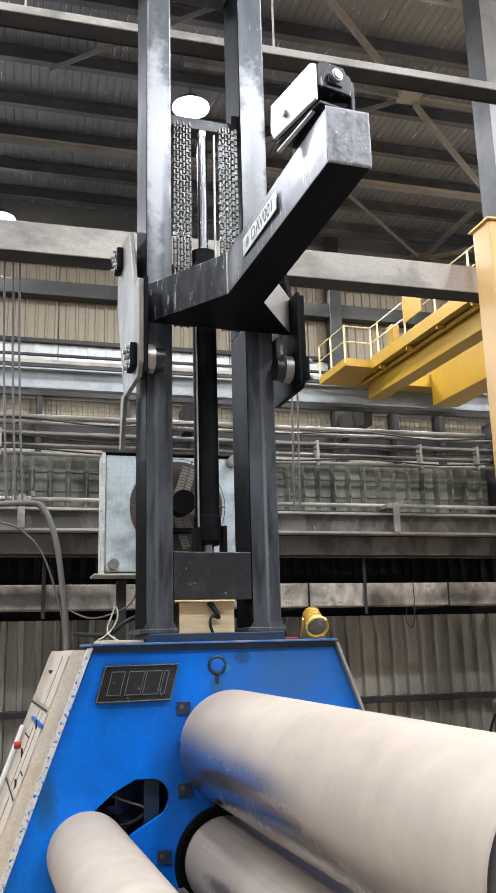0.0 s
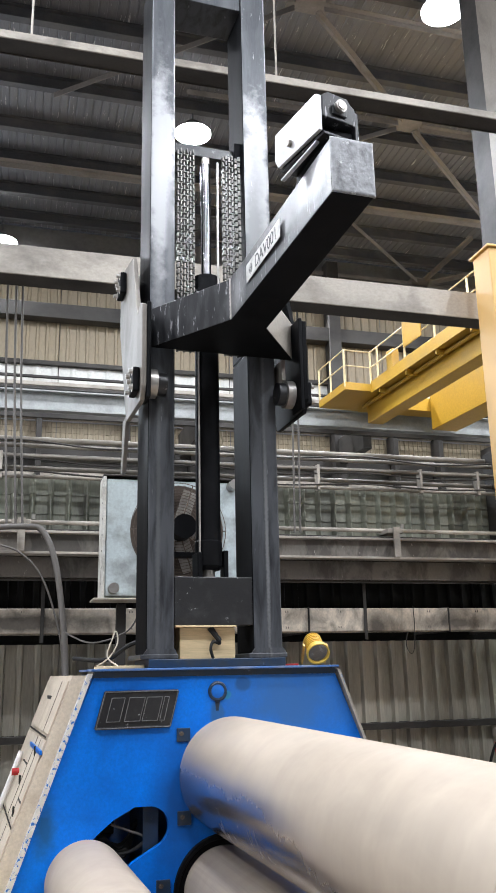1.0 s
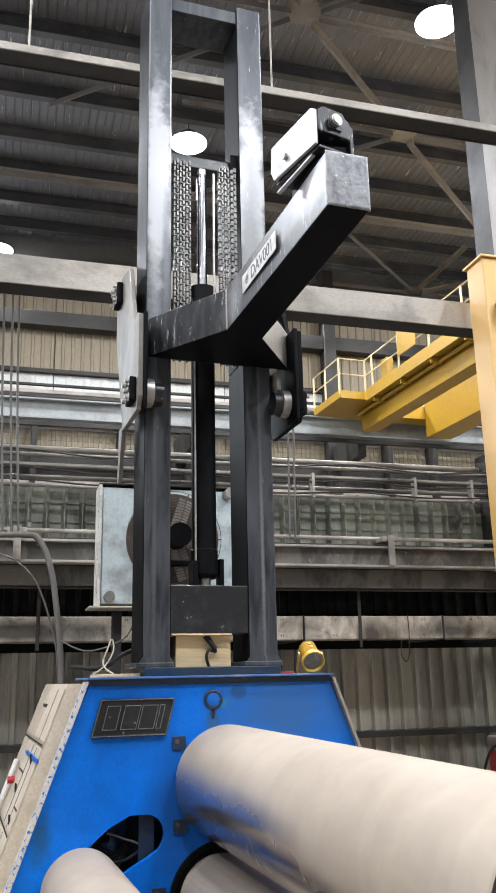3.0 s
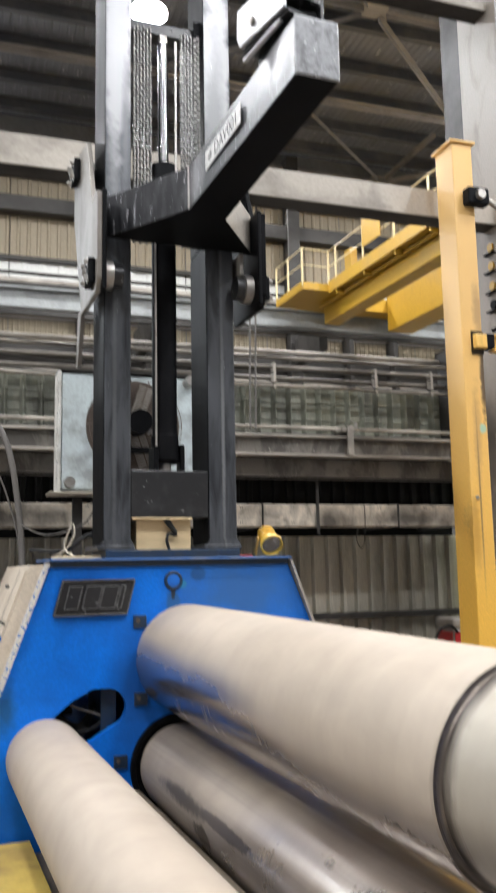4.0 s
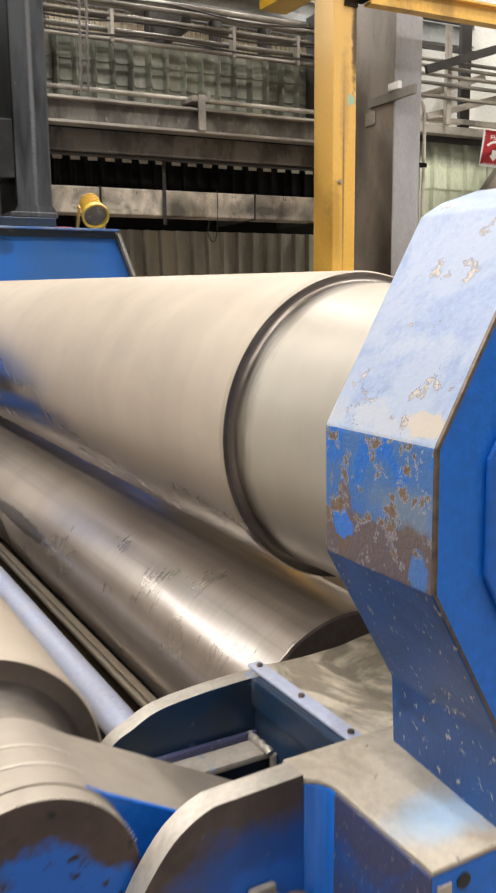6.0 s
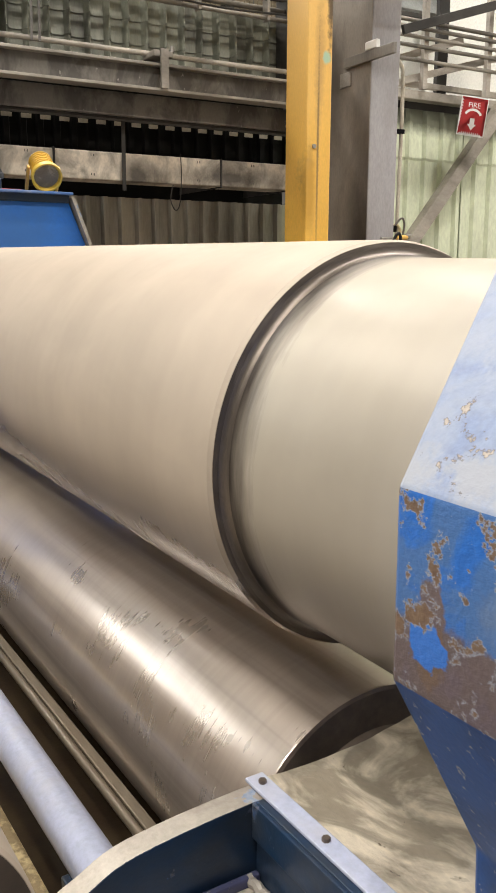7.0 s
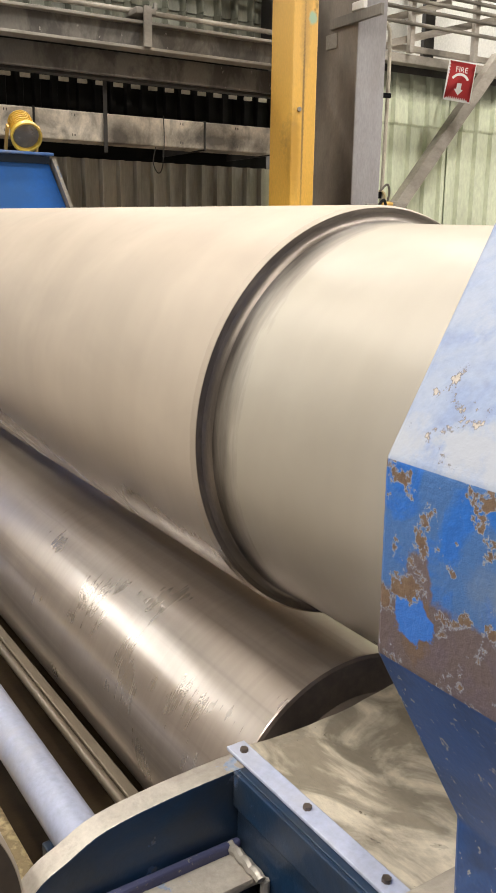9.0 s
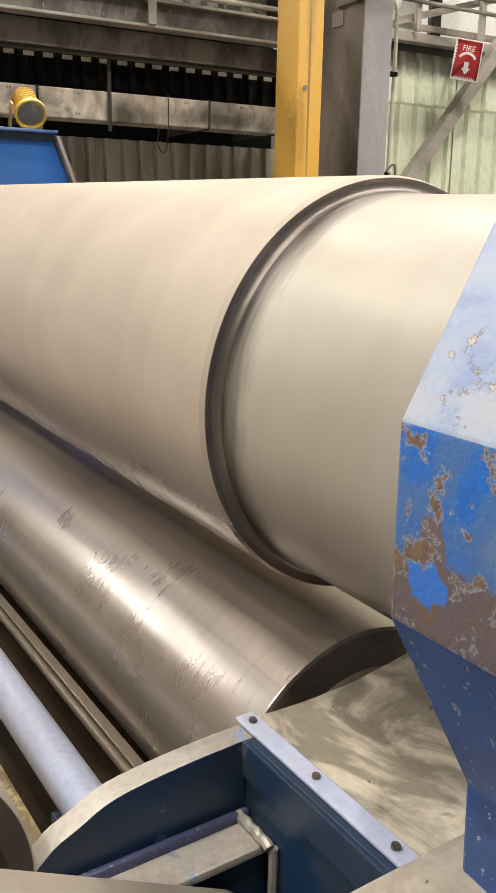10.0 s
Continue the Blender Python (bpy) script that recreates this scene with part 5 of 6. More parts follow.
part("left_edge", prism(B(), [(-0.853, 1.784), (-0.885, 1.784), (-1.535, 0.0), (-1.503, 0.0)], 0.0, 0.06), mat("chipped_blue_white_edge", (0.62, 0.60, 0.56), 0.5, dirt=(0.35, 0.33, 0.31), chips=((0.02, 0.12, 0.45), (0.03, 0.16, 0.5)), chip_amount=0.36, chip_scale=38, bump=0.4), fr, "chipped edge with bare patches")
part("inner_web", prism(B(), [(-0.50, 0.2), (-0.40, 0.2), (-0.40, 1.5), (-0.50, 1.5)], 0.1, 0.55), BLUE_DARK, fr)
for i in range(5):
    part("hose", hose(B(), [(-1.0 + 0.06 * i, 0.3, 0.45 + 0.05 * i), (-0.8, 0.2 + 0.03 * i, 0.75 + 0.03 * i), (-0.62, 0.22, 0.72 - 0.02 * i), (-0.5, 0.3, 0.85)], 0.012), RUBBER, fr, "black hydraulic hose inside the frame")
part("valve_block", box(B(), -0.78, -0.66, 0.25, 0.4, 0.78, 0.92, 0.01), BLACK, fr)
part("wire_tag", box(B(), -0.72, -0.60, 0.16, 0.19, 0.885, 0.905, m=pose(0, 0, 0, 0, 8, 0)), WOOD, fr, "light timber wedge")
part("hose", hose(B(), [(-0.70, 0.12, 0.86), (-0.60, 0.11, 0.82), (-0.50, 0.12, 0.78), (-0.42, 0.14, 0.70)], 0.008), CABLE, fr, "grey cable inside the frame")
part("hose", hose(B(), [(-0.66, 0.13, 0.68), (-0.56, 0.12, 0.70), (-0.46, 0.12, 0.78), (-0.42, 0.16, 0.92)], 0.011), RUBBER, fr, "black hydraulic hose inside the frame")
PLATE_BLACK = mat("worn_black_casting", (0.014, 0.014, 0.015), 0.34, dirt=(0.04, 0.04, 0.04), dirt_amount=0.3, scale=10, grain=60, bump=0.3, chips=((0.25, 0.25, 0.25), (0.4, 0.4, 0.4)), chip_amount=0.06, chip_scale=18)
# raised maker's plate: a slanted plate with plain blocks
pl = part("maker_plate", prism(B(), [(-0.835, 1.44), (-0.345, 1.44), (-0.29, 1.672), (-0.775, 1.672)], 0.0, 0.021, "y", 0.004), PLATE_BLACK, fr, "black cast plate with a raised rim")
rim = B()
for a, b in (((-0.83, 1.445), (-0.35, 1.445)), ((-0.35, 1.445), (-0.295, 1.667)), ((-0.295, 1.667), (-0.772, 1.667)), ((-0.772, 1.667), (-0.83, 1.445))):
    rod(rim, (a[0], 0.0, a[1]), (b[0], 0.0, b[1]), 0.008, 8)
part("rim", rim, PLATE_BLACK, pl)
# Pale rods outline the raised blocks and the rim.
EDGE_PALE = mat("pale_casting_edge", (0.20, 0.20, 0.20), 0.4, 0.3, dirt=(0.05, 0.05, 0.05), dirt_amount=0.5, scale=25, grain=60)
for k, w in ((-0.745, 0.085), (-0.63, 0.10), (-0.515, 0.10), (-0.40, 0.03)):
    shape = [(k - 0.02, 1.485), (k - 0.02 + w, 1.485), (k + 0.015 + w, 1.63), (k + 0.015, 1.63)]
    rb = part("raised_block", prism(B(), shape, -0.012, 0.002, "y", 0.003), PLATE_BLACK, pl, "plain raised block")
    bm = B()
    for a, b in zip(shape, shape[1:] + shape[:1]):
        rod(bm, (a[0], -0.011, a[1]), (b[0], -0.011, b[1]), 0.0028, 6)
    part("rubbed_edge", bm, EDGE_PALE, fr, "thin pale edge of a raised block")
bm = B()
shape = [(-0.83, 1.445), (-0.35, 1.445), (-0.295, 1.667), (-0.772, 1.667)]
for a, b in zip(shape, shape[1:] + shape[:1]):
    rod(bm, (a[0], -0.008, a[1]), (b[0], -0.008, b[1]), 0.0026, 6)
part("rubbed_edge", bm, EDGE_PALE, fr, "thin pale rim of the plate")
bm = B()
hose(bm, [(-0.02 + 0.054 * math.cos(2 * math.pi * i / 28), 0.017, 1.655 + 0.054 * math.sin(2 * math.pi * i / 28)) for i in range(29)], 0.012, 8, 1)
part("lifting_ring", bm, BLUE_DARK, fr, "dark blue ring round a plug")
part("plug", lathe(B(), [(0.0219, 0.050), (0.012, 0.046), (0.008, 0.036), (0.006, 0.01)], 28, -0.02, 1.655), BLUE, fr, "bright blue plug")
part("drip_stain", prism(B(), [(-0.032, 1.53), (-0.012, 1.53), (-0.004, 1.595), (-0.036, 1.595)], 0.0205, 0.0219), BLUE_DARK, fr, "dark oil run below the plug")
for px, pz in ((-0.27, 1.395), (-0.265, 0.89), (-0.40, 0.50)):
    tb = part("stop_tab", box(B(), px - 0.03, px + 0.06, 0.008, 0.021, pz - 0.05, pz + 0.035, 0.004), BLUE_DARK, fr, "dark steel tab")
    bm = B()
    bolt(bm, (px, 0.0078, pz), (0, -1, 0), 0.009, 0.006)
    part("bolt", bm, BOLT_BROWN, tb)
part("bore_ring", lathe(B(), [(0.02, 0.30), (0.0, 0.31), (0.0, 0.335), (0.021, 0.34)], 64, 0.02, 0.44), BLACK, fr, "black bore behind the bottom roll")

# beige side cover along the frame's sloping flank
cover = thing("side_cover", "beige painted side cover with latches and stains", "machine cover", m=MACH)
part("body", prism(B(), [(-0.888, 1.775), (-1.53, 0.0), (-1.62, 0.0), (-0.975, 1.775)], 0.061, 1.6), BEIGE, cover)


def on_slope(h, y, off=0.0):
    k = (1.775 - h) / 1.775
    return Vector((-0.977 - 0.645 * k - off, y, h))


for h0, h1, y0, y1 in ((1.42, 1.74, 0.10, 1.5), (0.9, 1.38, 0.10, 0.6), (0.9, 1.38, 0.63, 1.5), (0.2, 0.86, 0.10, 0.8), (0.2, 0.86, 0.83, 1.5)):
    bm = B()
    vs = [bm.verts.new(on_slope(h, y, o)) for o in (0.001, 0.010) for h, y in ((h0, y0), (h1, y0), (h1, y1), (h0, y1))]
    for f_ in ((0, 1, 2, 3), (7, 6, 5, 4), (0, 4, 5, 1), (1, 5, 6, 2), (2, 6, 7, 3), (3, 7, 4, 0)):
        bm.faces.new([vs[i] for i in f_])
    part("panel", bm, BEIGE, cover)
SEAM = mat("dark_panel_gap", (0.03, 0.026, 0.022), 0.7, gloss=0.2, grain=60)


def seam(h0, y0, h1, y1, w=0.006):
    """A dark gap between two cover panels, as a thin strip on the slope."""
    a, b = on_slope(h0, y0, 0.011), on_slope(h1, y1, 0.011)
    side = (b - a).cross(Vector((-0.94, 0.0, 0.34))).normalized() * w
    lift = Vector((-0.0015, 0.0, 0.0005))
    bm = B()
    vs = [bm.verts.new(p + o) for o in (Vector((0, 0, 0)), lift) for p in (a - side, b - side, b + side, a + side)]
    for f_ in ((0, 1, 2, 3), (7, 6, 5, 4), (0, 4, 5, 1), (1, 5, 6, 2), (2, 6, 7, 3), (3, 7, 4, 0)):
        bm.faces.new([vs[i] for i in f_])
    return part("panel_gap", bm, SEAM, cover, "dark gap between panels")


for h0, y0, h1, y1 in ((1.40, 0.10, 1.40, 1.5), (0.88, 0.10, 0.88, 1.5), (1.38, 0.36, 0.90, 0.36), (1.38, 0.615, 0.90, 0.615), (0.86, 0.45, 0.2, 0.45), (1.74, 0.42, 1.42, 0.42), (1.20, 0.62, 1.20, 1.0), (1.02, 0.12, 1.02, 0.36)):
    seam(h0, y0, h1, y1)
for h, y in ((1.30, 0.40), (1.10, 0.66), (0.95, 0.30), (0.70, 0.50)):
    part("latch", box(B(), -0.012, 0.0, -0.02, 0.02, -0.03, 0.03, 0.004, m=Matrix.Translation(on_slope(h, y, 0.011))), SEAM, cover, "small dark latch")
part("blue_strap", prism(B(), [(0.06, 1.30), (0.9, 1.30), (0.9, 1.325), (0.06, 1.325)], -1.165, -1.15, "x"), BLUE, cover, "blue strap")
part("red_knob", rod(B(), on_slope(1.12, 1.0, 0.01), on_slope(1.12, 1.0, 0.06), 0.025, 12), RED, cover, "red knob")
part("pipe", rod(B(), on_slope(1.25, 1.1, 0.04), on_slope(0.2, 1.1, 0.04), 0.02, 10), WHITE, cover, "white pipe")
part("warning_marks", prism(B(), [(0.75, 1.60), (1.0, 1.60), (1.0, 1.64), (0.75, 1.64)], -1.045, -1.03, "x"), INK, cover, "small dark printed bars")

# on top of the frame
solo("plinth", box(B(), -0.49, 0.47, 0.01, 0.5, 1.812, 1.868, 0.005), BLUE_DARK, "dark blue steel plinth plate on the end frame", "plinth", m=MACH)
blk = thing("timber_block", "light plywood block under the column crossbar", "timber block", m=MACH)
part("block", box(B(), -0.255, 0.14, 0.12, 0.32, 1.868, 2.077, 0.004), WOOD, blk)
bm = B()
hose(bm, [(-0.03, 0.10, 2.075), (-0.0, 0.08, 2.02), (0.02, 0.09, 1.97), (-0.03, 0.08, 1.98), (-0.05, 0.07, 1.93), (-0.03, 0.08, 1.87)], 0.011)
hose(bm, [(-0.05, 0.10, 2.075), (0.0, 0.085, 2.01), (0.02, 0.08, 1.985)], 0.018)
part("cable", bm, RUBBER, blk, "black cable over the block")
# Thin pale sheet added in place of light on the crossbar's underside.
solo("board", box(B(), -0.30, 0.13, 0.05, 0.34, 2.078, 2.089, 0.002), WOOD, "pale strip added for the crossbar's lit underside", "board", m=MACH)
solo("cable", hose(B(), [(-0.62, 0.45, 1.834), (-0.68, 0.55, 1.90), (-0.64, 0.6, 2.02), (-0.61, 0.62, 2.08), (-0.60, 0.6, 2.0), (-0.66, 0.55, 1.90), (-0.76, 0.5, 1.834)], 0.006), RAIL_TAN, "tan cable looped up from the end frame", "cable", m=MACH)
solo("board", box(B(), -0.78, -0.50, 0.1, 0.5, 1.813, 1.832, 0.003), WOOD, "thin light board lying on the end frame", "board", m=MACH)
solo("red_strap", box(B(), 0.48, 0.60, 0.1, 0.14, 1.813, 1.826, 0.004), RED, "red strap lying on the end frame", "strap", m=MACH)
LAMP_YELLOW = mat("lemon_yellow_paint", (0.80, 0.53, 0.07), 0.42, dirt=(0.55, 0.36, 0.10), dirt_amount=0.4, scale=12, grain=60)
fl = thing("flood_lamp", "yellow caged flood lamp on the end frame", "flood lamp", m=MACH @ pose(0.745, 0.14, 1.94, 33, 0, -6) @ Matrix.Diagonal((0.86, 0.86, 0.86, 1)))
part("housing", lathe(B(), [(0.12, 0.0), (0.118, 0.05), (0.10, 0.062), (-0.03, 0.068), (-0.07, 0.092), (-0.075, 0.07)], 32), LAMP_YELLOW, fl)
part("lens", rod(B(), (0, -0.0905, 0), (0, -0.089, 0), 0.078, 28), mat("dusty_lamp_glass", (0.22, 0.17, 0.10), 0.25, 0.1, dirt=(0.4, 0.34, 0.22), dirt_amount=0.4, scale=14), fl, "dusty glass lens")
part("bezel", lathe(B(), [(-0.07, 0.07), (-0.07, 0.095), (-0.112, 0.098), (-0.112, 0.088), (-0.086, 0.078)], 32), LAMP_YELLOW, fl, "yellow front ring")
for i in range(6):
    part("fin", lathe(B(), [(-0.022 + 0.023 * i, 0.06), (-0.021 + 0.023 * i, 0.076), (-0.015 + 0.023 * i, 0.076), (-0.014 + 0.023 * i, 0.06)], 28), LAMP_YELLOW, fl)
part("bracket", box(B(), -0.105, -0.09, -0.02, 0.02, -0.15, 0.02, 0.003), YELLOW, fl)
part("bracket", box(B(), 0.09, 0.105, -0.02, 0.02, -0.15, 0.02, 0.003), YELLOW, fl)

# ---- lifting column ----
col = thing("lift_column", "tall black steel lifting column on the end frame", "lift column", m=MACH)
# Side faces of the uprights are painted black to stand for their shade.
for x0, x1 in ((-0.50, -0.307), (0.255, 0.468)):
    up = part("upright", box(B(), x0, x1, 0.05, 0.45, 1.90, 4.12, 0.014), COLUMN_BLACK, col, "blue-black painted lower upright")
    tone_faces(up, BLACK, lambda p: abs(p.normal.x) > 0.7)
    up = part("upright", box(B(), x0, x1, 0.05, 0.45, 4.121, 7.365, 0.014), COLUMN_STEEL, col, "dark upper upright, pale bands from rubbing and lamp sheen")
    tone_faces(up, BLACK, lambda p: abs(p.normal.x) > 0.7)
    part("base_plate", box(B(), x0 - 0.045, x1 + 0.02, 0.02, 0.48, 1.868, 1.90, 0.006), COLUMN_BLACK, col)
    part("weld_foot", prism(B(), [(x0 - 0.022, 1.9005), (x1 + 0.015, 1.9005), (x1 - 0.004, 1.935), (x0 + 0.004, 1.935)], 0.028, 0.0495), COLUMN_BLACK, col, "welded foot of the upright")
part("crossbar", box(B(), -0.307, 0.255, 0.06, 0.30, 2.09, 2.42, 0.006), PLATE_BLACK, col)
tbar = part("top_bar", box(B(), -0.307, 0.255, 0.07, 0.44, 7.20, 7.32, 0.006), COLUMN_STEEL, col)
# Underside of the bar darkened in paint as a shaded face.
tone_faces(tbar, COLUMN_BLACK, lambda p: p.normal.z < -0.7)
part("cross_head", box(B(), -0.30, 0.25, 0.18, 0.32, 5.81, 5.91, 0.006), PLATE_BLACK, col)
part("sheave_block", box(B(), 0.20, 0.30, 0.12, 0.34, 5.75, 5.95, 0.01), BLACK, col)
part("cylinder", lathe(B(), [(2.48, 0.08), (2.51, 0.098), (2.68, 0.098), (2.69, 0.090), (4.60, 0.090), (4.61, 0.108), (4.74, 0.108), (4.75, 0.06)], 32), BLACK, col, "black hydraulic cylinder", m=pose(-0.025, 0.2, 0, 90, 0, 0) @ Matrix.Diagonal((1, 1, -1, 1)))
part("rod", rod(B(), (-0.025, 0.2, 4.7), (-0.025, 0.2, 5.75), 0.04, 24), CHROME, col, "chromed piston rod")
part("rod_eye", box(B(), -0.055, 0.005, 0.17, 0.23, 5.73, 5.81, 0.01), STEEL, col)
part("cylinder_bracket", box(B(), -0.12, 0.11, 0.10, 0.34, 4.56, 4.62, 0.006), BLACK, col)
part("cylinder_foot", box(B(), -0.125, -0.09, 0.12, 0.28, 2.42, 2.60, 0.006), BLACK, col)
part("cylinder_clevis", rod(B(), (-0.025, 0.2, 2.42), (-0.025, 0.2, 2.54), 0.045, 20), STEEL, col, "bare steel clevis")
part("side_lug", box(B(), 0.075, 0.11, 0.15, 0.25, 2.42, 2.62, 0.006), BLACK, col)
part("oil_pipe", hose(B(), [(0.06, 0.14, 5.75), (0.055, 0.13, 5.4), (0.05, 0.12, 5.0), (0.05, 0.12, 4.2)], 0.010), STEEL, col)
part("oil_pipe", hose(B(), [(-0.11, 0.13, 4.3), (-0.11, 0.12, 3.4), (-0.11, 0.12, 2.6)], 0.008), STEEL, col)
for cx in (-0.205, 0.165, 0.245):
    chain = B()
    z = 4.1
    k = 0
    cols_ = (-0.05, 0.0, 0.05) if cx != 0.245 else (-0.02,)
    while z < 5.80:
        for u_ in cols_:
            box(chain, cx + u_ - 0.019, cx + u_ - 0.007, 0.115, 0.155, z, z + 0.038)
            box(chain, cx + u_ + 0.007, cx + u_ + 0.019, 0.115, 0.155, z + 0.019, z + 0.057)
        rod(chain, (cx + cols_[0] - 0.022, 0.135, z + 0.01), (cx + cols_[-1] + 0.022, 0.135, z + 0.01), 0.009, 6)
        z += 0.052
    part("chain", chain, CHAIN, col, "oiled multi-strand lifting chain")

# ---- carriage and arm ----
AZ = 0.44
arm = thing("support_arm", "black cranked support arm on a lifting carriage", "support arm", m=MACH @ pose(0, 0, AZ))
ab = part("body", prism(B(), [(-0.50, -0.01), (-0.085, -0.64), (-0.063, -2.29), (0.165, -2.29), (0.195, -0.56), (0.60, -0.01)], 3.61, 3.91, "z", 0.006), BLACK_WORN_GLARE, arm)
# Underside in plain black without chips, right crank face in grey.
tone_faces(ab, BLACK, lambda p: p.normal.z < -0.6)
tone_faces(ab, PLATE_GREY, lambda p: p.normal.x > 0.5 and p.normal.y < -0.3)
bm = B()
hose(bm, [(-0.085 - 0.003 * (k % 2), -0.642, 3.615 + 0.0145 * k) for k in range(21)], 0.008, 8, 2)
part("weld_seam", bm, STEEL, arm, "rough weld down the crank corner")
bm = B()
nx, nz = 28, 36
front_ = [[bm.verts.new((-0.067 + 0.236 * i / nx, -2.304 - (0.002 * noise.noise((i * 0.9, k * 0.8, 7.0)) + 0.002 * noise.noise((i * 2.3, k * 2.2, 2.0)) if 0 < i < nx and 0 < k < nz else -0.004), 3.605 + 0.31 * k / nz)) for k in range(nz + 1)] for i in range(nx + 1)]
for i in range(nx):
    for k in range(nz):
        bm.faces.new((front_[i][k], front_[i + 1][k], front_[i + 1][k + 1], front_[i][k + 1]))
ep = part("end_plate", bm, mat("battered_bare_plate", (0.30, 0.305, 0.315), 0.46, 0.25, dirt=(0.07, 0.07, 0.075), dirt_amount=0.42, scale=16, grain=40, bump=0.5, chips=((0.45, 0.45, 0.46), (0.6, 0.6, 0.6)), chip_amount=0.10, chip_scale=24), arm, "battered bare metal end plate")
so = ep.modifiers.new("thickness", "SOLIDIFY")
so.thickness, so.offset = 0.012, -1.0
for sx, xa in ((-1, -0.60), (1, 0.60)):
    t0, t1 = (xa, xa + 0.035) if sx < 0 else (xa, xa + 0.035)
    sp = part("side_plate", prism(B(), [(-0.14, 3.16), (-0.20, 3.25), (-0.20, 3.86), (-0.12, 3.90), (0.0, 3.86), (0.22, 4.42), (0.55, 4.48), (0.75, 4.40), (0.75, 4.0), (0.40, 3.16)], t0, t1, "x", 0.006), PLATE_SHADED if sx < 0 else BLACK, arm, "grey steel side plate" if sx < 0 else "black side plate")
    part("front_flange", box(B(), t0 + (0.036 if sx < 0 else -0.03), t1 + (0.03 if sx < 0 else -0.036), -0.21, -0.02, 3.17, 3.88, 0.008), BLACK, arm)
    for py, pz in ((-0.05, 3.32), (0.56, 4.33)):
        ro = part("roller", rod(B(), (xa + (0.04 if sx < 0 else -0.005), py, pz), (xa + (0.20 if sx < 0 else -0.16), py, pz), 0.085, 28), PLATE_BLACK, arm, "dark steel guide roller")
        xr = xa + (0.10 if sx < 0 else -0.07)
        part("tread", lathe(B(), [(-0.035, 0.086), (-0.03, 0.104), (0.03, 0.104), (0.035, 0.086)], 36), STEEL, ro, "rubbed bright tread", m=pose(xr, py, pz, 0, 0, 90))
        hub = part("hub", box(B(), xa - 0.05 if sx < 0 else t1, xa if sx < 0 else t1 + 0.05, py - 0.09, py + 0.09, pz - 0.09, pz + 0.09, 0.012), BLACK, arm, "black bearing flange")
        for a_, b_ in ((-0.06, -0.06), (0.06, -0.06), (-0.06, 0.06), (0.06, 0.06), (0, 0)):
            part("bolt", bolt(B(), (xa - 0.05 if sx < 0 else t1 + 0.05, py + a_, pz + b_), (sx, 0, 0), 0.018, 0.025), STEEL, hub)
part("gusset", prism(B(), [(-0.01, 3.61), (0.3, 3.61), (0.3, 3.4), (0.12, 3.3), (-0.01, 3.45)], 0.50, 0.53, "x"), PLATE_GREY, arm)
part("strut", prism(B(), [(0.40, 3.20), (0.54, 3.20), (0.60, 2.80), (0.53, 2.80)], -0.60, -0.57, "x"), PLATE_SHADED, arm, "thin grey strut below the side plate")
HM = pose(0.035, -2.2, 4.0, 0, 0, 12)
CHEEK = mat("bright_worn_plate", (0.55, 0.55, 0.56), 0.35, 0.5, dirt=(0.3, 0.3, 0.3), dirt_amount=0.35, scale=8)
part("rest_block", prism(B(), [(-0.104, 0.085), (0.104, 0.085), (0.112, 0.165), (0.10, 0.195), (0.078, 0.205), (0.062, 0.236), (-0.066, 0.24), (-0.098, 0.215), (-0.104, 0.20)], -0.004, 0.11, "y", 0.005), BLACK_WORN_GLARE, arm, "black pivoting rest block", m=HM)
part("recess", box(B(), -0.104, 0.104, 0.07, 0.38, -0.005, 0.084, 0.003), BLACK, arm, "dark recess under the rest block", m=HM)
part("lip", box(B(), -0.104, 0.06, -0.01, 0.40, -0.022, -0.006, 0.003), PLATE_BLACK, arm, "thin steel lip", m=HM)
part("cheek", prism(B(), [(0.0, 0.0), (0.0, 0.205), (0.03, 0.225), (0.42, 0.215), (0.43, 0.06), (0.40, 0.0)], -0.125, -0.105, "x", 0.003), CHEEK, arm, "bright worn cheek plate", m=HM)
part("cheek", prism(B(), [(0.0, -0.03), (0.0, 0.17), (0.03, 0.20), (0.42, 0.20), (0.42, -0.03)], 0.105, 0.128, "x", 0.004), BLACK_WORN_GLARE, arm, m=HM)
part("bolt_base", box(B(), -0.045, 0.045, -0.014, -0.0045, 0.112, 0.165, 0.004), BLACK_WORN_GLARE, arm, m=HM)
bm = B()
rod(bm, (0.0, -0.0142, 0.160), (0.0, -0.034, 0.160), 0.034, 18)
rod(bm, (0.0, -0.0342, 0.160), (0.0, -0.040, 0.160), 0.026, 6)
part("bolt", bm, STEEL, arm, "round bare bolt head", m=HM)
bm = B()
rod(bm, (-0.1255, 0.27, 0.075), (-0.145, 0.27, 0.075), 0.020, 6)
part("bolt", bm, STEEL, arm, m=HM)
part("flap", prism(B(), [(0.06, -0.035), (0.40, -0.075), (0.40, -0.062), (0.06, -0.022)], -0.108, -0.085, "x", 0.002), CHEEK, arm, "thin bright flap under the cheek", m=HM)
part("wedge", prism(B(), [(-2.22, 3.911), (-1.8, 3.911), (-1.8, 3.985), (-2.15, 3.96)], -0.05, 0.12, "x"), BLACK, arm, "black wedge under the rest")
part("pivot_lug", box(B(), -0.02, 0.13, -2.16, -2.02, 3.911, 4.06, 0.01), BLACK, arm)
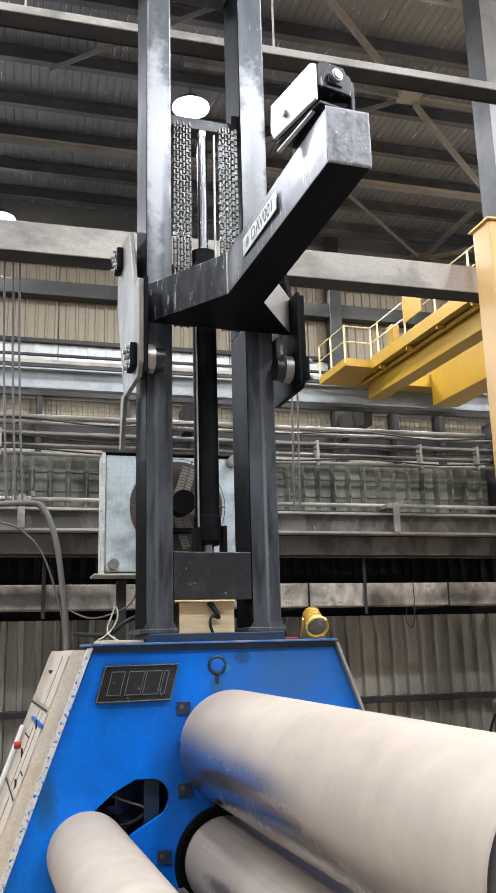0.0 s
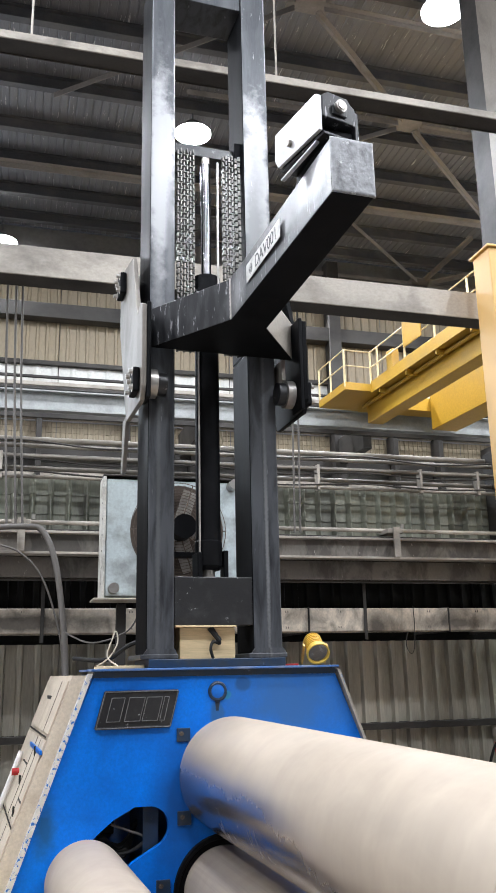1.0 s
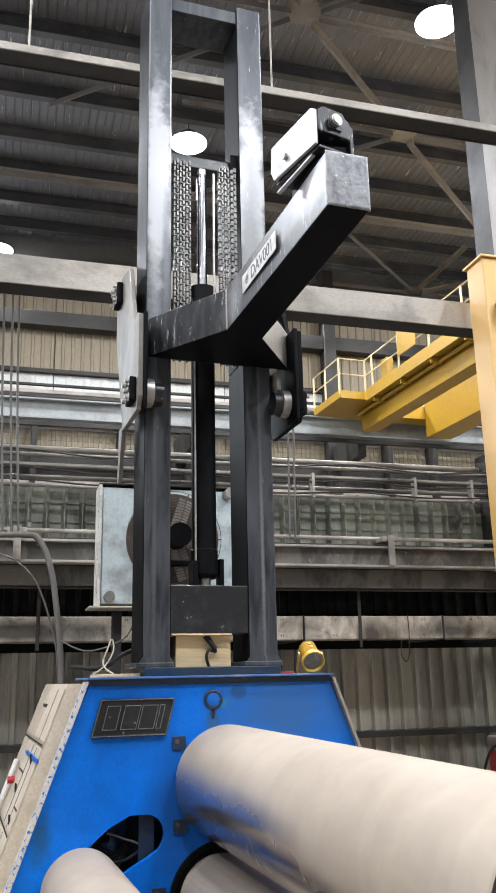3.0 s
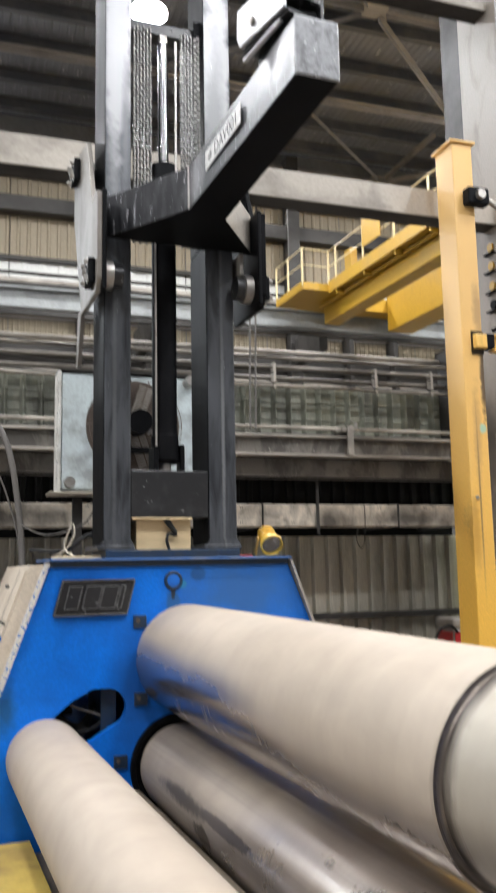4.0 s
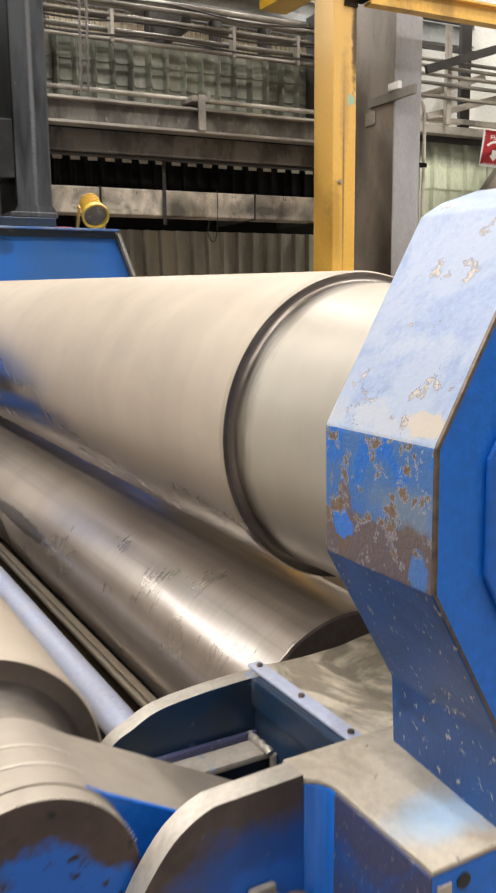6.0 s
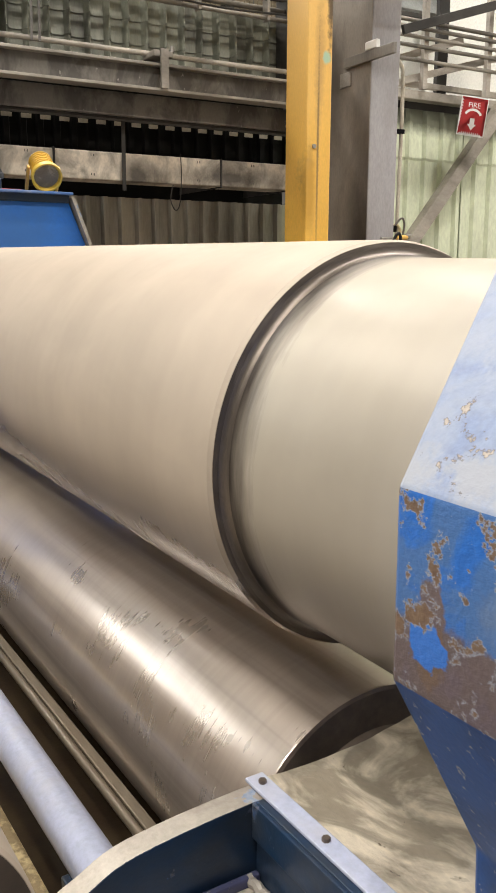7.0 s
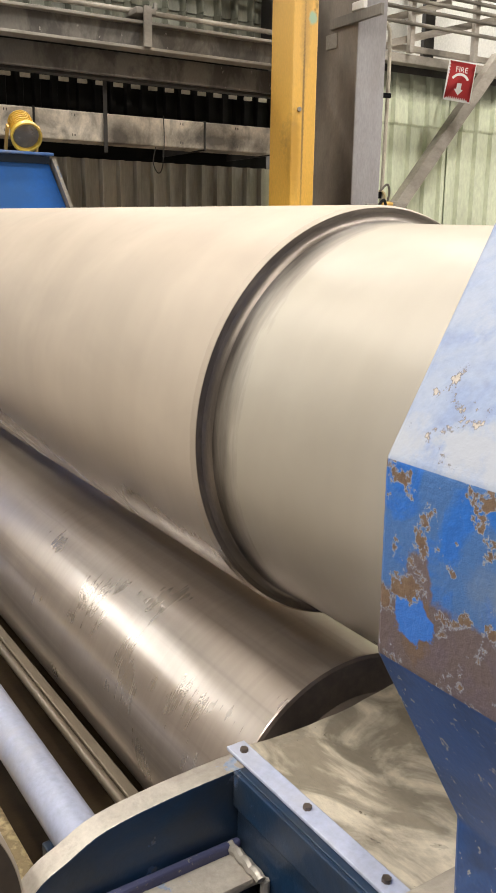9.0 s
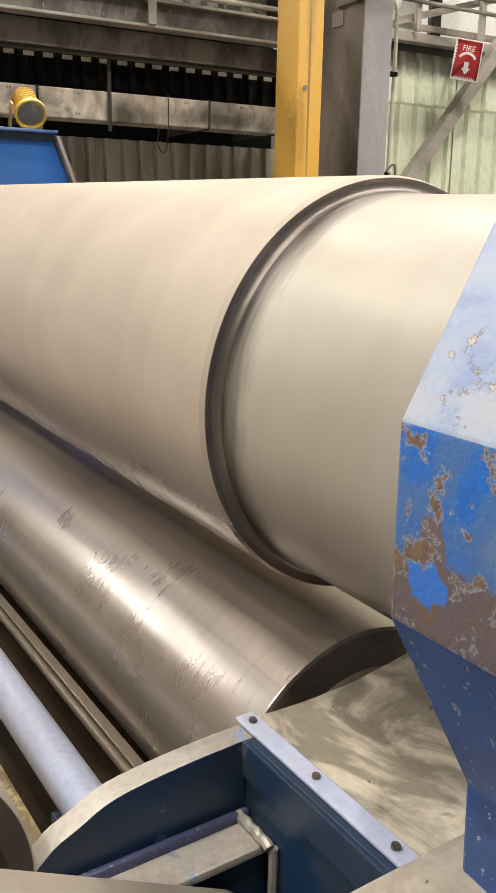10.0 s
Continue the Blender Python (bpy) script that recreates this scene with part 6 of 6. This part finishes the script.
lab = part("number_label", box(B(), -0.078, -0.0745, -1.62, -1.0, 3.71, 3.83, 0.001), mat("weathered_label", (0.52, 0.51, 0.48), 0.4, dirt=(0.25, 0.25, 0.24), dirt_amount=0.5, scale=12, grain=60), arm, "white label with a code in black letters")
lab.matrix_basis = pose(-0.0125, 0, 0)
writing("code", "DAV001", 0.115, INK, arm, pose(-0.0905, -1.37, 3.768, 90, 0, -90))
part("mark", rod(B(), (-0.0905, -1.09, 3.77), (-0.0865, -1.09, 3.77), 0.035, 12), INK, arm, "small dark round mark")

# ---- near end: yoke, housing, side roll bearing ----
yoke = thing("bearing_yoke", "worn blue steel bearing yoke round the top roll neck", "bearing yoke", m=MACH)
left = [(-0.195, 1.537), (-0.231, 1.517), (-0.404, 1.212), (-0.402, 1.02), (-0.27, 0.785), (-0.262, 0.64)]
right = [(0.1 - p[0], p[1]) for p in left[::-1]]
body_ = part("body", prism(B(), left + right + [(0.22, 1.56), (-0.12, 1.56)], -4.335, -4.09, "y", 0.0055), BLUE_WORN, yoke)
# Faces are painted by tilt: sheen on upper ones, darker blue on lower ones.
tone_faces(body_, BLUE_SHEEN, lambda p: p.normal.z > 0.25 and abs(p.normal.y) < 0.5)
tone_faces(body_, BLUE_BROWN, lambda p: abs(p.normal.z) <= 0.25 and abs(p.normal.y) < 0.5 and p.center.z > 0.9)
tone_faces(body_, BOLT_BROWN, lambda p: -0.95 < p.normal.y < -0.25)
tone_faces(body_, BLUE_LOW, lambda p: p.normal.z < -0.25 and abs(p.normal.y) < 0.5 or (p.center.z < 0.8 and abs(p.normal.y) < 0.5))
part("cover_plate", prism(B(), [(0.05 + (p[0] - 0.05) * 0.82, 1.1 + (p[1] - 1.1) * 0.82) for p in left + right + [(0.22, 1.56), (-0.12, 1.56)]], -4.344, -4.336, "y", 0.003), BLUE, yoke, "bright blue cover plate")
base = thing("end_housing", "worn blue steel housing at the near end", "machine housing", m=MACH)
front = [(-0.82, 0.0), (-0.80, 0.30), (-0.768, 0.46), (-0.734, 0.553), (-0.685, 0.625), (-0.645, 0.657), (-0.61, 0.672), (-0.455, 0.676), (-0.455, 0.0)]


def rounded(pts, first, last, steps=4):
    """Runs a smooth curve through the points from first to last and keeps the others as corners."""
    line = list(pts[:first])
    for k in range(first, last):
        a, b, c, d = pts[max(k - 1, first)], pts[k], pts[k + 1], pts[min(k + 2, last)]
        for n in range(steps):
            t_ = n / steps
            line.append(tuple(0.5 * (2 * b[i] + (c[i] - a[i]) * t_ + (2 * a[i] - 5 * b[i] + 4 * c[i] - d[i]) * t_ ** 2 + (3 * b[i] - a[i] - 3 * c[i] + d[i]) * t_ ** 3) for i in (0, 1)))
    return line + list(pts[last:])


fine = rounded(front, 1, 6)
fp = part("front_plate", prism(B(), fine, -4.115, -4.070, "y", 0.002), HOUSING_PAINT, base, "front plate with paint rubbed to brown")
tone_faces(fp, EDGE, lambda p: abs(p.normal.y) < 0.8)
plan = [(-0.4548, -4.115), (-0.438, -4.121), (-0.426, -4.134), (-0.422, -4.15), (-0.404, -4.348), (0.52, -4.348), (0.52, -4.068), (-0.4548, -4.068)]


def sloped(bm, fall=0.028):
    """Lets the top of the housing fall towards its front edge."""
    for v in bm.verts:
        if v.co.z > 0.5:
            v.co.z -= fall * max(0.0, min(1.0, (-4.115 - v.co.y) / 0.233))
    return bm


bk = part("block", sloped(prism(B(), plan, 0.0, 0.658, "z", 0.003)), SCRATCHED, base, "scratched blue side of the housing")
tone_faces(bk, STRIPE_BLUE, lambda p: p.center.y > -4.155 and p.normal.y < -0.15 and p.center.x < -0.3)
tone_faces(bk, BLUE_WORN, lambda p: p.normal.y < -0.9 and p.center.x > -0.3)
part("block_top", sloped(prism(B(), [(-0.4545, -4.113), (-0.437, -4.1225), (-0.425, -4.135), (-0.421, -4.15), (-0.402, -4.3495), (0.52, -4.3495), (0.52, -4.05), (-0.4545, -4.05)], 0.6585, 0.668, "z", 0.002)), TOP_DUST, base, "dusty bare top plate with blue traces")
LEDGE_Y = -3.762
rear = [(-0.78, 0.0), (-0.77, 0.25), (-0.72, 0.45), (-0.633, 0.568), (-0.579, 0.602), (-0.525, 0.626), (-0.43, 0.638), (-0.33, 0.643), (-0.30, 0.643), (-0.30, 0.0)]
rp = part("rear_plate", prism(B(), rounded(rear, 1, 7), -3.72, -3.68, "y", 0.002), BLUE_DARK, base, "navy rear plate with a bare flame-cut rim")
tone_faces(rp, EDGE, lambda p: abs(p.normal.y) < 0.8)
part("inner_wall", box(B(), -0.318, -0.302, -4.068, -3.722, 0.0, 0.6448, 0.002), BLUE_DARK, base)
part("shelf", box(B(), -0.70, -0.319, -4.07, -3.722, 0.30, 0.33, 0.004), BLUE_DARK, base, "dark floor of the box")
part("wall_lip", box(B(), -0.326, -0.3185, -4.068, -3.722, 0.588, 0.6448, 0.002), BLUE_DARK, base, "thicker upper lip of the box wall")
ledge = part("ledge", box(B(), -0.66, -0.319, LEDGE_Y - 0.036, LEDGE_Y + 0.025, 0.508, 0.522, 0.003), EDGE, base, "dusty steel ledge in the box")
part("ledge_angle", box(B(), -0.66, -0.319, LEDGE_Y + 0.025, LEDGE_Y + 0.037, 0.508, 0.536, 0.004), SCRATCHED, base, "scuffed blue upstand")
part("ledge_web", box(B(), -0.66, -0.319, LEDGE_Y - 0.02, LEDGE_Y - 0.005, 0.331, 0.507, 0.003), BLUE_DARK, base)
bm = B()
hose(bm, [(-0.335, LEDGE_Y - 0.05 + 0.012 * i, 0.527 + 0.004 * (i % 2)) for i in range(8)], 0.008, 8, 3)
hose(bm, [(-0.325, LEDGE_Y - 0.045, 0.52 - 0.02 * i) for i in range(7)], 0.007, 8, 2)
part("weld", bm, PLATE_GREY, base, "lumpy weld at the ledge end")
st = part("clamp_strip", box(B(), -0.307, -0.275, -4.04, -3.672, 0.6455, 0.652, 0.002), BLUE_PALE, base, "pale blue clamping strip")
for yy in (-3.697, -3.854, -4.012):
    part("bolt", bolt(B(), (-0.291, yy, 0.652), (0, 0, 1), 0.0062, 0.0025, False), BOLT_BROWN, st)
bm = B()
nx, ny = 14, 12
grid = [[bm.verts.new((-0.30 + 0.42 * i / nx, -3.672 - 0.40 * j / ny, 0.6425 + 0.035 * (i / nx) ** 2 * (1 - j / ny) - 0.012 * math.sin(math.pi * i / nx) + 0.003 * noise.noise((i * 0.6, j * 0.6, 3)))) for j in range(ny + 1)] for i in range(nx + 1)]
for i in range(nx):
    for j in range(ny):
        bm.faces.new((grid[i][j], grid[i + 1][j], grid[i + 1][j + 1], grid[i][j + 1]))
tr = part("dusty_sheet", bm, DUSTY_TRAY, base, "dusty bent cover sheet")
so = tr.modifiers.new("thickness", "SOLIDIFY")
so.thickness = 0.004
part("support_box", box(B(), -0.299, 0.5, -4.068, -3.70, 0.0, 0.60, 0.004), BLUE_DARK, base)
hb = part("pin_keeper", box(B(), -0.558, -0.512, -4.13, -4.116, 0.32, 0.520, 0.004), PLATE_GREY, base, "steel pin keeper plate")
for pz in (0.487, 0.385):
    part("bolt", bolt(B(), (-0.532, -4.131, pz), (0, -1, 0), 0.0165, 0.016), STEEL, hb)
part("pivot_pin", lathe(B(), [(-4.116, 0.05), (-4.135, 0.05), (-4.14, 0.046), (-4.14, 0.016), (-4.13, 0.014)], 32, -0.484, 0.436), PIN_BROWN, base, "round brown pivot pin end")
lug = part("lug", box(B(), -0.394, -0.368, -4.3515, -4.3485, 0.578, 0.612, 0.0012), TOP_DUST, base, "chipped tan patch plate")
part("bore", rod(B(), (-0.345, -4.3505, 0.605), (-0.345, -4.3475, 0.605), 0.012, 14), INK, base, "dark bore")
part("pin_bore", rod(B(), (-0.484, -4.1415, 0.436), (-0.484, -4.1385, 0.436), 0.013, 14), INK, base, "dark bore in the pin")

cap = thing("side_bearing", "worn blue round bearing housing of the side roll", "bearing housing", m=MACH)
CX, CZ, CR = -0.866, 0.567, 0.164


def shell(g):
    return arc(CX, CZ, CR + g, -15, 195, 36) + [(CX - CR - g + 0.02, 0.3), (CX - 0.13, 0.0), (CX + 0.13, 0.0), (CX + CR + g - 0.02, 0.3)]


part("front_plate", prism(B(), shell(-0.002), -4.062, -4.02, "y", 0.002), CAP_PAINT, cap, "front plate with paint worn to primer")
tone_faces(cap.children[-1], NECK, lambda p: abs(p.normal.y) < 0.8)
for ya, yb in ((-4.0195, -3.9611), (-3.9609, -3.9011), (-3.9009, -3.80)):
    part("ring_plate", prism(B(), shell(0.0), ya, yb), NECK, cap, "bare dusty rim plate")
for yy in (-3.961, -3.901):
    part("ring_bead", prism(B(), shell(0.0011), yy - 0.004, yy + 0.004), BEAD, cap, "thin weld bead")
burr = B()
for k in range(46):
    a = math.radians(20 + 120 * k / 45)
    p = Vector((CX + (CR - 0.001) * math.cos(a), -4.0615, CZ + (CR - 0.001) * math.sin(a)))
    out = Vector((0.25 * math.cos(a) + 0.5 * random.random(), -0.25, 0.6 * math.sin(a) - 0.6 * random.random()))
    rod(burr, p, p + out * 0.010 * random.random(), 0.0016, 4, 0.0004)
part("rim_burrs", burr, BEAD, cap, "bright burrs along the rim")
wing = [(CX - 0.10, CZ + 0.131), (-1.45, 0.335), (-1.45, 0.22), (CX - 0.12, CZ + 0.03)]
part("wing", prism(B(), wing, -4.005, -3.80), NECK, cap, "dusty sloping wing plate")
part("wing_front", prism(B(), wing, -4.013, -4.006), BLUE, cap)
for f0, f1 in ((0.02, 0.13), (0.33, 0.42), (0.62, 0.72)):
    a = Vector((wing[0][0], 0, wing[0][1])).lerp(Vector((wing[1][0], 0, wing[1][1])), f0)
    b = Vector((wing[0][0], 0, wing[0][1])).lerp(Vector((wing[1][0], 0, wing[1][1])), f1)
    part("stripe", prism(B(), [(a.x, a.z + 0.0015), (b.x, b.z + 0.0015), (b.x, b.z - 0.004), (a.x, a.z - 0.004)], -4.006, -3.799), SCUFF_BLUE, cap, "pale blue worn stripe")
link = [(CX + 0.10, CZ + 0.13), (-0.735, 0.675), (-0.40, 0.482), (-0.378, 0.462), (-0.37, 0.43), (-0.37, 0.345), (CX + 0.10, 0.345)]
part("link", prism(B(), link, -4.004, -3.801, "y", 0.002), NECK, cap, "dusty sloping link arm")
part("link_front", prism(B(), link, -4.013, -4.0045), BLUE, cap, "blue face of the link arm")
for hx, hy, hz, owner in ((-0.833, -4.063, 0.703, cap), (-0.926, -4.063, 0.544, cap), (-0.69, -4.116, 0.552, base)):
    part("drill_hole", rod(B(), (hx, hy - 0.001, hz), (hx, hy + 0.004, hz), 0.0055, 12), INK, owner, "small dark drill hole")
bar = thing("guard_bar", "steel guard bar with a blue underside", "guard bar", m=MACH)
part("bar", box(B(), -1.8, -1.018, -4.23, -4.15, 0.630, 0.69, 0.004), GUARD, bar)
part("bracket", box(B(), -1.7, -1.62, -4.23, -4.15, 0.0, 0.63, 0.006), BLUE, bar)
tone_faces(bar.children[0], GUARD_TOP, lambda p: p.normal.z > 0.3)
bar = thing("guard_bar", "short steel bar beside the side roll end", "guard bar", m=MACH)
part("bar", box(B(), -1.8, -1.07, -3.87, -3.79, 0.60, 0.66, 0.004), GUARD, bar)
tone_faces(bar.children[0], GUARD_TOP, lambda p: p.normal.z > 0.3)
part("bracket", box(B(), -1.62, -1.55, -3.86, -3.78, 0.0, 0.60, 0.006), BLUE, bar)

# bed under the rolls
bed = thing("machine_bed", "dusty steel bed under the rolls with a blue pipe", "machine bed", m=MACH)
part("bed_plate", box(B(), -0.70, 1.3, -3.66, 0.0, 0.0, 0.16, 0.01), DUSTY_TRAY, bed)
part("side_plate", box(B(), -1.3, -0.703, -3.66, -1.25, 0.0, 0.05, 0.006), DUSTY_TRAY, bed)
part("blue_pipe", rod(B(), (-0.448, 0.0, 0.38), (-0.448, -3.68, 0.38), 0.042, 32), BLUE_PALE, bed, "pale blue painted pipe")
part("oil_gutter", box(B(), -0.49, 0.30, -3.66, 0.0, 0.165, 0.20, 0.004), OIL_BROWN, bed, "oily brown gutter")
part("gutter_lip", rod(B(), (-0.300, -3.66, 0.30), (-0.300, 0.0, 0.30), 0.011, 16), OIL_STEEL, bed, "oily steel gutter lip")
part("scraper", box(B(), -0.288, -0.262, -3.66, 0.0, 0.300, 0.310, 0.003), OIL_STEEL, bed, "oily steel scraper strip")
part("grit", box(B(), -0.67, -0.505, -3.655, -0.05, 0.161, 0.30, 0.01), GRIT, bed, "gritty oily dust")
for yy in (-3.4, -0.2):
    part("pipe_stand", box(B(), -0.50, -0.43, yy - 0.03, yy + 0.03, 0.16, 0.36, 0.004), BLUE_DARK, bed)
YELLOW_FLOOR = mat("scuffed_yellow_floor_plate", (0.50, 0.36, 0.075), 0.5, dirt=(0.26, 0.17, 0.06), dirt_amount=0.5, scale=4, grain=50, bump=0.1, warp=0.6)
ys = thing("floor_platform", "scuffed yellow low platform beside the side roll", "platform", m=MACH)
part("deck", box(B(), -2.3, -0.96, -1.18, -0.02, 0.06, 0.09, 0.004), YELLOW_FLOOR, ys)
part("skirt", box(B(), -2.28, -0.98, -1.16, -0.04, 0.0, 0.059, 0.003), YELLOW_FLOOR, ys)
part("edge_rail", box(B(), -1.24, -1.155, -3.5, -1.26, 0.051, 0.12, 0.006), YELLOW_FLOOR, ys, "yellow edge rail")
ws = thing("welding_set", "grey and red welding set standing behind the yellow post", "welding set")
part("body", box(B(), 3.57, 4.0, 2.30, 2.66, 0.10, 1.06, 0.03), PLATE_GREY, ws)
part("side_panel", box(B(), 3.562, 3.5695, 2.33, 2.63, 0.16, 1.02, 0.002), RED, ws, "red side panel")
part("front_panel", box(B(), 3.575, 3.70, 2.292, 2.2995, 0.16, 1.02, 0.002), RED, ws, "red front panel")
part("lid", box(B(), 3.56, 4.01, 2.29, 2.67, 1.061, 1.16, 0.03), PLATE_GREY, ws, "worn grey lid")
part("knob", rod(B(), (3.80, 2.27, 0.98), (3.80, 2.2995, 0.98), 0.04, 16), BLACK, ws, "black knob")
part("lead", hose(B(), [(3.60, 2.28, 1.02), (3.45, 2.2, 1.10), (3.30, 2.2, 1.0), (3.22, 2.25, 0.6), (3.30, 2.3, 0.02)], 0.014), RUBBER, ws, "black lead")
for px, py in ((3.62, 2.34), (3.95, 2.34), (3.62, 2.62), (3.95, 2.62)):
    part("castor", rod(B(), (px - 0.015, py, 0.05), (px + 0.015, py, 0.05), 0.05, 16), RUBBER, ws)
